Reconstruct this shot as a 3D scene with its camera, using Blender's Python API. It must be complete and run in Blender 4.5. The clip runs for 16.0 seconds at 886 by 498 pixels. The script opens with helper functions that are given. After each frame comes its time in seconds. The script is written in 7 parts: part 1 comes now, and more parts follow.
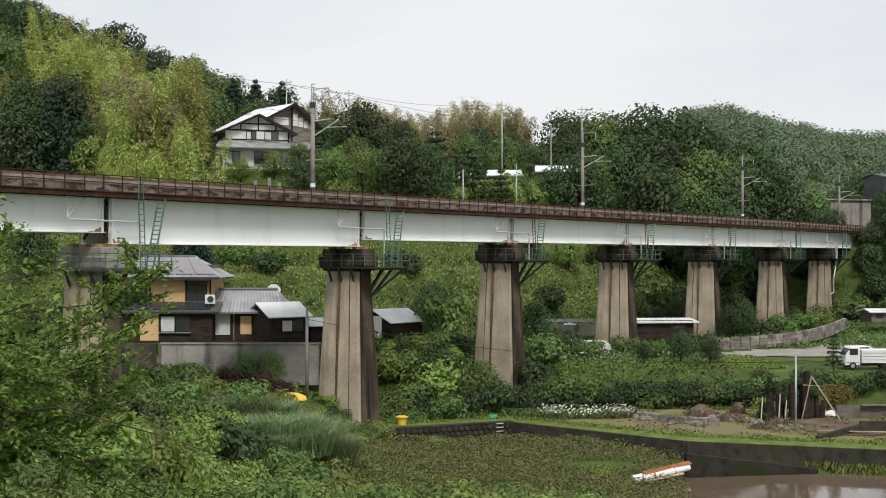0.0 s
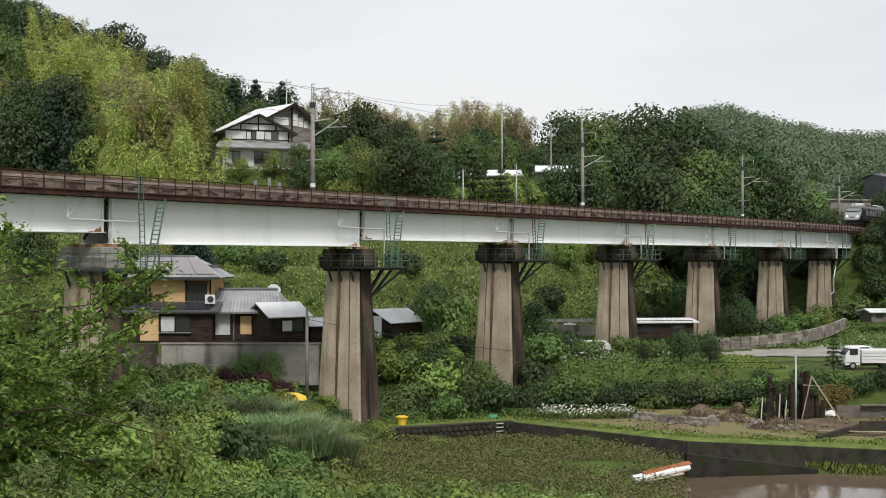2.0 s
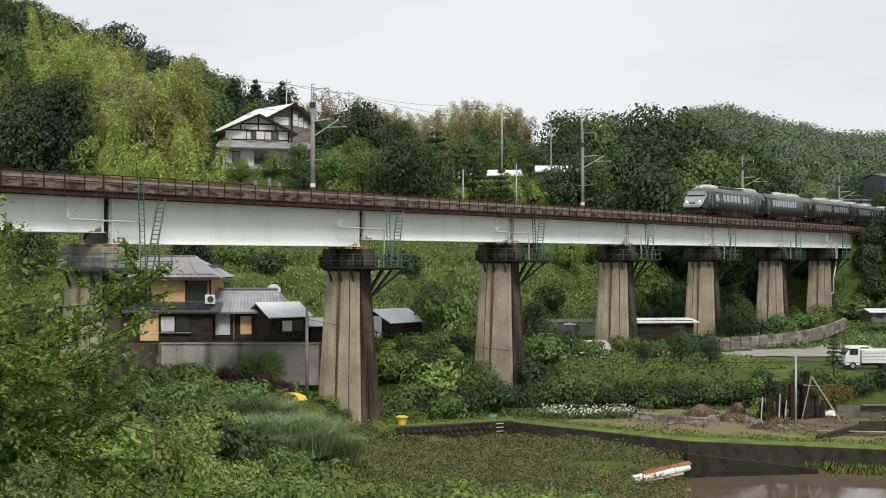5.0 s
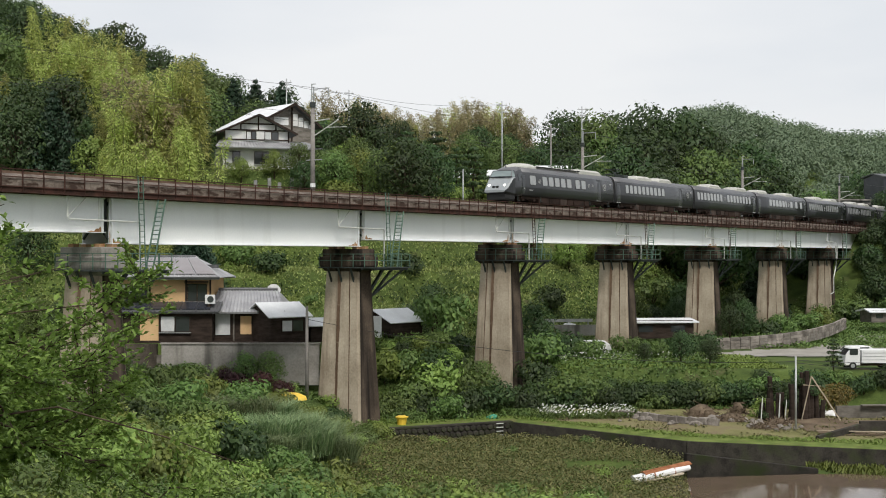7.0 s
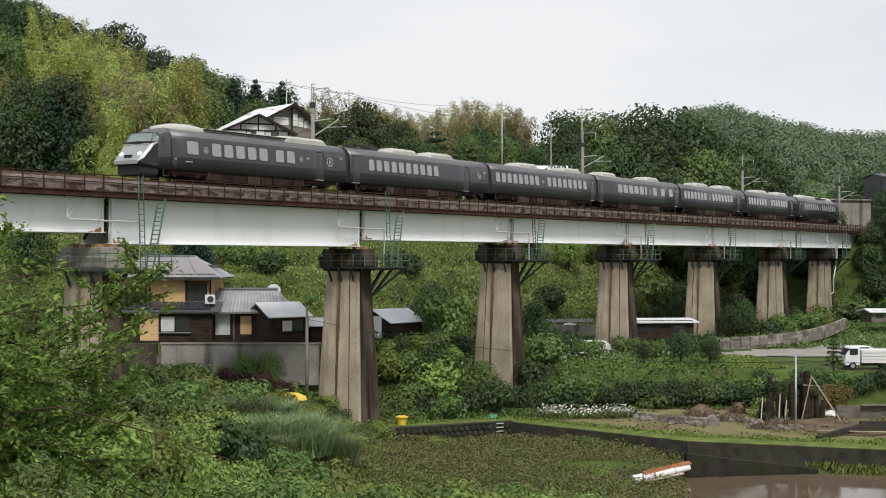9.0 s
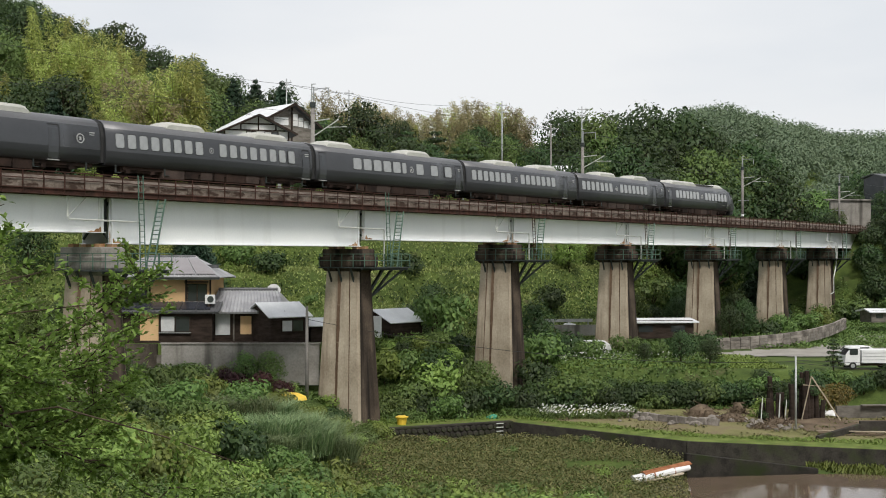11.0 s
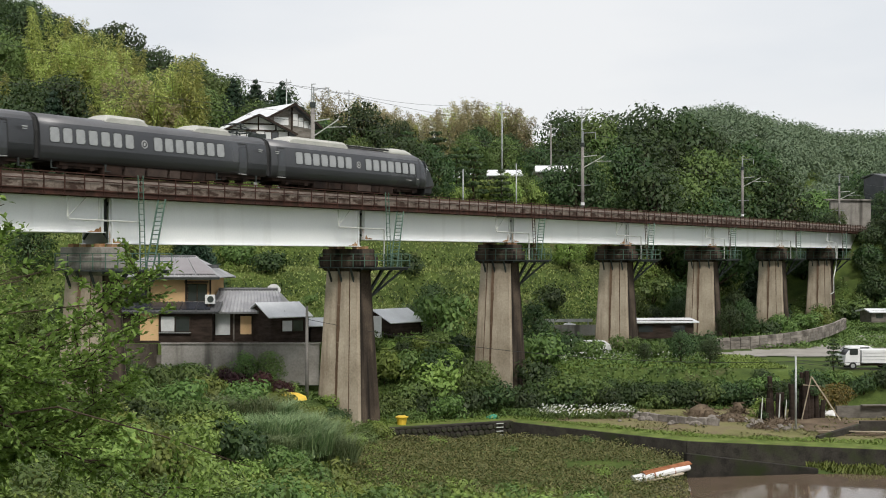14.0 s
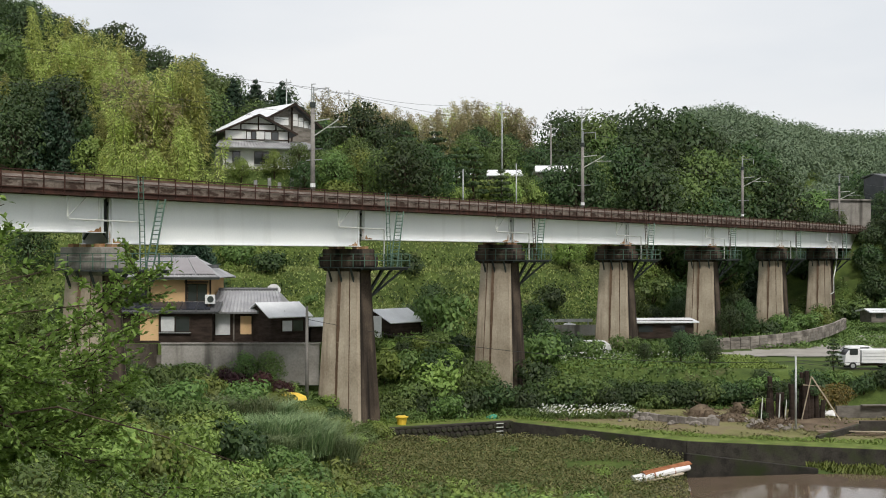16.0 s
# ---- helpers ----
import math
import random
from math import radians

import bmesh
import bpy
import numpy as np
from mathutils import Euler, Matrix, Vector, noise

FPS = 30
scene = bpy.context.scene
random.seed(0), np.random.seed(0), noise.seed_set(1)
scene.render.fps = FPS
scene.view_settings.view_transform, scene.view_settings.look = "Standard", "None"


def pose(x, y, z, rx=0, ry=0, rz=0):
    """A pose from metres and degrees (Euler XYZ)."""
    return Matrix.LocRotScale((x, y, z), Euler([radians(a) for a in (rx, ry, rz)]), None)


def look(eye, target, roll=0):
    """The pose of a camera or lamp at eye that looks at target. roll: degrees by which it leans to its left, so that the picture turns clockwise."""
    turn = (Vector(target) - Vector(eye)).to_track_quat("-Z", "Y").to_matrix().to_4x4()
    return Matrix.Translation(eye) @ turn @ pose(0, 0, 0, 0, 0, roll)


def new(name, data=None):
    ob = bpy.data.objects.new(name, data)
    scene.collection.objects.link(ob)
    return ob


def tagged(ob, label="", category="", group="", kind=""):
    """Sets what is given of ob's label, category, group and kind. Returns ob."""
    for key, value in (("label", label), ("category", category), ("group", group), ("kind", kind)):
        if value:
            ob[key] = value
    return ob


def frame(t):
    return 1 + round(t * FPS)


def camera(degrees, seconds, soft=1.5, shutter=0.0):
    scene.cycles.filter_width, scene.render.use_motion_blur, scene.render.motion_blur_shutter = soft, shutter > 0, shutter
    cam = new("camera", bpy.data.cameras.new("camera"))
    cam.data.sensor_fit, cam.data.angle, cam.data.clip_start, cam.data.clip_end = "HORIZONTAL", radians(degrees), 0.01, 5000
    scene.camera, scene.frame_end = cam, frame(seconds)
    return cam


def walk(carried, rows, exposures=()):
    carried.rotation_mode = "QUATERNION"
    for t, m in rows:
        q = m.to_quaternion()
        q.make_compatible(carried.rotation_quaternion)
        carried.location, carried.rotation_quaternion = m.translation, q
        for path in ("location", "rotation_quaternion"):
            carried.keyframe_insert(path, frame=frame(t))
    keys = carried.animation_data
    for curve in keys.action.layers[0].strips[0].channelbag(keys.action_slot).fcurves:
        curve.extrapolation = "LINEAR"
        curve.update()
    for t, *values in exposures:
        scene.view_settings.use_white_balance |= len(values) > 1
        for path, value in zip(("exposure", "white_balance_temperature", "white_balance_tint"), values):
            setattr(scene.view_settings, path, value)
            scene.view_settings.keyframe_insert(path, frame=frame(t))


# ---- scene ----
cam = camera(37.0, 16.0, soft=1.0, shutter=0.12)
EYE = (0.0, 0.0, 14.5)
walk(cam, [(0.0, look(EYE, (0, 100, 15.058))), (16.0, look(EYE, (0, 100, 15.058)))],
     exposures=[(0.0, 0.0, 6500, 10), (16.0, 0.0, 6500, 10)])

# ---- light: bright overcast sky, soft sun from the left behind the camera ----
SUN_EL, SUN_AZ = 50.0, 166.0      # azimuth clockwise from +Y
world = bpy.data.worlds.new("overcast_sky")
scene.world = world
world.use_nodes = True
wn, wl = world.node_tree.nodes, world.node_tree.links
wn.clear()
w_out = wn.new("ShaderNodeOutputWorld")
w_sky = wn.new("ShaderNodeTexSky")
w_sky.sky_type, w_sky.sun_disc = "NISHITA", False
w_sky.sun_elevation, w_sky.sun_rotation = radians(SUN_EL), radians(SUN_AZ)
w_sky.air_density, w_sky.dust_density = 1.0, 3.0
w_bg = wn.new("ShaderNodeBackground")
w_bg.inputs["Strength"].default_value = 0.07
w_tc = wn.new("ShaderNodeTexCoord")
w_map = wn.new("ShaderNodeMapping")
w_map.inputs["Scale"].default_value = (1.1, 1.1, 4.0)
w_map.inputs["Rotation"].default_value = (0.12, 0.22, 0.4)
w_noise = wn.new("ShaderNodeTexNoise")
w_noise.inputs["Scale"].default_value = 1.7
w_noise.inputs["Detail"].default_value = 5.0
w_noise.inputs["Roughness"].default_value = 0.5
w_ramp = wn.new("ShaderNodeValToRGB")
w_ramp.color_ramp.elements[0].position, w_ramp.color_ramp.elements[0].color = 0.38, (0.74, 0.78, 0.83, 1)
w_ramp.color_ramp.elements[1].position, w_ramp.color_ramp.elements[1].color = 0.64, (0.90, 0.91, 0.92, 1)
w_cloud = wn.new("ShaderNodeBackground")
w_cloud.inputs["Strength"].default_value = 1.06
w_mix = wn.new("ShaderNodeMixShader")
w_mix.inputs[0].default_value = 0.88
wl.new(w_tc.outputs["Generated"], w_map.inputs["Vector"])
wl.new(w_map.outputs[0], w_noise.inputs["Vector"])
wl.new(w_noise.outputs["Fac"], w_ramp.inputs["Fac"])
wl.new(w_ramp.outputs["Color"], w_cloud.inputs["Color"])
wl.new(w_sky.outputs["Color"], w_bg.inputs["Color"])
wl.new(w_bg.outputs[0], w_mix.inputs[1])
wl.new(w_cloud.outputs[0], w_mix.inputs[2])
wl.new(w_mix.outputs[0], w_out.inputs["Surface"])

sun = new("sun", bpy.data.lights.new("sun", "SUN"))
sun.data.energy, sun.data.angle, sun.data.color = 2.7, radians(14), (1.0, 0.96, 0.9)
_az, _el = radians(SUN_AZ), radians(SUN_EL)
sun.matrix_world = look((100 * math.sin(_az) * math.cos(_el), 100 * math.cos(_az) * math.cos(_el), 14 + 100 * math.sin(_el)), (0, 0, 14))

# ---- materials ----
def nodes_of(name):
    m = bpy.data.materials.new(name)
    m.use_nodes = True
    nt = m.node_tree
    return m, nt.nodes, nt.links, nt.nodes["Principled BSDF"]


def ramp_node(N, stops):
    r = N.new("ShaderNodeValToRGB")
    while len(r.color_ramp.elements) < len(stops):
        r.color_ramp.elements.new(0.5)
    for e, (p, c) in zip(r.color_ramp.elements, stops):
        e.position, e.color = p, (*c, 1)
    return r


def surface(name, dark, light, scale=1.0, fine=14.0, rough=0.8, metal=0.0, bump=0.15, stretch=(1, 1, 1), stain=None, stain_at=(0.55, 0.75), stain_scale=0.5, stain_stretch=(1, 1, 0.12), vary=0.0):
    """Two-scale noise colour with grain, optional drip stains and per-object variation."""
    m, N, L, b = nodes_of(name)
    tc = N.new("ShaderNodeTexCoord")
    mp = N.new("ShaderNodeMapping")
    mp.inputs["Scale"].default_value = stretch
    L.new(tc.outputs["Object"], mp.inputs["Vector"])
    n1, n2 = N.new("ShaderNodeTexNoise"), N.new("ShaderNodeTexNoise")
    for n, s in ((n1, scale), (n2, fine)):
        n.inputs["Scale"].default_value, n.inputs["Detail"].default_value = s, 4.0
        L.new(mp.outputs[0], n.inputs["Vector"])
    mx = N.new("ShaderNodeMath")
    mx.operation = "MULTIPLY_ADD"
    mx.inputs[1].default_value = 0.45
    L.new(n2.outputs["Fac"], mx.inputs[0])
    L.new(n1.outputs["Fac"], mx.inputs[2])
    r = ramp_node(N, [(0.5, dark), (0.95, light)])
    L.new(mx.outputs[0], r.inputs["Fac"])
    col = r.outputs["Color"]
    if stain:
        m2 = N.new("ShaderNodeMapping")
        m2.inputs["Scale"].default_value = stain_stretch
        L.new(tc.outputs["Object"], m2.inputs["Vector"])
        n3 = N.new("ShaderNodeTexNoise")
        n3.inputs["Scale"].default_value, n3.inputs["Detail"].default_value = stain_scale, 5.0
        L.new(m2.outputs[0], n3.inputs["Vector"])
        sr = ramp_node(N, [(stain_at[0], (0, 0, 0)), (stain_at[1], (1, 1, 1))])
        L.new(n3.outputs["Fac"], sr.inputs["Fac"])
        mc = N.new("ShaderNodeMix")
        mc.data_type = "RGBA"
        L.new(sr.outputs["Color"], mc.inputs["Factor"])
        L.new(col, mc.inputs["A"])
        mc.inputs["B"].default_value = (*stain, 1)
        col = mc.outputs["Result"]
    if vary:
        oi = N.new("ShaderNodeObjectInfo")
        mr = N.new("ShaderNodeMapRange")
        mr.inputs["To Min"].default_value, mr.inputs["To Max"].default_value = 1 - vary, 1 + vary
        L.new(oi.outputs["Random"], mr.inputs["Value"])
        hs = N.new("ShaderNodeHueSaturation")
        L.new(mr.outputs[0], hs.inputs["Value"])
        L.new(col, hs.inputs["Color"])
        col = hs.outputs["Color"]
    L.new(col, b.inputs["Base Color"])
    b.inputs["Roughness"].default_value, b.inputs["Metallic"].default_value = rough, metal
    b.inputs["Specular IOR Level"].default_value = 0.12 if rough > 0.75 else 0.5
    if bump:
        bp = N.new("ShaderNodeBump")
        bp.inputs["Strength"].default_value, bp.inputs["Distance"].default_value = bump, 0.05
        L.new(mx.outputs[0], bp.inputs["Height"])
        L.new(bp.outputs[0], b.inputs["Normal"])
    return m


def foliage(name, c1, c2, c3, spread=0.45, trans=0.35, calm=0.55):
    """Leaf colour from one island to the next, a patchy tone over the crown and a tone per plant."""
    m, N, L, b = nodes_of(name)
    g = N.new("ShaderNodeNewGeometry")
    c1, c3 = (tuple(calm * a + (1 - calm) * b for a, b in zip(c, c2)) for c in (c1, c3))
    r = ramp_node(N, [(0.0, c1), (0.55, c2), (1.0, c3)])
    L.new(g.outputs["Random Per Island"], r.inputs["Fac"])
    tc = N.new("ShaderNodeTexCoord")
    n = N.new("ShaderNodeTexNoise")
    n.inputs["Scale"].default_value = 0.5
    L.new(g.outputs["Position"], n.inputs["Vector"])
    oi = N.new("ShaderNodeObjectInfo")
    a = N.new("ShaderNodeMath")
    a.operation = "ADD"
    L.new(oi.outputs["Random"], a.inputs[0])
    L.new(n.outputs["Fac"], a.inputs[1])
    mr = N.new("ShaderNodeMapRange")
    mr.inputs["From Min"].default_value, mr.inputs["From Max"].default_value = 0.2, 1.7
    mr.inputs["To Min"].default_value, mr.inputs["To Max"].default_value = 1 - spread, 1 + spread
    L.new(a.outputs[0], mr.inputs["Value"])
    hs = N.new("ShaderNodeHueSaturation")
    L.new(mr.outputs[0], hs.inputs["Value"])
    hu = N.new("ShaderNodeMapRange")
    hu.inputs["To Min"].default_value, hu.inputs["To Max"].default_value = 0.475, 0.515
    L.new(oi.outputs["Random"], hu.inputs["Value"])
    L.new(hu.outputs[0], hs.inputs["Hue"])
    L.new(r.outputs["Color"], hs.inputs["Color"])
    L.new(hs.outputs["Color"], b.inputs["Base Color"])
    b.inputs["Roughness"].default_value = 0.55
    b.inputs["Specular IOR Level"].default_value = 0.35
    tr = N.new("ShaderNodeBsdfTranslucent")
    L.new(hs.outputs["Color"], tr.inputs["Color"])
    mx = N.new("ShaderNodeMixShader")
    mx.inputs[0].default_value = trans
    L.new(b.outputs[0], mx.inputs[1])
    L.new(tr.outputs[0], mx.inputs[2])
    L.new(mx.outputs[0], N["Material Output"].inputs["Surface"])
    return m


def glow(name, colour, strength):
    m, N, L, b = nodes_of(name)
    b.inputs["Base Color"].default_value = (*colour, 1)
    b.inputs["Emission Color"].default_value = (*colour, 1)
    b.inputs["Emission Strength"].default_value = strength
    return m


def glass(name, tint, rough=0.06):
    m, N, L, b = nodes_of(name)
    n = N.new("ShaderNodeTexNoise")
    n.inputs["Scale"].default_value = 1.5
    r = ramp_node(N, [(0.3, tuple(0.8 * c for c in tint)), (0.7, tint)])
    L.new(n.outputs["Fac"], r.inputs["Fac"])
    L.new(r.outputs["Color"], b.inputs["Base Color"])
    b.inputs["Roughness"].default_value, b.inputs["Specular IOR Level"].default_value = rough, 0.8
    return m


M = {}
M["ground"] = surface("grassy_soil", (0.030, 0.048, 0.014), (0.105, 0.145, 0.036), 0.35, 7.0, 0.95, bump=0.7, stain=(0.10, 0.085, 0.05), stain_at=(0.58, 0.75), stain_scale=0.25, stain_stretch=(1, 1, 1))
M["concrete"] = surface("pier_concrete", (0.27, 0.225, 0.165), (0.50, 0.43, 0.335), 0.35, 6.0, 0.9, bump=0.12, stain=(0.15, 0.115, 0.08), stain_at=(0.5, 0.75), stain_scale=1.1, stain_stretch=(1, 1, 0.06))
M["concrete_dark"] = surface("stained_concrete", (0.045, 0.038, 0.030), (0.15, 0.125, 0.10), 0.6, 8.0, 0.95, bump=0.15, stain=(0.03, 0.025, 0.02), stain_at=(0.45, 0.65), stain_scale=1.0, stain_stretch=(1, 1, 0.15))
# darker copy of the concrete: a pier side's shade plus drip stains
M["concrete_shade_stain"] = surface("shaded_stained_concrete", (0.045, 0.034, 0.026), (0.125, 0.096, 0.072), 0.5, 7.0, 0.95, bump=0.15, stain=(0.022, 0.018, 0.015), stain_at=(0.42, 0.62), stain_scale=1.3, stain_stretch=(1, 1, 0.05))
M["drip"] = surface("brown_drip_stain", (0.055, 0.034, 0.022), (0.16, 0.105, 0.07), 0.8, 8.0, 0.95, bump=0.05, stretch=(1, 1, 0.3))
M["concrete_grey"] = surface("grey_concrete", (0.17, 0.16, 0.14), (0.36, 0.34, 0.31), 0.4, 7.0, 0.9, bump=0.12, stain=(0.08, 0.075, 0.065), stain_at=(0.55, 0.75), stain_scale=0.8, stain_stretch=(1, 1, 0.1))
M["stone"] = surface("dark_stone", (0.020, 0.018, 0.016), (0.060, 0.054, 0.045), 1.2, 10.0, 0.95, bump=0.3, stain=(0.03, 0.04, 0.014), stain_at=(0.5, 0.7), stain_scale=0.6, stain_stretch=(1, 1, 1), vary=0.3)
M["girder"] = surface("white_girder_paint", (0.76, 0.78, 0.78), (0.86, 0.87, 0.86), 0.12, 9.0, 0.4, bump=0.02, stain=(0.58, 0.58, 0.55), stain_at=(0.58, 0.9), stain_scale=0.5, stain_stretch=(1, 1, 0.1))
M["rust_paint"] = surface("rust_red_steel", (0.024, 0.014, 0.011), (0.085, 0.040, 0.030), 1.5, 20.0, 0.8, bump=0.1, stain=(0.04, 0.024, 0.018), stain_at=(0.5, 0.65), stain_scale=1.0, stain_stretch=(1, 1, 1))
M["rust_streak"] = surface("rust_streaks", (0.20, 0.09, 0.035), (0.45, 0.30, 0.17), 1.5, 12.0, 0.85, bump=0.08)
M["deck_edge"] = surface("deck_edge_concrete", (0.10, 0.077, 0.064), (0.27, 0.225, 0.19), 0.7, 9.0, 0.9, bump=0.1, stain=(0.055, 0.036, 0.028), stain_at=(0.46, 0.6), stain_scale=1.1, stain_stretch=(1, 1, 2.5))
M["deck_slab"] = surface("rust_stained_slab", (0.045, 0.026, 0.02), (0.13, 0.075, 0.06), 0.9, 8.0, 0.9, bump=0.1)
M["green_steel"] = surface("green_painted_steel", (0.035, 0.085, 0.06), (0.10, 0.17, 0.125), 2.0, 20.0, 0.6, bump=0.05)
M["dark_steel"] = surface("dark_platform_steel", (0.012, 0.017, 0.016), (0.045, 0.055, 0.05), 2.0, 20.0, 0.7, bump=0.05)
M["white_steel"] = surface("pale_painted_steel", (0.42, 0.43, 0.40), (0.62, 0.62, 0.58), 1.0, 10.0, 0.5, bump=0.03)
M["pole"] = surface("grey_concrete_pole", (0.16, 0.15, 0.14), (0.30, 0.28, 0.26), 0.8, 9.0, 0.9, bump=0.05)
M["galv"] = surface("galvanised_steel", (0.30, 0.31, 0.31), (0.50, 0.51, 0.51), 1.0, 12.0, 0.45, metal=0.5, bump=0.02)
M["wire"] = surface("dark_wire", (0.015, 0.015, 0.015), (0.03, 0.03, 0.03), 1.0, 5.0, 0.6, bump=0)
M["ballast"] = surface("ballast", (0.07, 0.055, 0.045), (0.20, 0.165, 0.14), 2.0, 25.0, 0.95, bump=0.6)
M["rail"] = surface("rail_steel", (0.10, 0.055, 0.035), (0.2, 0.13, 0.09), 1.0, 8.0, 0.5, metal=0.6, bump=0.02)
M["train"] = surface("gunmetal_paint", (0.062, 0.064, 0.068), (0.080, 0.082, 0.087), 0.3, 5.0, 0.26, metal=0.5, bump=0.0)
# lower sides: the ground's dark reflection put into the base colour
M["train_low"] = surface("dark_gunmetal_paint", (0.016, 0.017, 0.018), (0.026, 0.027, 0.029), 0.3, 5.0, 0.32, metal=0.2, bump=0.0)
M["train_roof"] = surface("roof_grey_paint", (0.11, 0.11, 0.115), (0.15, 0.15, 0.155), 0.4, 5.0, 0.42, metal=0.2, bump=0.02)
M["train_unit"] = surface("roof_unit_grey", (0.38, 0.38, 0.34), (0.52, 0.51, 0.47), 0.6, 6.0, 0.55, bump=0.03)
M["train_nose"] = surface("nose_grey_paint", (0.27, 0.29, 0.30), (0.34, 0.36, 0.37), 0.4, 5.0, 0.35, metal=0.15, bump=0.0)
M["train_under"] = surface("underframe_grime", (0.012, 0.009, 0.008), (0.05, 0.032, 0.025), 1.0, 9.0, 0.9, bump=0.1)
M["under_box"] = surface("underfloor_equipment", (0.035, 0.026, 0.022), (0.085, 0.062, 0.052), 1.0, 9.0, 0.8, bump=0.05)
M["black"] = surface("black_rubber", (0.008, 0.008, 0.008), (0.015, 0.015, 0.015), 1.0, 8.0, 0.75, bump=0.02)
M["train_glass"] = glass("pale_window_glass", (0.34, 0.35, 0.35), 0.12)
M["screen_glass"] = glass("windscreen_glass", (0.20, 0.25, 0.25))
M["dark_glass"] = glass("dark_window_glass", (0.035, 0.04, 0.042))
M["headlight"] = glow("lit_headlight", (1.0, 0.97, 0.9), 2.2)
M["emblem"] = surface("pale_emblem_paint", (0.35, 0.35, 0.34), (0.45, 0.45, 0.44), 1.0, 8.0, 0.5, bump=0)
M["bark"] = surface("tree_bark", (0.028, 0.02, 0.014), (0.085, 0.065, 0.045), 2.0, 12.0, 0.95, bump=0.4)
M["culm"] = surface("bamboo_culm", (0.10, 0.13, 0.04), (0.22, 0.24, 0.09), 1.0, 9.0, 0.6, bump=0.05)
M["leaf_dark"] = foliage("dark_evergreen_leaf", (0.022, 0.046, 0.017), (0.044, 0.080, 0.025), (0.085, 0.125, 0.040))
M["leaf_mid"] = foliage("broadleaf_green", (0.058, 0.105, 0.028), (0.110, 0.176, 0.046), (0.19, 0.262, 0.075))
M["leaf_light"] = foliage("fresh_green_leaf", (0.105, 0.162, 0.036), (0.190, 0.262, 0.060), (0.29, 0.365, 0.095))
M["leaf_bamboo"] = foliage("bamboo_leaf", (0.23, 0.29, 0.075), (0.39, 0.44, 0.125), (0.54, 0.54, 0.20), trans=0.45, calm=0.8)
M["leaf_near"] = foliage("fresh_pointed_leaf", (0.088, 0.168, 0.034), (0.142, 0.262, 0.052), (0.230, 0.380, 0.080), spread=0.25, trans=0.4, calm=0.9)
M["leaf_straw"] = foliage("pale_bamboo_leaf", (0.299, 0.276, 0.127), (0.425, 0.391, 0.207), (0.529, 0.494, 0.287), trans=0.45)
M["leaf_conifer"] = foliage("conifer_needle", (0.011, 0.029, 0.015), (0.022, 0.049, 0.025), (0.042, 0.075, 0.033), trans=0.15)
M["leaf_maroon"] = foliage("maroon_leaf", (0.025, 0.010, 0.012), (0.050, 0.018, 0.020), (0.090, 0.030, 0.030))
M["leaf_amber"] = foliage("yellow_brown_leaf", (0.100, 0.090, 0.020), (0.170, 0.140, 0.030), (0.240, 0.180, 0.050))
M["grass"] = foliage("grass_blade", (0.095, 0.145, 0.028), (0.165, 0.225, 0.050), (0.25, 0.29, 0.085))
M["slope_grass"] = foliage("slope_grass_blade", (0.165, 0.225, 0.065), (0.27, 0.335, 0.105), (0.39, 0.43, 0.17))
M["reed"] = foliage("reed_blade", (0.095, 0.150, 0.060), (0.180, 0.250, 0.110), (0.34, 0.39, 0.21), calm=1.0)
M["flower"] = foliage("white_flower", (0.55, 0.55, 0.5), (0.7, 0.7, 0.66), (0.8, 0.8, 0.76))
# paler, bluer green: distance haze mixed into the leaf colour
M["far_leaf_haze"] = foliage("far_leaf_haze", (0.100, 0.150, 0.090), (0.140, 0.195, 0.112), (0.185, 0.240, 0.135), spread=0.35)

# ---- the line of the track ----
RAIL = 19.43                     # height of the rail's top
T0X, T0Y, TH, K1, K2 = -8.628, 101.882, 0.98207, -4.943e-4, 1.2213e-5


def heading(s):
    s = max(-45.0, min(150.0, s))
    return TH + K1 * s + K2 * s * s / 2


def _trace():
    table, step = {0: (T0X, T0Y)}, 0.5
    for sign in (1, -1):
        x, y = T0X, T0Y
        for i in range(1, 800):
            h = heading(sign * (i - 0.5) * step)
            x, y = x + sign * step * math.cos(h), y + sign * step * math.sin(h)
            table[sign * i] = (x, y)
    return table


TABLE = _trace()


def track(s, off=0.0, up=0.0):
    """The point s metres along the track, off metres to its camera side, up above the rail."""
    i = math.floor(s * 2)
    f = s * 2 - i
    (ax, ay), (bx, by) = TABLE[i], TABLE[i + 1]
    h = heading(s)
    return Vector((ax + (bx - ax) * f + off * math.sin(h), ay + (by - ay) * f - off * math.cos(h), RAIL + up))


def track_pose(s, off=0.0, up=0.0):
    """Local x runs along the track away from the camera, local -y faces the camera's side."""
    return Matrix.Translation(track(s, off, up)) @ Matrix.Rotation(heading(s), 4, "Z")


def along(x, y):
    """Distance along and to the left of the track, about."""
    dx, dy = x - T0X, y - T0Y
    c, q = math.cos(0.982), math.sin(0.982)
    return dx * c + dy * q, -dx * q + dy * c


# ---- the ground ----
def sm(v, a, b):
    t = max(0.0, min(1.0, (v - a) / (b - a)))
    return t * t * (3 - 2 * t)


def lerp(a, b, t):
    return a + (b - a) * t


WALL_LINE = [(-30, 97.6), (-5.3, 100.3), (5.4, 105.2), (17.4, 94.2), (30.0, 90.0), (75.0, 80.0)]


def wall_y(x):
    for (ax, ay), (bx, by) in zip(WALL_LINE, WALL_LINE[1:]):
        if x <= bx:
            return ay + (by - ay) * (x - ax) / (bx - ax)
    return WALL_LINE[-1][1]


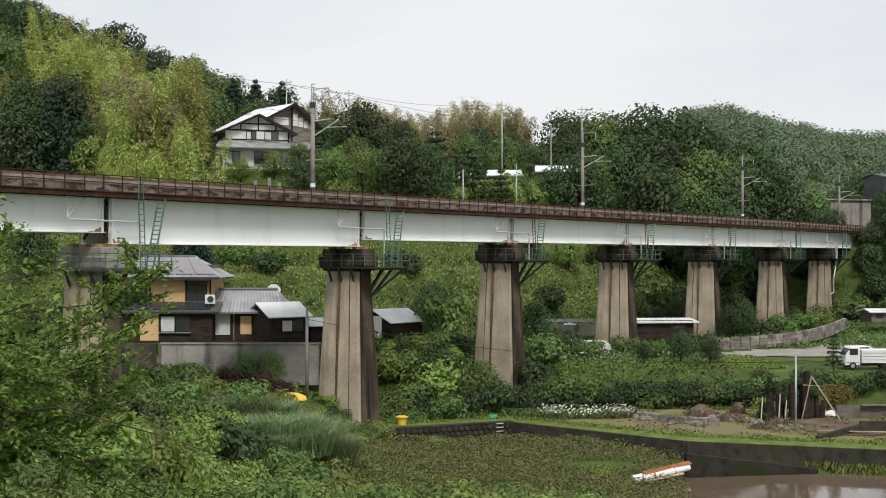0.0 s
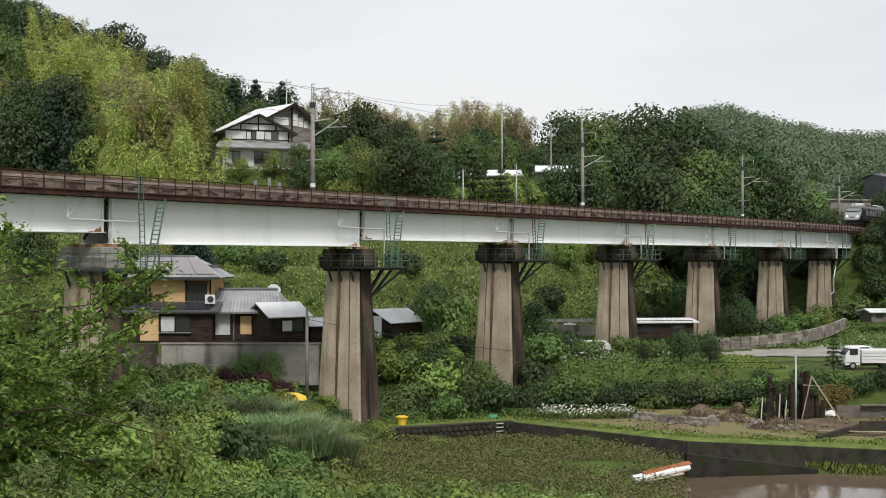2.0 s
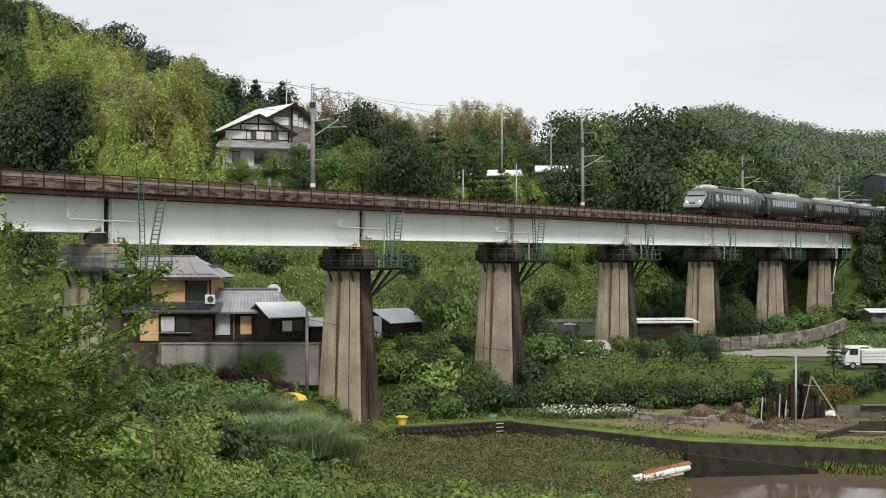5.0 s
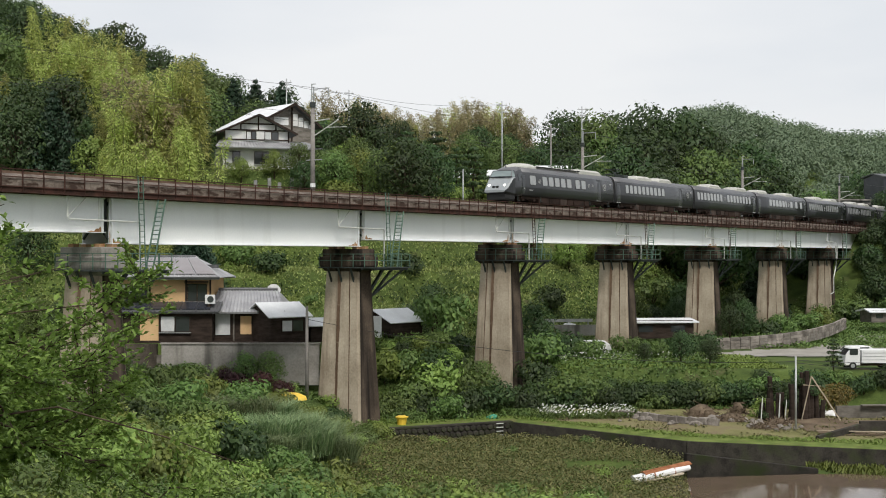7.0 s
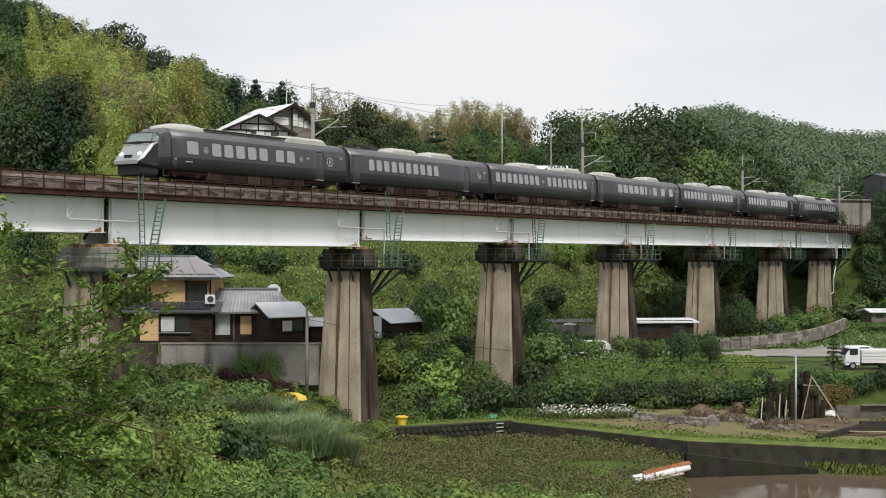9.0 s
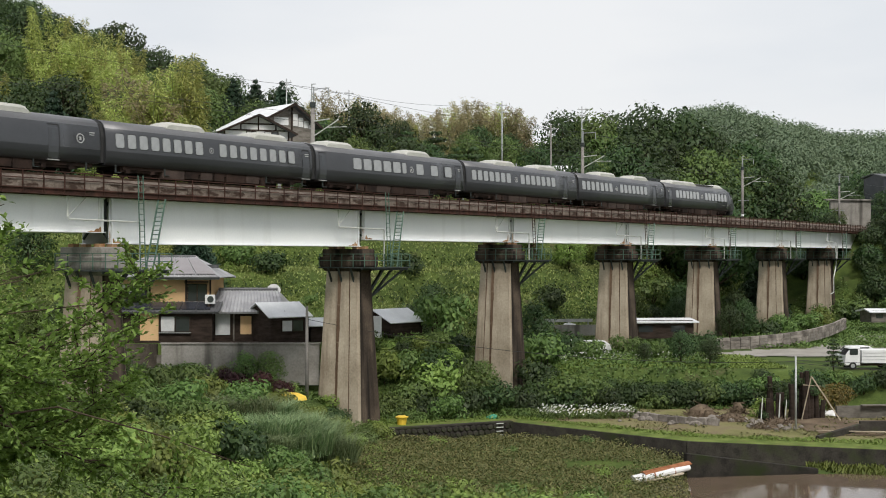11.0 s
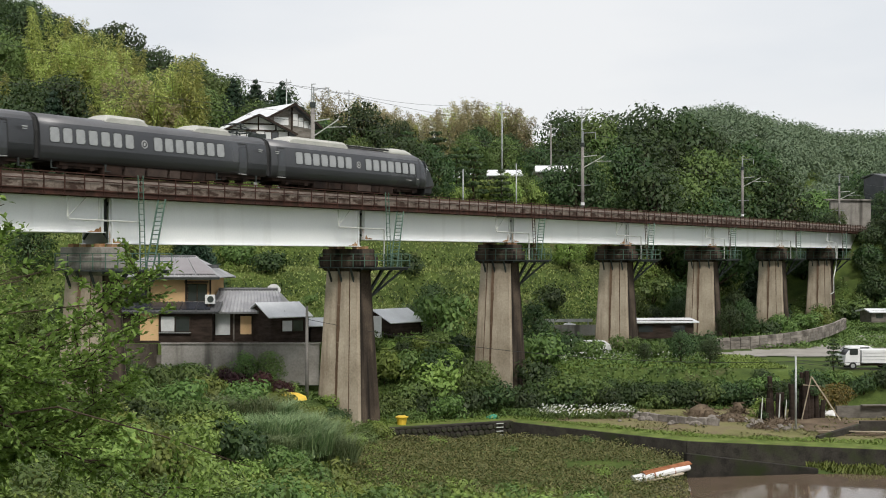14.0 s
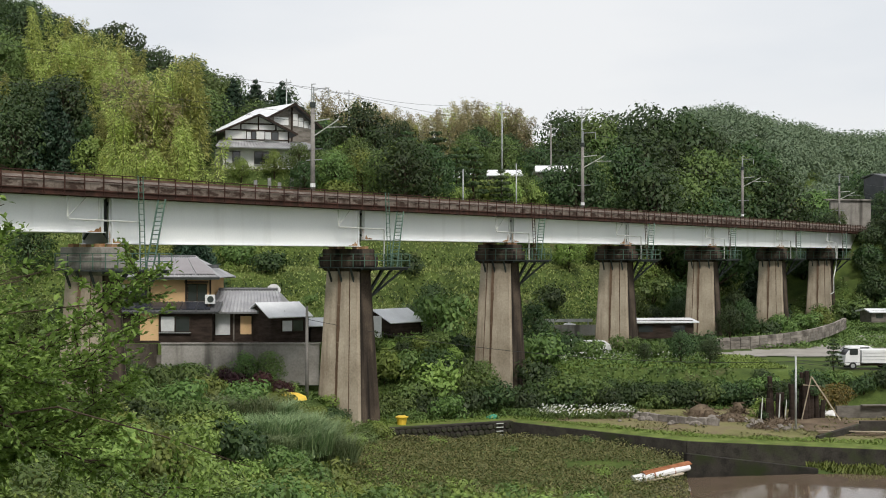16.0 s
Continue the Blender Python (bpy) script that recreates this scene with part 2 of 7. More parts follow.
RIDGE = [(-400, 62), (-140, 58), (-79, 51.0), (-55, 41.5), (-36, 34.5), (-18, 29.0), (22, 26.5), (33, 26.0), (42, 23.5), (52, 20.0), (60, 17.5), (70, 15.5), (78, 14.5), (400, 13)]
PADS = [(-29.0, -8.0, 107.4, 119.0, 7.45, 0.6), (-29.0, -15.0, 162.0, 180.0, 25.2, 3.0), (-7.0, 0.0, 117.2, 122.0, 7.4, 6.0), (29.0, 62.0, 117.0, 138.0, 4.4, 3.5)]


def ridge_height(x):
    for (ax, az), (bx, bz) in zip(RIDGE, RIDGE[1:]):
        if x <= bx:
            return az + (bz - az) * (x - ax) / (bx - ax)
    return RIDGE[-1][1]


def foot_line(x):
    return max(115.0 + 1.5 * (x + 8.6), 119.0)


def hillside(x, y):
    """How far up the hill a place lies: 0 at the foot, 1 at the end of the open slope, 2 on the ridge."""
    f = foot_line(x)
    w = min(36.0, max(4.0, (235 - f) * 0.55))
    if y < f + w:
        return max(0.0, (y - f) / w)
    return 1 + min(1.0, (y - f - w) / max(6.0, 235 - f - w))


def ground(x, y):
    s, d = along(x, y)
    left = sm(-x, 3, 15)
    # slope below the camera, higher on the left
    near = max(0.0, 12.9 * (1 - max(0.0, y - 2) / 62.0))
    near += left * 4.6 * sm(y, 10, 45)
    base = max(near, left * 4.2)
    # terrace, bank and road level
    base += 0.5 * sm(x, -9, -4) * sm(x, 17, 12) * sm(y, 78, 86) * sm(y, 104, 99)
    if y > wall_y(x) + 1.5:
        t = 1.4 + 3.1 * lerp(sm(y, 112, 140), sm(y, 113.5, 119), sm(x, 8, 13))
        t = lerp(t, 4.4 + 0.4 * sm(y, 108, 130), left * sm(y, 90, 104))
        base = max(t, base if y < 104 else 0)
    # hillside behind the viaduct, stepped by old terraces, up to the ridge
    q = hillside(x, y)
    if q > 0:
        zr = ridge_height(x)
        mid = min(21.0, zr - 1)
        lo = min(q, 1.0)
        step = lo + 0.045 * math.sin(lo * 6.2832 * 5.0) * (1 if q < 1 else 0)
        base = base + (mid - base) * step
        if q > 1:
            base = mid + (zr - mid) * (1 - (1 - (q - 1)) ** 1.6)
        base -= 0.12 * max(0.0, min(y, 420) - 245)
    # distant ridge
    far = 57.0 + 18.0 * math.exp(-((x - 123) / 34) ** 2) + 6.0 * math.exp(-((x - 190) / 45) ** 2)
    base = lerp(base, max(base, far), sm(y, 360, 610) * sm(x, 50, 96)) + 10 * sm(y, 640, 1200)
    # ground climbs to the embankment beyond the last pier
    e = sm(s, 112, 139) * sm(abs(d - 2), 34, 8)
    base = lerp(base, max(base, RAIL - 0.75), e)
    if s > 139.5 and abs(d) < 5:
        base = RAIL - 0.75
    base += noise.noise((x * 0.06, y * 0.06, 0.3)) * 1.0 * sm(math.hypot(x, y - 90), 40, 120)
    base += noise.noise((x * 0.35, y * 0.35, 1.7)) * 0.12
    for x0, x1, y0, y1, z, soft in PADS:
        k = sm(x, x0 - 2, x0) * sm(x, x1 + 2, x1) * sm(y, y0 - soft, y0) * sm(y, y1 + 2, y1)
        base = lerp(base, z, k)
    # the flooded paddy is sunk a little
    if x > 8 and 60 < y < 90 and y < wall_y(x) - 0.5:
        base = min(base, -0.1)
    return base


M["plaster_yellow"] = surface("ochre_plaster", (0.52, 0.34, 0.17), (0.66, 0.45, 0.25), 0.5, 10.0, 0.9, bump=0.06)
M["plaster_white"] = surface("white_plaster", (0.60, 0.60, 0.58), (0.74, 0.74, 0.72), 0.5, 10.0, 0.9, bump=0.05, stain=(0.4, 0.4, 0.38), stain_at=(0.6, 0.8), stain_scale=0.8)
M["timber"] = surface("dark_timber", (0.018, 0.013, 0.010), (0.055, 0.040, 0.032), 1.0, 14.0, 0.85, bump=0.15, stretch=(1, 1, 4))
M["timber_grey"] = surface("weathered_grey_timber", (0.10, 0.09, 0.075), (0.22, 0.20, 0.175), 1.0, 14.0, 0.9, bump=0.15, stretch=(1, 1, 3), vary=0.2)
M["tile"] = surface("grey_roof_tile", (0.22, 0.22, 0.23), (0.38, 0.38, 0.39), 0.8, 12.0, 0.5, bump=0.1, vary=0.12)
M["tile_dark"] = surface("dark_roof_tile", (0.05, 0.052, 0.055), (0.12, 0.122, 0.125), 0.8, 12.0, 0.5, bump=0.1)
M["solar"] = surface("solar_glass", (0.20, 0.18, 0.185), (0.27, 0.25, 0.255), 0.5, 8.0, 0.3, bump=0.0)
M["solar_dark"] = surface("dark_solar_glass", (0.02, 0.022, 0.03), (0.04, 0.042, 0.05), 0.5, 8.0, 0.2, bump=0.0)
M["metal_roof"] = surface("pale_metal_roofing", (0.62, 0.63, 0.64), (0.78, 0.79, 0.80), 0.6, 8.0, 0.45, metal=0.0, bump=0.04)
M["white"] = surface("white_paint", (0.62, 0.62, 0.62), (0.76, 0.76, 0.75), 0.8, 9.0, 0.5, bump=0.02)
M["curtain"] = surface("pale_curtain", (0.45, 0.46, 0.46), (0.62, 0.63, 0.62), 1.0, 9.0, 0.9, bump=0.05)
M["soil"] = surface("bare_soil", (0.085, 0.060, 0.040), (0.19, 0.145, 0.10), 0.5, 8.0, 0.95, bump=0.5)
M["dry_grass"] = surface("trodden_dry_grass", (0.125, 0.125, 0.048), (0.25, 0.225, 0.11), 0.35, 9.0, 0.95, bump=0.4, stain=(0.15, 0.115, 0.075), stain_at=(0.48, 0.66), stain_scale=0.35, stain_stretch=(1, 1, 1))
M["lawn"] = surface("short_bright_grass", (0.070, 0.105, 0.022), (0.165, 0.205, 0.055), 0.9, 14.0, 0.95, bump=0.7, stain=(0.13, 0.11, 0.05), stain_at=(0.55, 0.72), stain_scale=0.6, stain_stretch=(1, 1, 1))
M["asphalt"] = surface("pale_concrete_road", (0.22, 0.205, 0.18), (0.34, 0.32, 0.285), 0.4, 9.0, 0.9, bump=0.08)
M["water"] = surface("muddy_paddy_water", (0.105, 0.075, 0.05), (0.15, 0.11, 0.08), 0.25, 1.5, 0.06, bump=0.0)
M["rock"] = surface("grey_rubble", (0.12, 0.105, 0.09), (0.30, 0.27, 0.24), 1.2, 9.0, 0.95, bump=0.3, vary=0.3)
M["twigs"] = surface("dry_brushwood", (0.07, 0.05, 0.035), (0.17, 0.13, 0.09), 1.5, 14.0, 0.95, bump=0.3)
M["yellow"] = surface("yellow_plastic", (0.62, 0.40, 0.03), (0.75, 0.52, 0.06), 0.8, 8.0, 0.5, bump=0.03)
M["blue"] = surface("blue_sheet", (0.03, 0.16, 0.36), (0.07, 0.25, 0.48), 1.5, 9.0, 0.6, bump=0.1)
M["green_net"] = surface("green_sheet", (0.03, 0.22, 0.13), (0.06, 0.32, 0.2), 1.5, 9.0, 0.6, bump=0.1)
M["rust"] = surface("orange_rust", (0.18, 0.065, 0.03), (0.36, 0.16, 0.08), 2.0, 12.0, 0.9, bump=0.1)
M["planks"] = surface("pale_planks", (0.34, 0.28, 0.20), (0.50, 0.43, 0.33), 1.0, 12.0, 0.85, bump=0.1)
M["tyre"] = surface("tyre_rubber", (0.012, 0.012, 0.012), (0.03, 0.03, 0.03), 1.0, 10.0, 0.85, bump=0.05)
M["grave"] = surface("granite_gravestone", (0.18, 0.18, 0.18), (0.32, 0.32, 0.31), 1.0, 16.0, 0.7, bump=0.05)
M["leaf_weed"] = foliage("weed_leaf", (0.070, 0.085, 0.028), (0.145, 0.150, 0.052), (0.25, 0.215, 0.10), calm=0.9)


# ---- mesh tools ----
class Shape:
    """Collects vertices and faces for one mesh."""

    def __init__(self):
        self.v, self.f, self.n = [], [], {}

    def add(self, verts, faces):
        o = len(self.v)
        self.v += [tuple(p) for p in verts]
        self.f += [tuple(i + o for i in f) for f in faces]
        return self

    def box(self, c, size, m=None, taper=1.0):
        """Box with its middle at c; taper scales the top."""
        x, y, z = (a / 2 for a in size)
        p = [Vector((sx * x * (taper if sz > 0 else 1), sy * y * (taper if sz > 0 else 1), sz * z)) + Vector(c)
             for sz in (-1, 1) for sx, sy in ((-1, -1), (1, -1), (1, 1), (-1, 1))]
        if m:
            p = [m @ q for q in p]
        return self.add(p, [(3, 2, 1, 0), (4, 5, 6, 7), (0, 1, 5, 4), (1, 2, 6, 5), (2, 3, 7, 6), (3, 0, 4, 7)])

    def bar(self, a, b, w, h=None):
        """Rectangular bar from a to b."""
        a, b = Vector(a), Vector(b)
        h = h or w
        d = (b - a).normalized()
        up = Vector((0, 0, 1)) if abs(d.z) < 0.95 else Vector((0, 1, 0))
        q = d.cross(up).normalized()
        r = q.cross(d)
        p = [e + q * sx * w / 2 + r * sy * h / 2 for e in (a, b) for sx, sy in ((-1, -1), (1, -1), (1, 1), (-1, 1))]
        return self.add(p, [(0, 1, 2, 3), (7, 6, 5, 4), (0, 4, 5, 1), (1, 5, 6, 2), (2, 6, 7, 3), (3, 7, 4, 0)])

    def tube(self, pts, radii, n=6):
        """Round tube along points, with a radius at each."""
        pts = [Vector(p) for p in pts]
        if not hasattr(radii, "__len__"):
            radii = [radii] * len(pts)
        rings = []
        for i, p in enumerate(pts):
            d = (pts[min(i + 1, len(pts) - 1)] - pts[max(i - 1, 0)]).normalized()
            q = d.cross(Vector((0.3, 0.2, 1)) if abs(d.z) < 0.9 else Vector((1, 0.2, 0))).normalized()
            r = q.cross(d)
            rings.append([p + radii[i] * (math.cos(2 * math.pi * k / n) * q + math.sin(2 * math.pi * k / n) * r) for k in range(n)])
        return self.loft(rings)

    def loft(self, rings, caps=True):
        n, o = len(rings[0]), []
        for r in rings:
            o += r
        f = [(i * n + k, i * n + (k + 1) % n, (i + 1) * n + (k + 1) % n, (i + 1) * n + k) for i in range(len(rings) - 1) for k in range(n)]
        if caps:
            f += [tuple(range(n))[::-1], tuple((len(rings) - 1) * n + k for k in range(n))]
        return self.add(o, f)

    def mesh(self, name, smooth=False):
        me = bpy.data.meshes.new(name)
        me.from_pydata(self.v, [], self.f)
        if smooth:
            me.polygons.foreach_set("use_smooth", [True] * len(me.polygons))
        me.update()
        if self.n:
            flat = [(0.0, 0.0, 0.0)] * len(self.v)
            for i, q in self.n.items():
                flat[i] = q
            me.polygons.foreach_set("use_smooth", [True] * len(me.polygons))
            me.normals_split_custom_set_from_vertices(flat)
        return me


def part(name, shape, material, parent=None, label="", smooth=False, bevel=0.0, m=None):
    """One mesh object, under a thing where parent is given."""
    me = shape.mesh(name, smooth) if isinstance(shape, Shape) else shape
    if not me.materials:
        me.materials.append(M[material])
    ob = new(name, me)
    if parent:
        ob.parent = parent
    if m is not None:
        ob.matrix_basis = m
    if label:
        ob["label"] = label
    if bevel:
        mod = ob.modifiers.new("edge", "BEVEL")
        mod.width, mod.segments, mod.limit_method = bevel, 2, "ANGLE"
    return ob


def thing(name, label, category, m=None, group="", kind=""):
    ob = new(name)
    ob.empty_display_size = 0.2
    if m is not None:
        ob.matrix_basis = m
    return tagged(ob, label, category, group, kind)


# ---- ground sheet ----
def axis(lo, hi, fine_lo, fine_hi, step):
    out, v, g = [], fine_lo, step
    while v <= fine_hi:
        out.append(v)
        v += step
    while v < hi:
        g *= 1.25
        out.append(v)
        v += g
    v, g, low = fine_lo - step, step, []
    while v > lo:
        low.append(v)
        g *= 1.25
        v -= g
    return [lo] + low[::-1] + out + [hi]


def build_ground():
    xs, ys = axis(-1500, 1900, -45, 75, 1.25), axis(-900, 2600, 20, 215, 1.25)
    v = [(x, y, ground(x, y)) for y in ys for x in xs]
    n = len(xs)
    f = [(j * n + i, j * n + i + 1, (j + 1) * n + i + 1, (j + 1) * n + i) for j in range(len(ys) - 1) for i in range(n - 1)]
    sh = Shape()
    sh.v, sh.f = v, f
    g = part("ground", sh, "ground", smooth=True)
    tagged(g, "grassy valley ground with soil terraces and wooded hills", "ground", kind="structure")


build_ground()

# ---- viaduct ----
JOINTS = [-176.0, -150.0, -124.0, -98.0, -72.0, -48.0, -23.8, 2.2, 24.8, 48.5, 71.8, 96.1, 118.3, 141.2]
DEPTH = {-23.8: 4.17}


def ribbon(sh, s0, s1, prof, step=4.0):
    """Sweep a closed cross section (off, up) along the track."""
    n = max(1, round((s1 - s0) / step))
    rings = [[track(s0 + (s1 - s0) * i / n, o, u) for o, u in prof] for i in range(n + 1)]
    return sh.loft(rings)


def rect(o0, o1, u0, u1):
    return [(o0, u0), (o1, u0), (o1, u1), (o0, u1)]


def build_span(s0, s1, seen):
    low = -DEPTH.get(s0, 3.65)
    if s0 < -23.9 and s0 > -49:
        low = -3.5
    sp = thing("viaduct_span", "pale grey steel plate girder railway span with rust stains", "bridge span", group="viaduct spans")
    a, b = s0 + 0.25, s1 - 0.25
    for o in (1.15, -1.15):
        g = part("girder_web", ribbon(Shape(), a, b, rect(o - 0.04, o + 0.04, low + 0.05, -1.43)), "girder", sp, "pale grey painted girder web")
        part("bottom_flange", ribbon(Shape(), a, b, rect(o - 0.30, o + 0.30, low, low + 0.05)), "girder", g)
        part("top_flange", ribbon(Shape(), a, b, rect(o - 0.26, o + 0.26, -1.43, -1.36)), "girder", g)
    for i in range(7):
        s = a + (b - a) * i / 6
        c = Shape().bar(track(s, -1.1, low + 0.3), track(s, 1.1, -1.6), 0.12)
        c.bar(track(s, -1.1, -1.6), track(s, 1.1, low + 0.3), 0.12)
        part("cross_bracing", c, "dark_steel", sp)
    d = Shape()
    ribbon(d, s0 + 0.02, s1 - 0.02, [(-2.25, -1.12), (-1.3, -1.35), (1.3, -1.35), (2.25, -1.12), (2.25, -0.95), (-2.25, -0.95)])
    part("deck_slab", d, "deck_slab", sp, "dark rust-stained deck slab")
    rk = random.Random(int(s0 * 3))
    for o in (2.16, -2.16):
        f = s0 + 0.03
        while f < s1 - 0.1:
            e = min(s1 - 0.03, f + 2.0)
            if s1 - e < 0.5:
                e = s1 - 0.03
            k = Shape()
            j = rk.uniform(-0.03, 0.015) if seen else 0.0
            ribbon(k, f, e - 0.02, rect(o - 0.08, o + 0.08 + j * 0.6, -0.95, -0.55 + j))
            part("kerb", k, "deck_edge", sp, "stained brown concrete deck edge")
            f = e
    t = Shape()
    ribbon(t, s0 + 0.02, s1 - 0.02, [(-2.07, -0.95), (2.07, -0.95), (1.9, -0.45), (1.3, -0.20), (-1.3, -0.20), (-1.9, -0.45)])
    part("ballast_bed", t, "ballast", sp, "brown stone ballast")
    for o in (0.57, -0.57):
        r = Shape()
        ribbon(r, s0, s1, rect(o - 0.035, o + 0.035, -0.15, 0.0))
        part("rail", r, "rail", sp)
    # fences on both edges
    for o in (2.3, -2.3):
        n = max(2, round((s1 - s0) / 1.5))
        if seen and o > 0:
            for i in range(n):
                s = s0 + 0.3 + (s1 - s0) * i / n
                lean = rk.uniform(-0.03, 0.03)
                q = Shape().bar(track(s, o, -1.36), track(s + lean, o + rk.uniform(-0.03, 0.03), 0.0), 0.075)
                part("fence_post", q, "rust_paint", sp)
        else:
            q = Shape()
            for i in range(n):
                s = s0 + 0.3 + (s1 - s0) * i / n
                q.bar(track(s, o, -1.0), track(s, o, 0.0), 0.06)
            part("fence_posts_far_side", q, "rust_paint", sp)["kind"] = "stuff"
        for u, w in ((-0.02, 0.06), (-0.46, 0.05)):
            q = Shape()
            ribbon(q, s0, s1, rect(o - w / 2, o + w / 2, u - w / 2, u + w / 2))
            part("fence_rail", q, "rust_paint", sp, "rust-red pipe rail")
    e = Shape()
    ribbon(e, s0 + 0.01, s1 - 0.01, [(2.25, -1.34), (2.36, -1.34), (2.36, -1.30), (2.29, -1.28), (2.29, -1.06), (2.36, -1.04), (2.36, -1.0), (2.25, -1.0)])
    part("edge_channel", e, "rust_paint", sp, "rust-brown steel edge channel")
    if seen:
        # end stiffener with rust, seen at both ends of the girder
        for s in (a + 0.12, b - 0.12):
            q = Shape()
            ribbon(q, s - 0.04, s + 0.04, rect(1.195, 1.34, low + 0.06, -1.44), 1)
            part("end_stiffener", q, "girder", sp)
        rr = random.Random(int(s0 * 10))
        for e, sg in ((b, -1), (a, 1)):
            q = Shape()
            big = rr.uniform(0.5, 1.5)
            pts = []
            for i in range(12):
                f = e + sg * (0.02 + i * 0.11)
                pts += [track(f, 1.195, low + 0.055), track(f, 1.195, low + 0.07 + rr.uniform(0.15, 0.9) * big * math.exp(-i * 0.28))]
            q.add(pts, [(2 * i, 2 * i + 2, 2 * i + 3, 2 * i + 1) for i in range(11)])
            part("rust_streak", q, "rust_streak", sp, "rust run on the girder's end")
        # black block added between the spans so the gap looks deep in shade
        q = Shape()
        ribbon(q, s1 - 0.24, s1 + 0.24, rect(-1.0, 1.0, low + 0.1, -1.40), 1)
        part("gap_shade_block", q, "black", sp, "dark end diaphragm in the gap")
    return sp


def ladder(sh, foot, head, width, side, w=0.05, rung=0.33):
    foot, head = Vector(foot), Vector(head)
    side = Vector(side).normalized() * width / 2
    for k in (-1, 1):
        sh.bar(foot + side * k, head + side * k, w)
    n = int((head - foot).length / rung)
    for i in range(1, n):
        p = foot.lerp(head, i / n)
        sh.bar(p - side, p + side, w * 0.7)


def build_pier(s, seen, deep):
    """Concrete pier with bearing block, inspection platform, ladders and pipes."""
    p = track(s)
    g = min(ground(p.x + a, p.y + b) for a in (-2, 0, 2) for b in (-2, 0, 2)) - 0.6 - RAIL
    pr = thing("viaduct_pier", "tapered weathered concrete railway pier with dark drip stains", "bridge pier", track_pose(s), group="viaduct piers")
    top = -deep - 0.18
    # local: x along the track, -y to the camera side
    h = top - 1.75 - g
    wx0, wy0, k = 0.85, 1.62, 0.055
    sh = Shape()
    rings = []
    for f in (0.0, 0.35, 0.7, 1.0):
        z = g + h * f
        wx, wy = wx0 + k * 0.85 * h * (1 - f), wy0 + k * 0.9 * h * (1 - f)
        c = 0.16
        rings.append([Vector(q) for q in ((-wx + c, -wy, z), (wx - c, -wy, z), (wx, -wy + c, z), (wx, wy - c, z),
                                          (wx - c, wy, z), (-wx + c, wy, z), (-wx, wy - c, z), (-wx, -wy + c, z))])
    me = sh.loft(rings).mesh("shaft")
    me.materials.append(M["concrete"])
    me.materials.append(M["concrete_shade_stain"])
    # camera-side face takes the dark copy, its shade and stains in one colour
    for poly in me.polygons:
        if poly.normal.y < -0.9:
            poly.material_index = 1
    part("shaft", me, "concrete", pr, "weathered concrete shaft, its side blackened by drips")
    # drip stains and pour joints on the broad face
    rr = random.Random(int(s * 7))
    for y0, w in ((0.18, 0.34), (rr.choice((-0.8, 0.8)), 0.12)):
        q, n = Shape(), 12
        L, R = [], []
        fl = rr.uniform(0.0, 0.35) if y0 != 0.18 else 0.0
        for i in range(n + 1):
            f = fl + (1 - fl) * i / n
            z = g + h * f
            x = -(wx0 + k * 0.85 * h * (1 - f)) - 0.004
            wy = (wy0 + k * 0.9 * h * (1 - f)) / wy0
            L.append((x, (y0 - w * rr.uniform(0.35, 0.6) * (0.35 + 0.65 * f)) * wy, z))
            R.append((x, (y0 + w * rr.uniform(0.35, 0.6) * (0.35 + 0.65 * f)) * wy, z))
        q.add(L + R, [(i, i + 1, n + 2 + i, n + 1 + i) for i in range(n)])
        if y0 == 0.18:
            q.v = [(p[0] + 0.0, p[1], p[2]) for p in q.v]
        part("drip_stain", q, "drip", pr, "brown drip stain")
    z = top - 1.75 - 2.6
    while z > g + 1.5:
        f = (z - g) / h
        wx, wy = wx0 + k * 0.85 * h * (1 - f) + 0.012, wy0 + k * 0.9 * h * (1 - f) + 0.012
        part("pour_joint", Shape().box((0, 0, z), (2 * wx - 0.008, 2 * wy - 0.3, 0.02)), "concrete", pr)
        z -= 2.9
    sh = Shape()
    sh.loft([[Vector((sx * (wx0 + e), sy * (wy0 + e2), z)) for sx, sy in ((-1, -1), (1, -1), (1, 1), (-1, 1))]
             for e, e2, z in ((0.0, 0.0, top - 1.76), (0.30, 0.42, top - 1.30), (0.30, 0.42, top - 0.62), (0.12, 0.2, top - 0.60), (0.12, 0.2, top))])
    part("bearing_block", sh, "concrete_shade_stain" if s > -20 else "concrete_grey", pr, "dark stained concrete bearing block", bevel=0.04)
    for x in (-0.5, 0.5):
        for y in (-1.15, 1.15):
            part("bearing", Shape().box((x, y, top + 0.1), (0.45, 0.5, 0.2)), "rust_streak", pr, "rusty steel bearing")
    if not seen:
        return pr
    zp = top - 1.45
    part("platform", Shape().box((0.9, -0.9, zp), (4.6, 5.6, 0.09)), "dark_steel", pr, "dark steel inspection platform")
    r = Shape()
    for x in (-1.35, -0.2, 0.9, 2.0, 3.15):
        r.bar((x, -3.65, zp), (x, -3.65, zp + 1.05), 0.05)
    for y in (-2.6, -1.5, -0.4, 0.7, 1.85):
        r.bar((-1.35, y, zp), (-1.35, y, zp + 1.05), 0.05)
        r.bar((3.15, y, zp), (3.15, y, zp + 1.05), 0.05)
    for z in (0.55, 1.05):
        r.bar((-1.35, -3.65, zp + z), (3.15, -3.65, zp + z), 0.05)
        r.bar((-1.35, -3.65, zp + z), (-1.35, 1.85, zp + z), 0.05)
        r.bar((3.15, -3.65, zp + z), (3.15, 1.85, zp + z), 0.05)
    part("platform_railing", r, "green_steel", pr, "green painted steel railing")
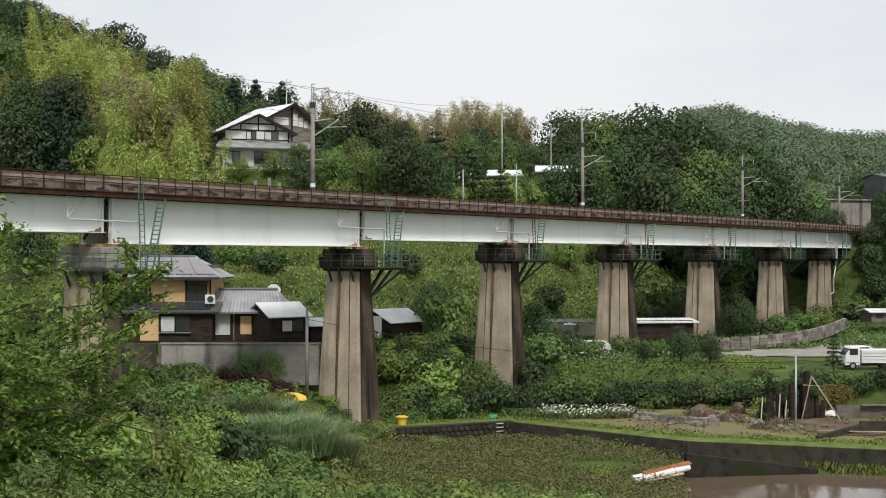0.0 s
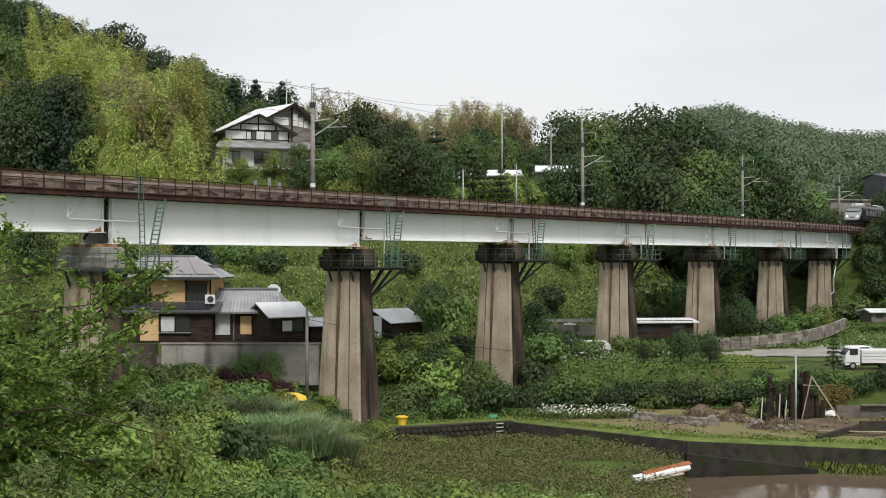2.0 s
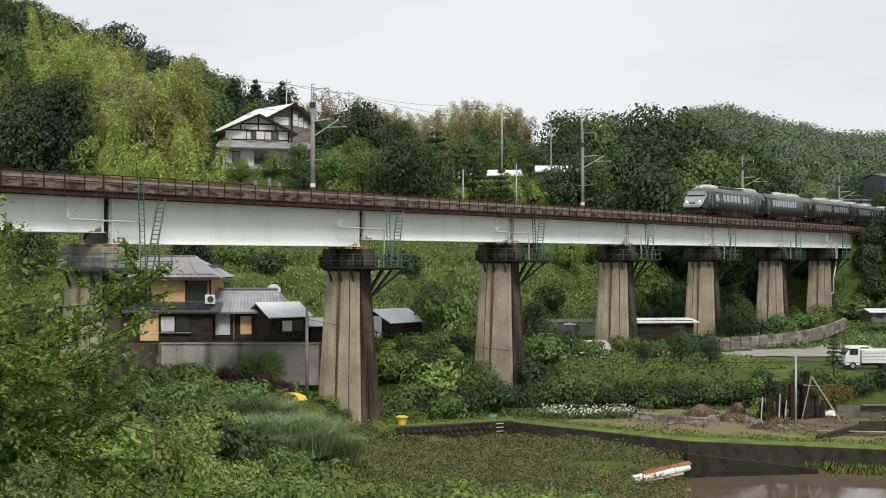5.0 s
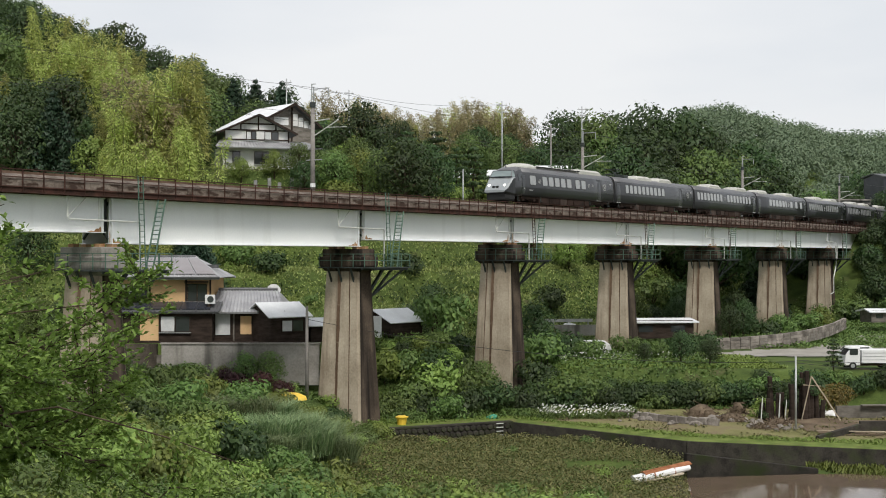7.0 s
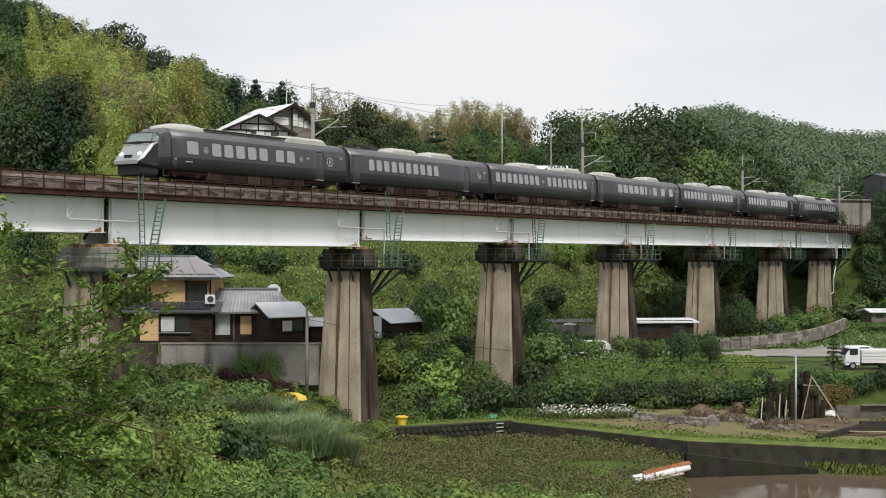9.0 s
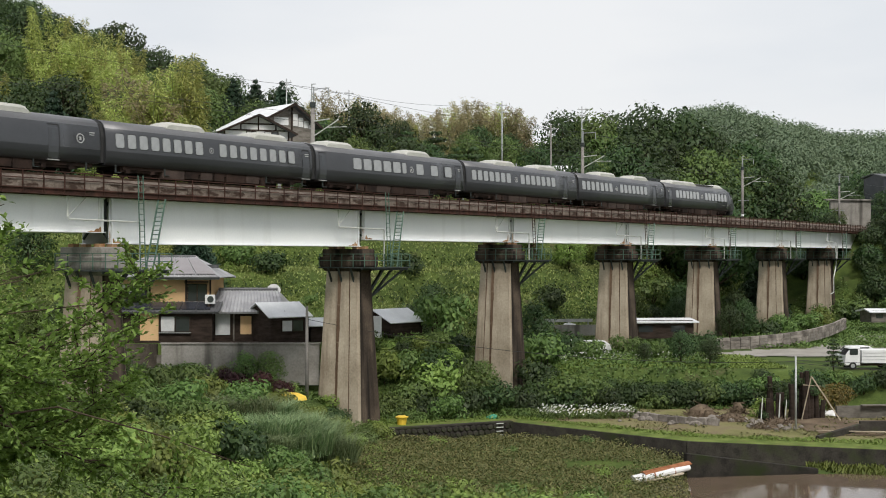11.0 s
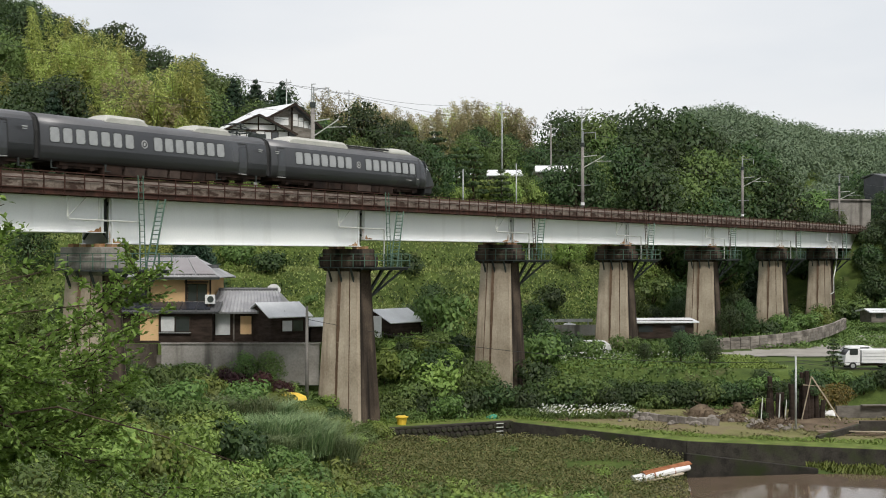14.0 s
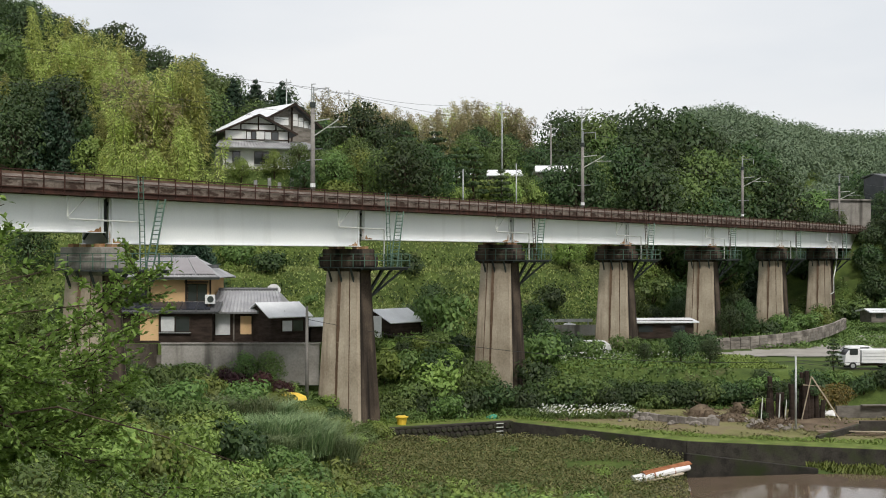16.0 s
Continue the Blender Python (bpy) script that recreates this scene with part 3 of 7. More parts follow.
    for y in (-1.2, 0.0, 1.0):
        part("brace", Shape().bar((3.0, y, zp - 0.05), (0.9, y, zp - 2.1), 0.2), "dark_steel", pr)
        part("brace", Shape().bar((-1.3, y, zp - 0.05), (-0.85, y, zp - 1.1), 0.12), "dark_steel", pr)
    for y in (-3.4, -2.3):
        part("beam", Shape().bar((-1.3, y, zp - 0.12), (3.1, y, zp - 0.12), 0.16), "dark_steel", pr)
        part("brace", Shape().bar((2.6, y, zp - 0.15), (0.8, -1.7, zp - 2.2), 0.16), "dark_steel", pr)
    q = Shape()
    ladder(q, (1.75, -3.1, zp), (3.35, -2.6, -1.35), 0.62, (0, 1, 0), 0.08, 0.28)
    part("stair_ladder", q, "green_steel", pr, "green sloping steel ladder")
    q = Shape()
    ladder(q, (1.35, -3.0, zp), (1.35, -2.75, 0.05), 0.42, (1, 0, 0), 0.05)
    part("ladder", q, "green_steel" if deep > 3.9 else "rust_paint", pr, "upright steel ladder to the deck")
    zq = -2.72
    q = Shape().tube([(-3.6, -1.85, -1.35), (-3.6, -1.85, zq + 0.1), (-3.5, -1.85, zq), (2.1, -1.85, zq - 0.08), (2.2, -1.85, zq - 0.18), (2.2, -1.85, zp)], 0.06, 6)
    q.tube([(-3.6, -1.85, zq + 0.1), (-2.2, -1.85, -1.4)], 0.03, 5)
    q.tube([(-1.2, -1.85, zq), (-1.2, -1.85, -1.4)], 0.025, 5)
    part("drain_pipe", q, "white_steel", pr, "pale drain pipe")
    return pr


for _a, _b in zip(JOINTS, JOINTS[1:]):
    build_span(_a, _b, _a > -49)
for _s in JOINTS[1:-1]:
    build_pier(_s, _s > -30, 4.17 if abs(_s + 10.8) < 14 else 3.65)


def far_drain():
    """Pale pipe that steps down the last pier."""
    m = track_pose(118.3)
    pts = [m @ Vector(q) for q in ((-0.2, -2.3, -3.4), (-0.2, -2.4, -6.0), (-2.0, -2.5, -8.0), (-2.0, -2.5, -10.3), (-3.4, -2.4, -10.5))]
    tagged(part("drain_pipe", Shape().tube(pts, 0.09, 8), "white_steel"), "pale stepped drain pipe down the pier", "pipe")


far_drain()


def build_abutment():
    sh = Shape()
    m = track_pose(142.6)
    sh.box((0, 0, -6.4), (2.2, 6.5, 10.0), m)
    sh.box((0.8, 0, -1.2), (0.6, 5.2, 0.7), m)
    tagged(part("abutment", sh, "concrete_grey"), "grey concrete abutment at the viaduct's wooded end", "abutment", kind="structure")
    t = Shape()
    ribbon(t, 141.5, 360, [(-2.6, -0.9), (2.6, -0.9), (1.3, -0.16), (-1.3, -0.16)])
    tagged(part("ballast_bed", t, "ballast"), "brown stone ballast of the track on the embankment", "track bed", kind="structure")
    for o in (0.57, -0.57):
        r = Shape()
        ribbon(r, 141.3, 360, rect(o - 0.035, o + 0.035, -0.16, 0.0))
        tagged(part("rail", r, "rail"), "steel rail on the ballasted embankment", "rail", kind="structure")


build_abutment()

def distance_sign():
    """Small white board with its number, on the near fence."""
    g = thing("distance_sign", "small white board with a black figure on the rusty fence", "sign", track_pose(-33.3, 2.42, 0.0))
    part("post", Shape().bar((0, 0, -1.2), (0, 0, 0.1), 0.06), "rust_paint", g)
    part("board", Shape().box((0, -0.04, 0.12), (0.34, 0.03, 0.62)), "white", g, bevel=0.005)
    cu = bpy.data.curves.new("figure", "FONT")
    cu.body, cu.size, cu.align_x = "4", 0.5, "CENTER"
    ob = new("figure", cu)
    cu.extrude = 0.004
    ob.data.materials.append(M["black"])
    ob.parent = g
    ob.matrix_basis = Matrix.Translation((0, -0.062, -0.06)) @ Matrix.Rotation(math.pi / 2, 4, "X")


distance_sign()

# ---- train ----
PITCH = 20.5


def section(x, wide=1.0, high=3.55, low=0.70):
    """Barrel-sided car cross section, closed."""
    w = 1.45 * wide
    pts = [(0.90, low), (0.965, low + 0.16), (0.992, low + 0.5), (1.0, 1.55), (0.994, 1.95), (0.975, 2.35), (0.945, 2.68), (0.895, 2.95), (0.81, 3.18), (0.66, 3.36), (0.42, 3.49), (0.2, 3.54), (0.0, 3.55)]
    pts = [(-w * o, low + (u - low) * (high - low) / (3.55 - low)) for o, u in pts]
    return [Vector((x, o, u)) for o, u in pts + [(-o, u) for o, u in pts[-2::-1]]]


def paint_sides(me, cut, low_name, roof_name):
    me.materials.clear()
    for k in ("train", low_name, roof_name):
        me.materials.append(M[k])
    # low band painted darker to carry the glossy side's reflected gradient
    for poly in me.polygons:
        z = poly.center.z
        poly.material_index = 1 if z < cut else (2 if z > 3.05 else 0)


PANES = {}
SIDE = [(0.70, 1.305), (0.86, 1.40), (1.20, 1.438), (1.55, 1.45), (1.95, 1.441), (2.35, 1.414), (2.68, 1.370), (2.95, 1.298)]


def side_y(z):
    """Half width of the car's side at height z."""
    for (a, p), (b, q) in zip(SIDE, SIDE[1:]):
        if z <= b:
            return lerp(p, q, (z - a) / (b - a))
    return SIDE[-1][1]


def pane_mesh(w, z0, z1, side, lift, c, mat):
    """Round-cornered pane that follows the car's side, centred on x = 0."""
    key = (w, z0, z1, side, lift, mat)
    if key not in PANES:
        rows = [(z0, w / 2 - c), (z0 + c, w / 2)] + [(z, w / 2) for z, _ in SIDE if z0 + c + 0.05 < z < z1 - c - 0.05] + [(z1 - c, w / 2), (z1, w / 2 - c)]
        loops = []
        for d in (lift, lift - 0.05):
            pts = [Vector((-h, side * (side_y(z) + d), z)) for z, h in rows] + [Vector((h, side * (side_y(z) + d), z)) for z, h in reversed(rows)]
            loops.append(pts)
        n, m = len(loops[0]), len(rows)
        f = [(i, i + 1, n - 2 - i, n - 1 - i) for i in range(m - 1)] + [(k, (k + 1) % n, n + (k + 1) % n, n + k) for k in range(n)]
        me = Shape().add(loops[0] + loops[1], f).mesh("window")
        me.materials.append(M[mat])
        PANES[key] = me
    return PANES[key]


def car_window(car, x0, x1, z0=1.80, z1=2.67):
    for side in (-1, 1):
        m = Matrix.Translation(((x0 + x1) / 2, 0, 0))
        w = round(x1 - x0, 2)
        fr = part("window", pane_mesh(w + 0.10, z0 - 0.05, z1 + 0.05, side, 0.010, 0.12, "black"), "black", car, "dark window seal", m=m)
        part("pane", pane_mesh(w, z0, z1, side, 0.016, 0.09, "train_glass"), "train_glass", fr, "pale reflecting window pane")


def bogie(car, x):
    b = Shape()
    for side in (-1, 1):
        b.box((x, side * 1.0, 0.50), (3.2, 0.18, 0.32))
        for k in (-1.05, 1.05):
            b.tube([(x + k, side * 0.6, 0.43), (x + k, side * 0.74, 0.43)], 0.43, 16)
            b.box((x + k, side * 1.08, 0.45), (0.36, 0.2, 0.36))
        b.tube([(x - 0.3, side * 1.05, 0.62), (x - 0.3, side * 1.05, 0.95)], 0.2, 8)
        b.tube([(x + 0.3, side * 1.05, 0.62), (x + 0.3, side * 1.05, 0.95)], 0.2, 8)
    b.box((x, 0, 0.55), (0.9, 2.2, 0.4))
    part("bogie", b, "train_under", car, "grimy dark bogie")


def car_door(car, x, dark=1):
    """Plug door: leaf flush with the side, a dark gap over it and along one edge."""
    for side in (-1, 1):
        d = part("door", pane_mesh(0.78, 0.86, 2.78, side, 0.004, 0.06, "train"), "train", car, "flush dark grey door", m=Matrix.Translation((x, 0, 0)))
        part("door_pane", pane_mesh(0.26, 1.85, 2.6, side, 0.012, 0.05, "dark_glass"), "dark_glass", d, "narrow dark door window")
        part("door_gap", pane_mesh(0.07, 0.88, 2.86, side, 0.008, 0.01, "black"), "black", car, "black door seal", m=Matrix.Translation((x + dark * 0.43, 0, 0)))
        part("door_gap", pane_mesh(0.86, 2.80, 2.87, side, 0.008, 0.01, "black"), "black", car, m=Matrix.Translation((x, 0, 0)))
        part("step_plate", Shape().box((x, side * 1.36, 0.75), (0.85, 0.12, 0.045)), "emblem", car, "pale step edge below the door")


def emblem(car, x, r=0.3, z=2.15):
    """Plain ring with a small plate in it, in pale paint."""
    for side in (-1, 1):
        n, ring = 20, Shape()
        y = lambda q: side * (side_y(q) + 0.012)
        rr = [[Vector((x + k * r * math.cos(6.2832 * i / n), y(z + k * r * math.sin(6.2832 * i / n)), z + k * r * math.sin(6.2832 * i / n))) for i in range(n)] for k in (1.0, 0.78)]
        ring.loft(rr, caps=False)
        e = part("emblem_ring", ring, "emblem", car, "pale ring emblem")
        part("emblem_mark", Shape().box((x, y(z), z), (r * 0.5, 0.012, r * 0.7)), "emblem", e)


def marking(car, x, z=2.55, w=0.42):
    for side in (-1, 1):
        part("marking", Shape().box((x, side * 1.425, z), (w, 0.02, 0.06)), "emblem", car)
        part("marking", Shape().box((x, side * 1.432, z - 0.13), (w * 0.85, 0.02, 0.045)), "emblem", car)


def roof_unit(car, x0, x1, high=3.88, wide=0.95):
    """Rounded air conditioner with sloping ends."""
    u = Shape()
    rings = []
    for x, k in ((x0, 0.0), (x0 + 0.25, 0.75), (x0 + 0.6, 1.0), (x1 - 0.6, 1.0), (x1 - 0.25, 0.75), (x1, 0.0)):
        top = lerp(3.52, high, k)
        rings.append([Vector((x, o * wide, z)) for o, z in ((-1, 3.30), (-1.0, lerp(3.30, top, 0.6)), (-0.85, lerp(3.30, top, 0.9)), (-0.5, top), (0.5, top), (0.85, lerp(3.30, top, 0.9)), (1.0, lerp(3.30, top, 0.6)), (1, 3.30))])
    part("roof_unit", u.loft(rings), "train_unit", car, "pale grey rooftop air conditioner")


def pantograph(car, x):
    p = Shape()
    for y in (-0.5, 0.5):
        for k in (-0.7, 0.7):
            p.tube([(x + k, y, 3.5), (x + k, y, 3.78)], 0.07, 8)
    for y in (-0.6, 0.6):
        p.bar((x - 0.9, y, 3.80), (x + 0.9, y, 3.80), 0.07)
    for k in (-0.9, 0.9):
        p.bar((x + k, -0.6, 3.80), (x + k, 0.6, 3.80), 0.07)
    for y in (-0.35, 0.35):
        p.bar((x - 0.8, y, 3.84), (x + 0.9, y * 0.6, 4.10), 0.05)
        p.bar((x + 0.9, y * 0.6, 4.10), (x - 0.6, y, 4.32), 0.045)
    for k in (-0.75, -0.45):
        p.tube([(x + k, -0.95, 4.22), (x + k, -0.7, 4.34), (x + k, 0.7, 4.34), (x + k, 0.95, 4.22)], 0.03, 6)
    part("pantograph", p, "dark_steel", car, "folded pantograph")
    part("insulator_box", Shape().box((x + 2.0, 0, 3.66), (1.0, 0.9, 0.34)), "dark_steel", car, bevel=0.04)


# windows as (first edge, pitch, width, count), doors, emblems, roof units, car by car
CAR_PLAN = {
    0: ([(-7.07, 1, 1.05, 1), (-4.72, 1.19, 0.88, 5), (1.80, 1.22, 0.88, 2)], [6.87], [(-5.3, 0.22), (4.62, 0.2), (7.98, 0.34)], [(3.4, 8.2)]),
    1: ([(-7.60, 1.0, 0.68, 10)], [-9.2, 6.4], [(8.43, 0.3)], [(-3.9, -0.3), (1.5, 5.1)]),
    2: ([(-9.20, 1.0, 0.68, 8), (0.10, 1.03, 0.68, 8)], [9.3], [(-0.7, 0.2)], [(-4.4, -0.8), (4.2, 7.8)]),
    3: ([(-5.50, 1.30, 1.0, 5), (0.95, 1, 0.56, 1), (2.95, 2.1, 1.0, 3)], [-9.2, 9.2], [(2.25, 0.26)], [(-8.2, -4.9), (2.2, 5.6)]),
    4: ([(-9.10, 0.97, 0.70, 7), (-0.80, 0.967, 0.70, 7)], [7.7], [(-1.6, 0.26)], [(-4.6, -1.0), (3.2, 6.8)]),
    5: ([(-9.28, 0.985, 0.68, 7), (-0.92, 0.97, 0.70, 7)], [7.5], [(-1.76, 0.26)], [(-4.6, -1.0), (3.2, 6.8)]),
    6: ([(-7.78, 0.99, 0.74, 7), (0.70, 0.975, 0.74, 7)], [8.85], [(-0.2, 0.26)], [(0.5, 7.5)]),
}


def build_car(kind, seed):
    """A car of the train; local x runs towards the tail, the front end at -10."""
    rnd = random.Random(seed)
    car = thing("train_car", "dark gunmetal grey express train car with pale windows" if kind == "mid" else "dark gunmetal cab car with a sloping pale grey nose", "train car", group="train")
    wins, doors, rings, units = CAR_PLAN[seed]
    front = -10.0 if kind == "mid" else -8.4
    me = Shape().loft([section(lerp(front, 10.0, i / 4)) for i in range(5)]).mesh("body", True)
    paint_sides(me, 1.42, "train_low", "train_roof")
    end_faces = [p for p in me.polygons if abs(p.normal.x) > 0.9]
    for p in end_faces:
        p.use_smooth = False
    part("body", me, "train", car)
    for first, pitch, w, n in wins:
        for i in range(n):
            car_window(car, first + pitch * i, first + pitch * i + w)
    for x in doors:
        car_door(car, x, -1 if x < 0 else 1)
    for x, r in rings:
        emblem(car, x, r)
    marking(car, 9.35)
    if kind == "front":
        marking(car, 5.4, 2.3, 0.34)
    # ends and underfloor gear
    part("gangway", Shape().loft([[Vector((x, k * o, z)) for o, z in ((-1.3, 0.8), (-1.33, 2.4), (-1.1, 3.2), (-0.5, 3.5), (0.5, 3.5), (1.1, 3.2), (1.33, 2.4), (1.3, 0.8))] for x, k in ((9.98, 0.97), (10.1, 1.0), (10.25, 0.92), (10.4, 1.0), (10.5, 0.97))]), "black", car, "black gangway bellows")
    part("underframe", Shape().box((0.6, 0, 0.66), (18, 2.4, 0.34)), "train_under", car, "grimy underframe")
    for x in (-6.9, 6.9):
        bogie(car, x)
    x = -5.0
    while x < 4.6:
        w = rnd.uniform(0.8, 2.0)
        w = min(w, 5.0 - x)
        part("underfloor_box", Shape().box((x + w / 2, 0, 0.42), (w, 2.5, rnd.uniform(0.5, 0.66))), rnd.choice(["under_box", "train_under", "train_under"]), car, bevel=0.03)
        x += w + rnd.uniform(0.08, 0.25)
    for x in (-9.1, -4.9, 5.0, 9.0):
        part("step_iron", Shape().box((x, -1.3, 0.5), (0.08, 0.06, 0.5)).box((x + 0.2, -1.3, 0.28), (0.45, 0.08, 0.04)), "dark_steel", car)
    for a, b in units:
        roof_unit(car, a, b)
    if seed in (1,):
        pantograph(car, -7.6)
    if seed == 5:
        pantograph(car, 8.6)
    if kind != "mid":
        build_nose(car, kind)
    return car


def build_nose(car, kind):
    """Sloping cab: roof fairing, windscreen, pale bonnet with lamps, skirt."""
    rows = ((-8.38, 1.0, 3.55, 0.70), (-8.8, 0.99, 3.46, 0.70), (-9.25, 0.965, 3.27, 0.70), (-9.62, 0.93, 3.07, 0.70))
    me = Shape().loft([section(x, w, t, l) for x, w, t, l in rows]).mesh("cab", True)
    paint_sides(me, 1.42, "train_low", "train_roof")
    for p in me.polygons:
        if abs(p.normal.x) > 0.9:
            p.use_smooth = False
    part("cab", me, "train", car, "dark grey cab sides and roof")

    def ring(x, low, top, w, ch):
        return [Vector((x, k * o, z)) for k, o, z in ((-1, 0.92 * w, low), (-1, w, low + 0.15), (-1, w, top - ch * 1.6), (-1, w - ch * 0.9, top - ch * 0.15), (-1, w * 0.4, top + 0.03),
                                                      (1, w * 0.4, top + 0.03), (1, w - ch * 0.9, top - ch * 0.15), (1, w, top - ch * 1.6), (1, w, low + 0.15), (1, 0.92 * w, low))]
    bon = Shape().loft([ring(-9.60, 0.72, 2.46, 1.345, 0.06), ring(-10.0, 0.74, 2.34, 1.33, 0.10), ring(-10.35, 0.78, 1.98, 1.29, 0.14), ring(-10.75, 0.84, 1.55, 1.23, 0.14), ring(-11.1, 0.96, 1.16, 1.12, 0.05)])
    me = bon.mesh("bonnet")
    me.materials.append(M["train_nose"])
    me.materials.append(M["train_low"])
    for poly in me.polygons:
        if abs(poly.normal.y) > 0.86 or poly.normal.z < -0.3:
            poly.material_index = 1
    part("bonnet", me, "train_nose", car, "pale grey sloping bonnet")
    # windscreen, quarter lights and their frame
    a = [Vector(q) for q in ((-9.66, -1.02, 3.03), (-9.66, 1.02, 3.03), (-10.04, 1.16, 2.42), (-10.04, -1.16, 2.42))]
    mid = [Vector((-9.74, 0, 3.06)), Vector((-10.13, 0, 2.44))]
    scr = Shape().add([a[0], mid[0], a[1], a[2], mid[1], a[3], Vector((-9.58, -1.33, 2.46)), Vector((-9.58, 1.33, 2.46)), Vector((-9.60, -1.14, 3.0)), Vector((-9.60, 1.14, 3.0))],
                      [(0, 1, 4, 5), (1, 2, 3, 4), (0, 5, 6, 8), (2, 9, 7, 3)])
    part("windscreen", scr, "screen_glass", car, "raked greenish windscreen")
    fr = Shape()
    for p, q in ((a[0], mid[0]), (mid[0], a[1]), (a[1], a[2]), (a[0], a[3])):
        fr.bar(p, q, 0.07)
    part("windscreen_frame", fr, "train_roof", car)
    part("wiper_band", Shape().bar(a[3] + Vector((0, -0.1, -0.01)), mid[1], 0.06, 0.07).bar(mid[1], a[2] + Vector((0, 0.1, -0.01)), 0.06, 0.07), "black", car, "black cowl below the windscreen")
    for side in (-1, 1):
        part("cab_window", pane_mesh(0.42, 2.05, 2.72, side, 0.012, 0.06, "dark_glass"), "dark_glass", car, "dark cab side window", m=Matrix.Translation((-8.92, -side * 0.03, 0)))
        part("cab_door", pane_mesh(0.46, 0.95, 2.72, side, 0.004, 0.05, "train"), "train", car, "narrow dark cab door", m=Matrix.Translation((-8.2, 0, 0)))
        part("headlight", Shape().tube([(-10.62, side * 0.82, 1.66), (-10.79, side * 0.82, 1.58)], [0.10, 0.085], 12), "headlight" if kind == "front" else "emblem", car, "round headlight")
        part("lamp_panel", Shape().box((-10.07, side * 0.8, 2.30), (0.12, 0.4, 0.06)), "emblem", car, "pale lamp strip on the bonnet")
        part("bonnet_mark", Shape().box((-10.90, side * 0.19, 1.45), (0.16, 0.24, 0.2)), "black", car, "black badge on the bonnet")
        part("side_mark", Shape().box((-8.15, side * 1.455, 1.42), (0.18, 0.02, 0.09)).box((-6.9, side * 1.455, 1.30), (0.7, 0.02, 0.06)), "emblem", car)
    sk = Shape().loft([ring(-9.5, 0.2, 0.9, 1.22, 0.05), ring(-10.3, 0.2, 0.92, 1.16, 0.05), ring(-10.85, 0.3, 1.0, 1.0, 0.05)])
    part("skirt", sk, "black", car, "black snowplough skirt")
    # long pale fairing on the cab's roof and dark rails behind it
    rings = []
    for x, w, z in ((-9.0, 0.45, 3.38), (-8.3, 0.78, 3.66), (-7.4, 0.92, 3.84), (-6.2, 0.96, 3.88), (-5.2, 0.9, 3.80), (-4.4, 0.72, 3.58)):
        rings.append([Vector((x, k * w, zz)) for k, zz in ((-1, 3.2), (-0.95, lerp(3.2, z, 0.6)), (-0.7, lerp(3.2, z, 0.92)), (-0.3, z), (0.3, z), (0.7, lerp(3.2, z, 0.92)), (0.95, lerp(3.2, z, 0.6)), (1, 3.2))])
    part("roof_fairing", Shape().loft(rings).mesh("roof_fairing", True), "train_unit", car, "pale rounded roof fairing above the cab")
    part("roof_panel", Shape().box((-0.6, 0, 3.62), (8.4, 1.3, 0.2)), "train_unit", car, "pale long roof cover", bevel=0.05)
    for side in (-1, 1):
        part("roof_rail", Shape().box((-0.6, side * 0.85, 3.60), (8.6, 0.1, 0.12)), "black", car, "dark roof rail")
    part("horn", Shape().bar((-9.1, 0, 3.3), (-9.1, 0, 3.62), 0.05).bar((-9.1, -0.25, 3.62), (-9.1, 0.25, 3.62), 0.06), "dark_steel", car)


CARS = [build_car("front", 0)] + [build_car("mid", i) for i in range(1, 6)] + [build_car("rear", 6)]
SPEED, SLOW = 22.40, -0.0187


def car_rows(n):
    """Poses of car n: the front coupling of car n lies PITCH * (n - 1) behind the first gap."""
    rows = []
    for i in range(33):
        t = i * 0.5
        s = PITCH * (n - 1) - SPEED * (t - 9) - SLOW * (t - 9) ** 2 / 2 + SHIFT.get(t, 0.0) + PITCH / 2
        a, b = track(s - 6.9), track(s + 6.9)
        mid, d = (a + b) / 2, (b - a)
        m = Matrix.Translation(mid) @ Matrix.Rotation(math.atan2(d.y, d.x), 4, "Z")
        if n == 6:
            m = m @ Matrix.Rotation(math.pi, 4, "Z")
        rows.append((t, m))
    return rows


SHIFT = {6.5: 0.4, 7.0: 0.4, 7.5: -0.2, 8.0: -0.38, 8.5: -0.3, 9.0: 0.33, 11.5: 0.39, 12.0: 0.38, 12.5: -0.45, 13.0: -0.37, 13.5: 0.45, 14.0: 0.45, 14.5: -0.25, 15.0: -0.28, 15.5: -0.28}


def motions():
    for n, car in enumerate(CARS):
        walk(car, car_rows(n))


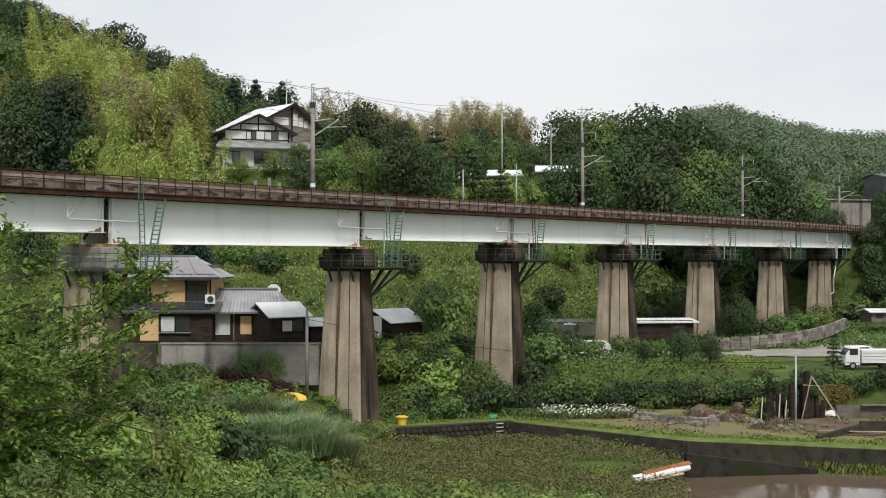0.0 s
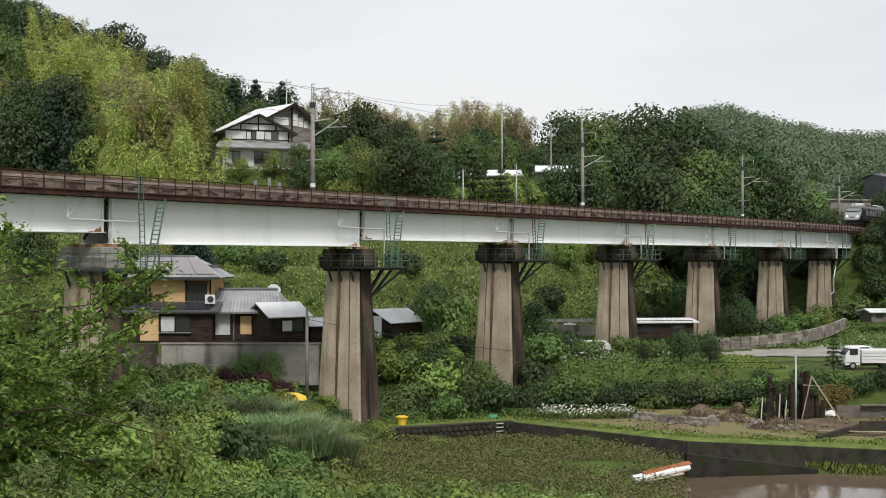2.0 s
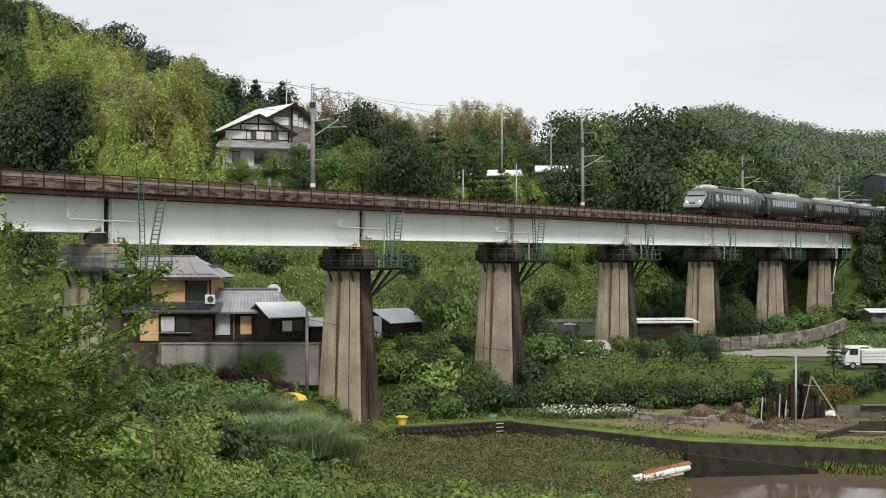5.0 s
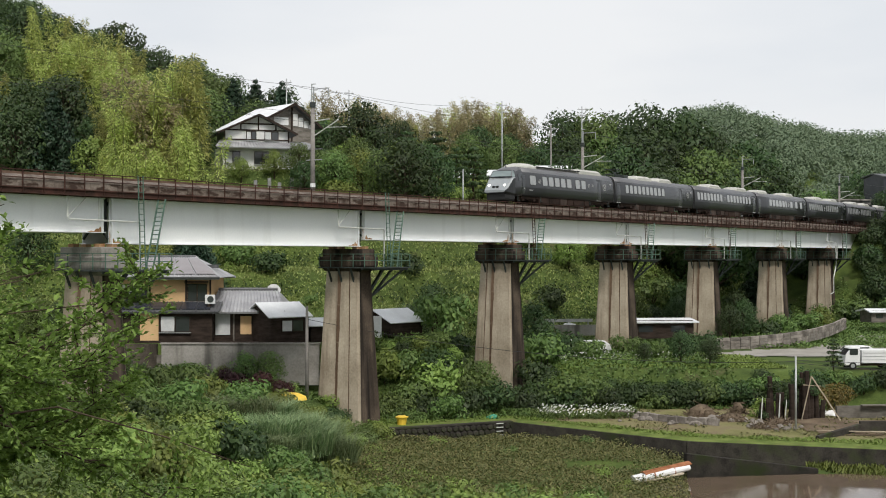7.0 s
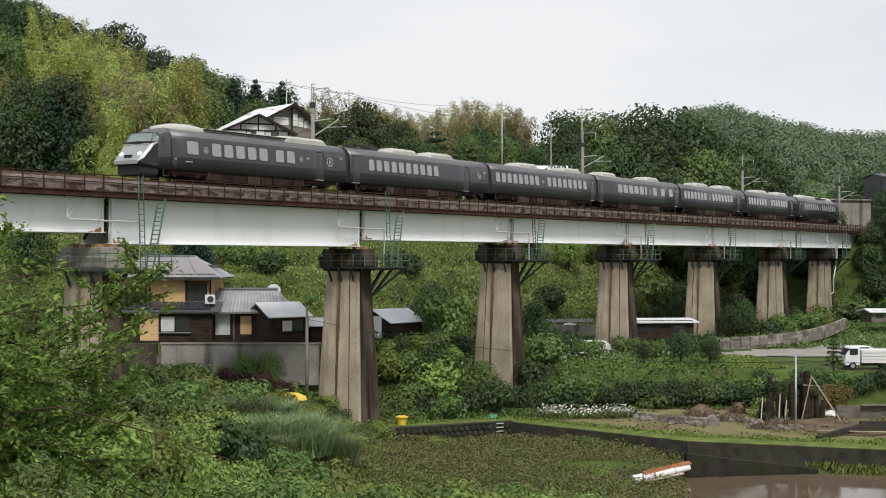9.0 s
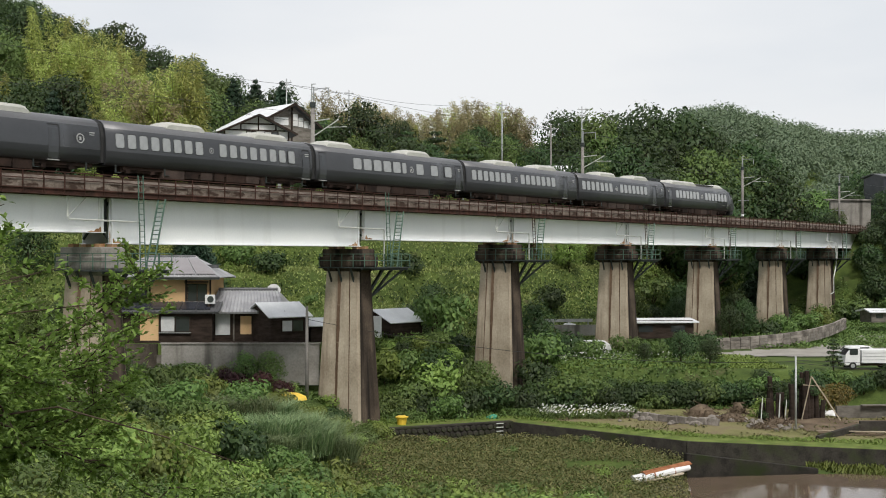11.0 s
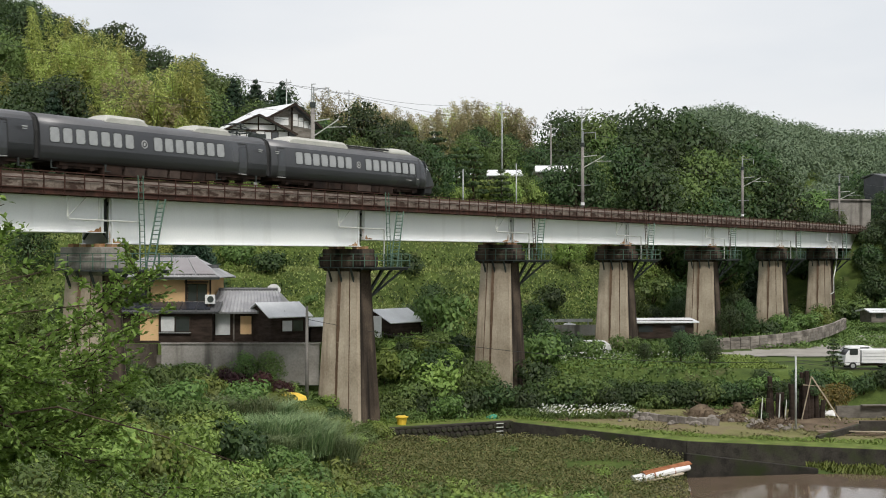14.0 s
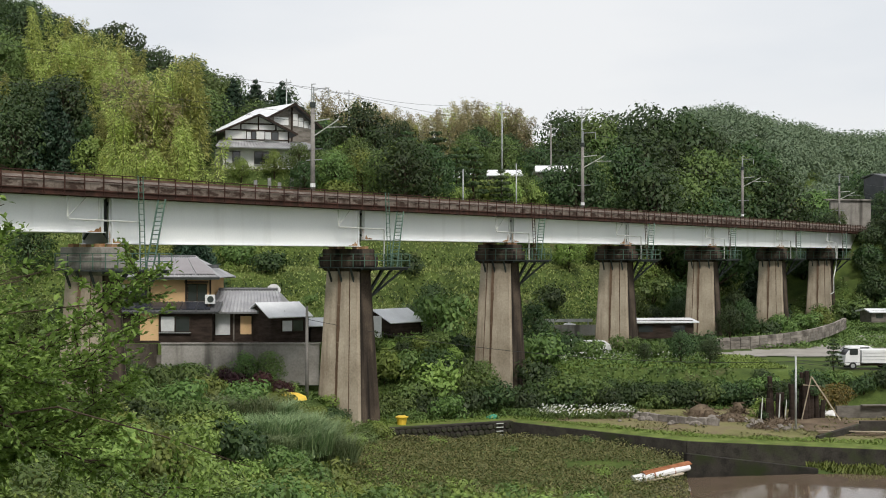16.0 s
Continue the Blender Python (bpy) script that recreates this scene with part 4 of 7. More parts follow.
# ---- plants ----
def leaf_cloud(sh, rnd, centre, radius, count, size, flat=0.8, long=1.6, droop=0.0, core=None):
    """Leaves on and inside a lumpy ball."""
    c = Vector(centre)
    for _ in range(count):
        d = Vector((rnd.gauss(0, 1), rnd.gauss(0, 1), rnd.gauss(0, 1))).normalized()
        r = radius * rnd.uniform(0.6, 1.06)
        p = c + Vector((d.x * r, d.y * r, d.z * r * flat))
        n = (d + Vector((rnd.gauss(0, 0.55), rnd.gauss(0, 0.55), rnd.gauss(0, 0.5) + 0.4))).normalized()
        if n.dot(d) < 0.1:
            n = (n + d * 1.2).normalized()
        t = n.cross(Vector((rnd.gauss(0, 1), rnd.gauss(0, 1), rnd.gauss(0, 0.6)))).normalized()
        t.z -= droop
        b = n.cross(t).normalized()
        s = size * rnd.uniform(0.6, 1.35)
        sh.add([p - t * s * long * 0.5, p + b * s * 0.42 + n * s * 0.1, p + t * s * long * 0.5, p - b * s * 0.42 + n * s * 0.1], [(3, 2, 1, 0)])
        q = (d * 0.7 + n * 0.4 + Vector((0, 0, 0.4)) + ((p - core).normalized() * 0.7 if core else Vector((0, 0, 0.1)))).normalized()
        for i in range(len(sh.v) - 4, len(sh.v)):
            sh.n[i] = tuple(q)


def broadleaf(seed, high, wide, lumps, leaves, size, flat=0.75):
    """Trunk and limb shape, and crown shape, for a spreading tree."""
    rnd = random.Random(seed)
    tr, cr = Shape(), Shape()
    tr.tube([(0, 0, -0.6), (rnd.uniform(-.2, .2), rnd.uniform(-.2, .2), high * 0.3), (rnd.uniform(-.4, .4), rnd.uniform(-.4, .4), high * 0.75)], [high * 0.032, high * 0.024, high * 0.008], 7)
    for i in range(lumps):
        a = 2.4 * i + rnd.uniform(-0.5, 0.5)
        f = (i + 0.5) / lumps
        z = high * (0.30 + 0.60 * f)
        r = wide * 0.62 * math.sqrt(max(0.05, 1 - (2 * f - 0.7) ** 2 * 0.75)) * rnd.uniform(0.55, 1.0)
        c = Vector((math.cos(a) * r, math.sin(a) * r, z))
        tr.tube([(0, 0, z * 0.6), (c.x * 0.5, c.y * 0.5, z * 0.82), tuple(c)], [high * 0.012, high * 0.008, high * 0.003], 3)
        leaf_cloud(cr, rnd, c, wide * rnd.uniform(0.26, 0.42), leaves // lumps, size, flat, core=Vector((0, 0, high * 0.45)))
    return tr, cr


def conifer(seed, high, wide, leaves, size, tiers=9, base=0.15):
    rnd = random.Random(seed)
    tr, cr = Shape(), Shape()
    tr.tube([(0, 0, -0.6), (0, 0, high * 0.97)], [high * 0.025, high * 0.004], 7)
    for i in range(tiers):
        f = i / (tiers - 1)
        z = high * (base + (0.95 - base) * f)
        r = wide * (1.03 - 1.0 * f)
        arms = max(4, int(9 * (1 - f) + 3))
        for k in range(arms):
            a = 6.2832 * (k + 0.5 * (i % 2)) / arms + rnd.uniform(-0.25, 0.25)
            rr = r * rnd.uniform(0.75, 1.1)
            tip = Vector((math.cos(a) * rr, math.sin(a) * rr, z - rr * 0.28))
            tr.bar((0, 0, z), tip, 0.06)
            for q in (0.4, 0.72, 0.98):
                leaf_cloud(cr, rnd, Vector((0, 0, z)).lerp(tip, q), rr * 0.24 * (1.3 - 0.5 * q) + 0.22, leaves // (tiers * 16) + 3, size, 0.75, 2.0, 0.3)
    return tr, cr


def niwaki(seed, high, wide, leaves, size):
    """Cloud-pruned tree with flat pads."""
    rnd = random.Random(seed)
    tr, cr = Shape(), Shape()
    tr.tube([(0, 0, -0.6), (0.25, 0, high * 0.4), (-0.1, 0.1, high * 0.95)], [0.2, 0.15, 0.05], 7)
    tiers = 7
    for i in range(tiers):
        f = i / (tiers - 1)
        z = high * (0.25 + 0.72 * f)
        r = wide * (1.0 - 0.8 * f)
        pads = 1 if i == tiers - 1 else 4
        for k in range(pads):
            a = 6.2832 * k / pads + i * 0.8
            c = (math.cos(a) * r * 0.7 * (pads > 1), math.sin(a) * r * 0.7 * (pads > 1), z + rnd.uniform(-.2, .2))
            tr.bar((0, 0, z - 0.2), c, 0.07)
            leaf_cloud(cr, rnd, c, wide * 0.36, leaves // (tiers * 4), size, 0.28)
    return tr, cr


def bamboo(seed, high, leaves, size, culms=9):
    """A clump of leaning culms with feathery plumes."""
    rnd = random.Random(seed)
    tr, cr = Shape(), Shape()
    for _ in range(culms):
        x, y, a = rnd.uniform(-1.6, 1.6), rnd.uniform(-1.6, 1.6), rnd.uniform(0, 6.28)
        h = high * rnd.uniform(0.75, 1.0)
        lean = rnd.uniform(0.6, 1.9)
        pts = [Vector((x + math.cos(a) * lean * f * f * f, y + math.sin(a) * lean * f * f * f, h * f - (0.6 if f == 0 else 0) - lean * 0.35 * f ** 5)) for f in (0, 0.35, 0.65, 0.85, 1.0)]
        tr.tube(pts, [0.06, 0.055, 0.04, 0.025, 0.01], 5)
        for i in range(leaves // culms):
            f = rnd.uniform(0.38, 1.0)
            j = min(3, int(f * 4))
            k = [0, 0.35, 0.65, 0.85, 1.0]
            j = max(q for q in range(4) if k[q] <= f)
            p = pts[j].lerp(pts[j + 1], (f - k[j]) / (k[j + 1] - k[j]))
            r = 1.25 * (1.15 - f) + 0.15
            an = rnd.uniform(0, 6.28)
            p = p + Vector((math.cos(an) * r * rnd.random(), math.sin(an) * r * rnd.random(), rnd.uniform(-0.5, 0.2)))
            t = Vector((math.cos(an), math.sin(an), rnd.uniform(-0.9, 0.3))).normalized()
            b = t.cross(Vector((rnd.gauss(0, .6), rnd.gauss(0, .6), 1))).normalized()
            s = size * rnd.uniform(0.6, 1.3)
            if t.cross(b).z < 0:
                b = -b
            cr.add([p, p + t * s * 0.9 - b * s * 0.3, p + t * s * 2.0 - Vector((0, 0, s * 0.35)), p + t * s * 0.9 + b * s * 0.3], [(0, 1, 2, 3)])
            nn = Vector((math.cos(an) * 0.7, math.sin(an) * 0.7, 0.9)).normalized()
            for q in range(len(cr.v) - 4, len(cr.v)):
                cr.n[q] = tuple(nn)
    return tr, cr


def bush(seed, wide, high, leaves, size):
    rnd = random.Random(seed)
    tr, cr = Shape(), Shape()
    for i in range(6):
        a = i * 1.05 + rnd.uniform(-.4, .4)
        r = wide * rnd.uniform(0.2, 0.62)
        c = Vector((math.cos(a) * r, math.sin(a) * r, high * rnd.uniform(0.3, 0.75)))
        tr.tube([(0, 0, -0.3), tuple(c * 0.6), tuple(c)], [0.05, 0.03, 0.01], 5)
        leaf_cloud(cr, rnd, c, min(wide * 0.5, high * 0.55), leaves // 6, size, 0.8)
    return tr, cr


def tuft(seed, count, high, spread, width):
    """A tussock of arching blades."""
    rnd = random.Random(seed)
    cr = Shape()
    for _ in range(count):
        a, r = rnd.uniform(0, 6.28), spread * math.sqrt(rnd.random())
        p = Vector((r * math.cos(a), r * math.sin(a), -0.05))
        b = rnd.uniform(0, 6.28)
        d = Vector((math.cos(b), math.sin(b), 0))
        q = Vector((-d.y, d.x, 0)) * width
        h = high * rnd.uniform(0.5, 1.1)
        lean = h * rnd.uniform(0.35, 1.5)
        cr.add([p - q, p + q, p + d * lean * 0.35 + q * 0.8 + Vector((0, 0, h * 0.62)), p + d * lean * 0.35 - q * 0.8 + Vector((0, 0, h * 0.62)), p + d * lean + Vector((0, 0, h * 0.78))],
               [(0, 1, 2, 3), (3, 2, 4)])
    return cr


KIND = {}


def make_kind(key, name, shapes, wood, leaf, label, category, group=""):
    """Meshes of one kind of plant, kept to be placed."""
    tr, cr = shapes
    a, b = tr.mesh("trunk", True), cr.mesh("crown")
    a.materials.append(M[wood])
    b.materials.append(M[leaf])
    KIND[key] = (name, a, b, label, category, group)


def plant(key, x, y, size=1.0, turn=0.0, sink=0.0, z=None):
    name, a, b, label, category, group = KIND[key]
    t = thing(name, label, category, group=group)
    t.matrix_basis = Matrix.LocRotScale((x, y, (ground(x, y) if z is None else z) - sink), Euler((0, 0, turn)), (size, size, size * (0.92 + 0.16 * ((x * 7.3 + y * 3.1) % 1))))
    if name == "bamboo_clump":
        part("culm", a, "culm", t)["kind"] = "stuff"
    else:
        part("trunk", a, "bark", t)
    part("crown", b, "leaf_mid", t)
    return t

for _i in range(3):
    make_kind("dark%d" % _i, "tree", broadleaf(10 + _i, 10, 5.2, 26, 3600, 0.26), "bark", "leaf_dark", "dark green evergreen broadleaf tree on the hillside", "tree", "hillside trees")
    make_kind("mid%d" % _i, "tree", broadleaf(20 + _i, 9, 4.8, 24, 3500, 0.25), "bark", "leaf_mid", "mid-green leafy tree on the hillside", "tree", "hillside trees")
    make_kind("light%d" % _i, "tree", broadleaf(30 + _i, 7, 4.0, 20, 3000, 0.22), "bark", "leaf_light", "fresh light green leafy tree", "tree", "hillside trees")
    make_kind("bamboo%d" % _i, "bamboo_clump", bamboo(40 + _i, 13, 3600, 0.19, 7), "culm", "leaf_bamboo", "yellow-green feathery bamboo clump", "bamboo", "bamboo grove")
    make_kind("straw%d" % _i, "bamboo_clump", bamboo(50 + _i, 13, 2600, 0.24), "culm", "leaf_straw", "pale straw-coloured bamboo clump on the ridge", "bamboo", "bamboo grove")
    make_kind("bush%d" % _i, "shrub", bush(60 + _i, 1.7, 2.2, 1150, 0.165), "bark", "leaf_mid", "dense green shrub on the slope", "shrub", "shrubs")
    make_kind("lbush%d" % _i, "shrub", bush(70 + _i, 1.7, 2.0, 1150, 0.165), "bark", "leaf_light", "light green leafy shrub", "shrub", "shrubs")
    make_kind("dbush%d" % _i, "shrub", bush(75 + _i, 1.8, 2.3, 1150, 0.165), "bark", "leaf_dark", "dark green dense shrub", "shrub", "shrubs")
for _i in range(2):
    make_kind("conifer%d" % _i, "conifer", conifer(80 + _i, 12, 5.0, 8000, 0.22, 15), "bark", "leaf_conifer", "dark conifer with drooping tiers of branches", "tree", "conifers")
    make_kind("niwaki%d" % _i, "pruned_pine", niwaki(90 + _i, 8, 2.6, 1800, 0.28), "bark", "leaf_dark", "cloud-pruned garden pine with flat pads", "tree", "garden pines")
    make_kind("nbush%d" % _i, "weed_shrub", bush(95 + _i, 1.6, 2.0, 2000, 0.12), "bark", "leaf_mid", "leafy green shrub on the near slope", "shrub", "near shrubs")
    make_kind("nlight%d" % _i, "weed_shrub", bush(97 + _i, 1.6, 1.9, 2000, 0.12), "bark", "leaf_light", "light green leafy shrub on the near slope", "shrub", "near shrubs")
make_kind("amber", "shrub", bush(101, 2.3, 2.8, 1500, 0.16), "bark", "leaf_amber", "yellow-brown round shrub by the dark posts", "shrub")
make_kind("maroon", "shrub", bush(102, 1.5, 1.3, 1300, 0.14), "bark", "leaf_maroon", "dark maroon shrub below the house", "shrub")

RND = random.Random(5)


def scatter(n, box, test, choose, lo=0.8, hi=1.2, gap=3.0, sink=0.3):
    done, tries = [], 0
    while len(done) < n and tries < n * 14:
        tries += 1
        x, y = RND.uniform(box[0], box[1]), RND.uniform(box[2], box[3])
        if not test(x, y) or any(abs(x - a) + abs(y - b) < gap for a, b in done):
            continue
        done.append((x, y))
        key = RND.choice(choose)
        if choose is WOODS and x > 22 and not key.startswith("dark") and RND.random() < 0.75:
            key = "dark%d" % RND.randrange(3)
        size = RND.uniform(lo, hi) * (0.68 if choose is WOODS and (-26 < x < 15 and y > 190 or x > 36) else 1.0)
        plant(key, x, y, size, RND.uniform(0, 6.28), sink)


def in_view(x, y, slack=6):
    return abs(x) < y * 0.335 + slack


def in_box(x, y, x0, x1, y0, y1):
    return x0 < x < x1 and y0 < y < y1


def clear_of_line(x, y, w=6.0):
    s, d = along(x, y)
    return abs(d) > w


def on_hill(x, y):
    return (hillside(x, y) > 1.02 and in_view(x, y) and clear_of_line(x, y, 9) and not in_box(x, y, -32, -14, 128, 181)
            and not in_box(x, y, -41, -22, 130, 163) and not in_box(x, y, -8, 30, 160, 208) and not in_box(x, y, -36, -20, 190, 216) and not in_box(x, y, -25, 14, 218, 240))


WOODS = ["dark0", "dark1", "dark2", "dark0", "mid0", "mid1", "mid2", "light0", "light1"]
scatter(170, (-100, 92, 135, 248), on_hill, WOODS, 0.8, 1.35, 7.2)
# bamboo grove above the track and pale bamboo along the ridge
scatter(26, (-41, -26.5, 132, 161), lambda x, y: -0.255 < x / y < -0.178 and (x / y < -0.186 or y < 140), ["bamboo0", "bamboo1", "bamboo2"], 0.6, 1.12, 2.3)
scatter(9, (-38, -28, 150, 161), lambda x, y: -0.235 < x / y < -0.19, ["bamboo0", "bamboo1", "straw2"], 1.1, 1.35, 2.4)
scatter(16, (-58, -40, 172, 200), lambda x, y: -0.30 < x / y < -0.215, ["bamboo0", "bamboo1", "bamboo2"], 1.05, 1.4, 2.8)
scatter(34, (-24, 14, 219, 240), lambda x, y: True, ["straw0", "straw1", "straw2", "bamboo0"], 0.9, 1.15, 2.8)
scatter(8, (-62, -48, 168, 205), lambda x, y: True, ["bamboo0", "bamboo1", "bamboo2"], 0.7, 0.95, 4.0)
# conifers behind the upper house and by the far mast
for _x, _y, _k, _n in ((-32.2, 203, 1.0, 0), (-29.2, 206, 1.02, 1), (-24.8, 204, 1.1, 0), (-22.0, 207, 0.85, 1), (46.4, 196, 0.95, 1), (48.6, 199, 0.85, 0), (-36, 208, 0.7, 0)):
    plant("conifer%d" % _n, _x, _y, _k, _x, 0.3)
for _x, _y, _k in ((-1.0, 177, 1.05), (4.0, 171, 0.95), (-4.9, 179, 1.0), (7.5, 170, 0.75), (1.8, 175, 0.8), (-15.5, 166, 0.55)):
    plant("niwaki%d" % (_x > 0), _x, _y, _k, _x, 0.2)
plant("conifer0", -24.6, 132.5, 0.72, 0.4, 0.2)
plant("conifer1", -25.6, 133.6, 0.66, 1.4, 0.2)
plant("conifer0", -46.5, 158.0, 1.1, 2.4, 0.2)
# garden and hillside trees between the houses
for _x, _y, _k, _n in ((-4.4, 152, 1.0, "dark0"), (-1.6, 156, 0.85, "dark1"), (-7.5, 158, 0.75, "mid0"), (8.5, 177, 0.7, "light0"), (12, 180, 0.8, "light1"), (11, 166, 0.7, "mid1"),
                       (16, 168, 0.75, "light2"), (21, 176, 0.85, "light0"), (21.5, 186, 0.9, "dark2"), (24, 196, 1.05, "mid2"), (28, 190, 1.1, "mid1"), (27, 180, 0.8, "light1"),
                       (-13, 160, 0.7, "mid2"), (-11, 168, 0.8, "mid0"), (-9, 176, 0.8, "dark0"), (-17.5, 161, 0.5, "mid1"), (-20.5, 160.8, 0.5, "light1"), (-24.5, 160.5, 0.45, "light2"),
                       (-16.5, 158, 0.5, "dark1"), (5.5, 160, 0.6, "light1"), (14, 198, 0.9, "dark0"), (9, 200, 0.9, "mid0"), (19, 205, 0.9, "dark1"), (4, 205, 0.85, "mid2"), (31, 172, 0.55, "light0"),
                       (-13.2, 163, 0.6, "mid1")):
    plant(_n, _x, _y, _k, _x * 3.0, 0.3)
for _x, _y, _k, _n in ((14.5, 186.5, 0.42, "mid1"), (18.2, 187, 0.45, "dark1"), (7.2, 178.5, 0.4, "mid0"), (21.0, 199, 0.62, "dark0"), (26.0, 200, 0.72, "mid0"), (23.6, 201, 0.5, "dark1"), (33.0, 211, 0.5, "dark2"), (30, 205, 0.8, "dark1"), (80.5, 290, 0.5, "mid1"), (86, 289, 0.55, "mid0"), (83, 250, 0.8, "dark0"), (88, 252, 0.9, "mid1"), (-38, 124, 0.6, "mid0"), (-34.5, 121, 0.5, "dark1"), (-42, 134, 0.7, "dark2"), (-36, 114, 0.4, "light1"), (35, 192, 0.95, "dark1"), (40, 196, 0.9, "dark0"), (44, 206, 0.85, "dark2")):
    plant(_n, _x, _y, _k, _x * 3.0, 0.3)
# low bushes along the far edge of the track
for _i in range(11):
    _p = track(78 + _i * 4.6, -9.5 - 2.5 * (_i % 2))
    plant(("dbush0", "bush1", "dbush2")[_i % 3], _p.x, _p.y, 1.5 + 0.3 * (_i % 3), _i * 1.7, 0.3)
for _x, _y in ((14.0, 187.4), (16.2, 187.0), (18.4, 187.4), (7.4, 179.0), (9.4, 178.8)):
    plant("lbush1" if _x < 15 else "bush2", _x, _y, 1.55, _x, 0.3)
scatter(26, (-40, 62, 95, 230), lambda x, y: 5.5 < along(x, y)[1] < 40 and 1.0 < hillside(x, y) < 1.4 and in_view(x, y, 2), ["lbush0", "bush1", "lbush2", "bush2"], 1.0, 1.7, 3.0)
# growth on the bank at the viaduct's far end and round the pads
scatter(20, (56, 84, 180, 222), lambda x, y: along(x, y)[0] > 112 and clear_of_line(x, y, 4.5) and in_view(x, y, 3), ["dbush0", "dbush1", "bush0", "bush1", "dbush2"], 1.3, 2.2, 3.0)
for _x, _y, _k, _n in ((66, 206, 1.5, "dbush0"), (68.2, 209, 1.6, "dbush1"), (65, 203, 1.4, "dbush2"), (64, 199.5, 1.4, "dbush0"), (70, 212, 1.6, "dbush1"), (62.5, 197, 1.3, "bush0"), (32, 114.6, 1.0, "dbush0"), (34.2, 115.0, 1.0, "bush1"), (36.4, 114.8, 1.0, "dbush1"), (38.5, 115.2, 1.0, "dbush2"), (-7.2, 113.8, 1.2, "bush1"), (-5.0, 113.6, 1.1, "lbush2"), (-2.8, 114.0, 1.2, "bush0"), (-0.4, 114.4, 1.1, "dbush1"), (1.6, 116.5, 1.4, "bush2"), (2.0, 120, 1.5, "dbush0")):
    plant(_n, _x, _y, _k, _x * 2.0, 0.3)
# trees that hide the viaduct's far end
for _x, _y, _k, _n in ((72, 207, 0.85, "dark0"), (75, 213, 1.0, "dark1"), (70.5, 203, 0.7, "dark2"), (67.5, 193, 0.75, "dark0"), (63.5, 184, 0.5, "mid1"), (69, 198, 0.8, "dark1"), (65, 187, 0.6, "dark2"), (72, 200, 0.9, "mid0"), (78, 219, 1.1, "dark2"), (67, 197, 0.5, "mid0"), (80, 226, 1.1, "dark0"), (76, 206, 0.8, "dark2"),
                       (73, 199, 0.7, "mid2"), (66, 190, 0.55, "mid0"), (70, 192, 0.6, "dark1"), (62, 186, 0.4, "light0"), (84, 235, 1.0, "mid0"), (62, 212, 0.6, "dark1"), (58, 210, 0.7, "dark0"), (66, 222, 0.5, "mid1")):
    plant(_n, _x, _y, _k, _x * 3.0, 0.3)


def skyline(dist, tops, kinds, low=0.35):
    """Trees along a line of the hill, each as tall as its (bearing, top height) asks."""
    for i, (b, top) in enumerate(tops):
        y = dist + 5 * math.sin(i * 2.3)
        x = b * y
        k = (top - ground(x, y)) / 9.2
        if k > low and clear_of_line(x, y, 9):
            plant(kinds[i % len(kinds)], x, y, min(k, 1.7), i * 1.9, 0.2)


skyline(216, [(0.092, 37.3), (0.105, 36.4), (0.116, 37.2), (0.130, 38.0), (0.142, 36.6), (0.152, 37.2), (0.165, 36.4), (0.178, 36.6), (0.190, 35.0), (0.203, 34.4), (0.216, 33.8), (0.229, 32.4), (0.240, 31.6), (0.250, 30.0)], ["dark0", "dark1", "mid1", "dark2"])
skyline(204, [(0.098, 33.0), (0.122, 33.5), (0.147, 34.0), (0.170, 33.0), (0.195, 32.0), (0.209, 31.0), (0.224, 30.0), (0.247, 28.2), (0.262, 27.6), (0.275, 27.2)], ["dark2", "mid0", "dark0"])
skyline(190, [(0.112, 29.5), (0.138, 29.5), (0.160, 29.5), (0.183, 29.0), (0.205, 28.0)], ["mid2", "dark1", "dark0"])
skyline(187, [(0.070, 26.4), (0.076, 26.7), (0.082, 26.9), (0.088, 26.9), (0.094, 27.2), (0.101, 27.6)], ["mid0", "light1", "dark1"], 0.1)
skyline(177, [(0.034, 26.0), (0.042, 26.2), (0.050, 26.2), (0.058, 26.0)], ["light0", "mid1"], 0.1)
skyline(286, [(0.262, 31.0), (0.272, 31.5), (0.283, 31.5), (0.292, 32.0), (0.303, 32.5), (0.315, 33.0), (0.327, 33.0)], ["mid0", "dark1"], 0.2)
skyline(226, [(-0.330, 58.0), (-0.314, 57.6), (-0.300, 55.5), (-0.286, 54.0), (-0.272, 52.6), (-0.258, 51.8), (-0.244, 50.2), (-0.230, 49.4), (-0.216, 48.6), (-0.203, 48.2), (-0.190, 46.6), (-0.178, 44.6), (-0.168, 43.2)], ["dark0", "mid0", "dark1", "dark2"])


def far_woods():
    """Crowns on the distant ridge."""
    rnd, sh = random.Random(77), Shape()
    for _ in range(1300):
        x, y = rnd.uniform(75, 245), rnd.uniform(430, 622)
        if x > y * 0.36 or x < y * 0.12:
            continue
        r = rnd.uniform(3.0, 6.5)
        leaf_cloud(sh, rnd, (x, y, ground(x, y) + r * 0.7), r, 150, 0.85, 0.85, 1.3)
    ob = part("far_woods", sh, "far_leaf_haze")
    tagged(ob, "dense green woods on the distant ridge", "woods", kind="stuff")


far_woods()


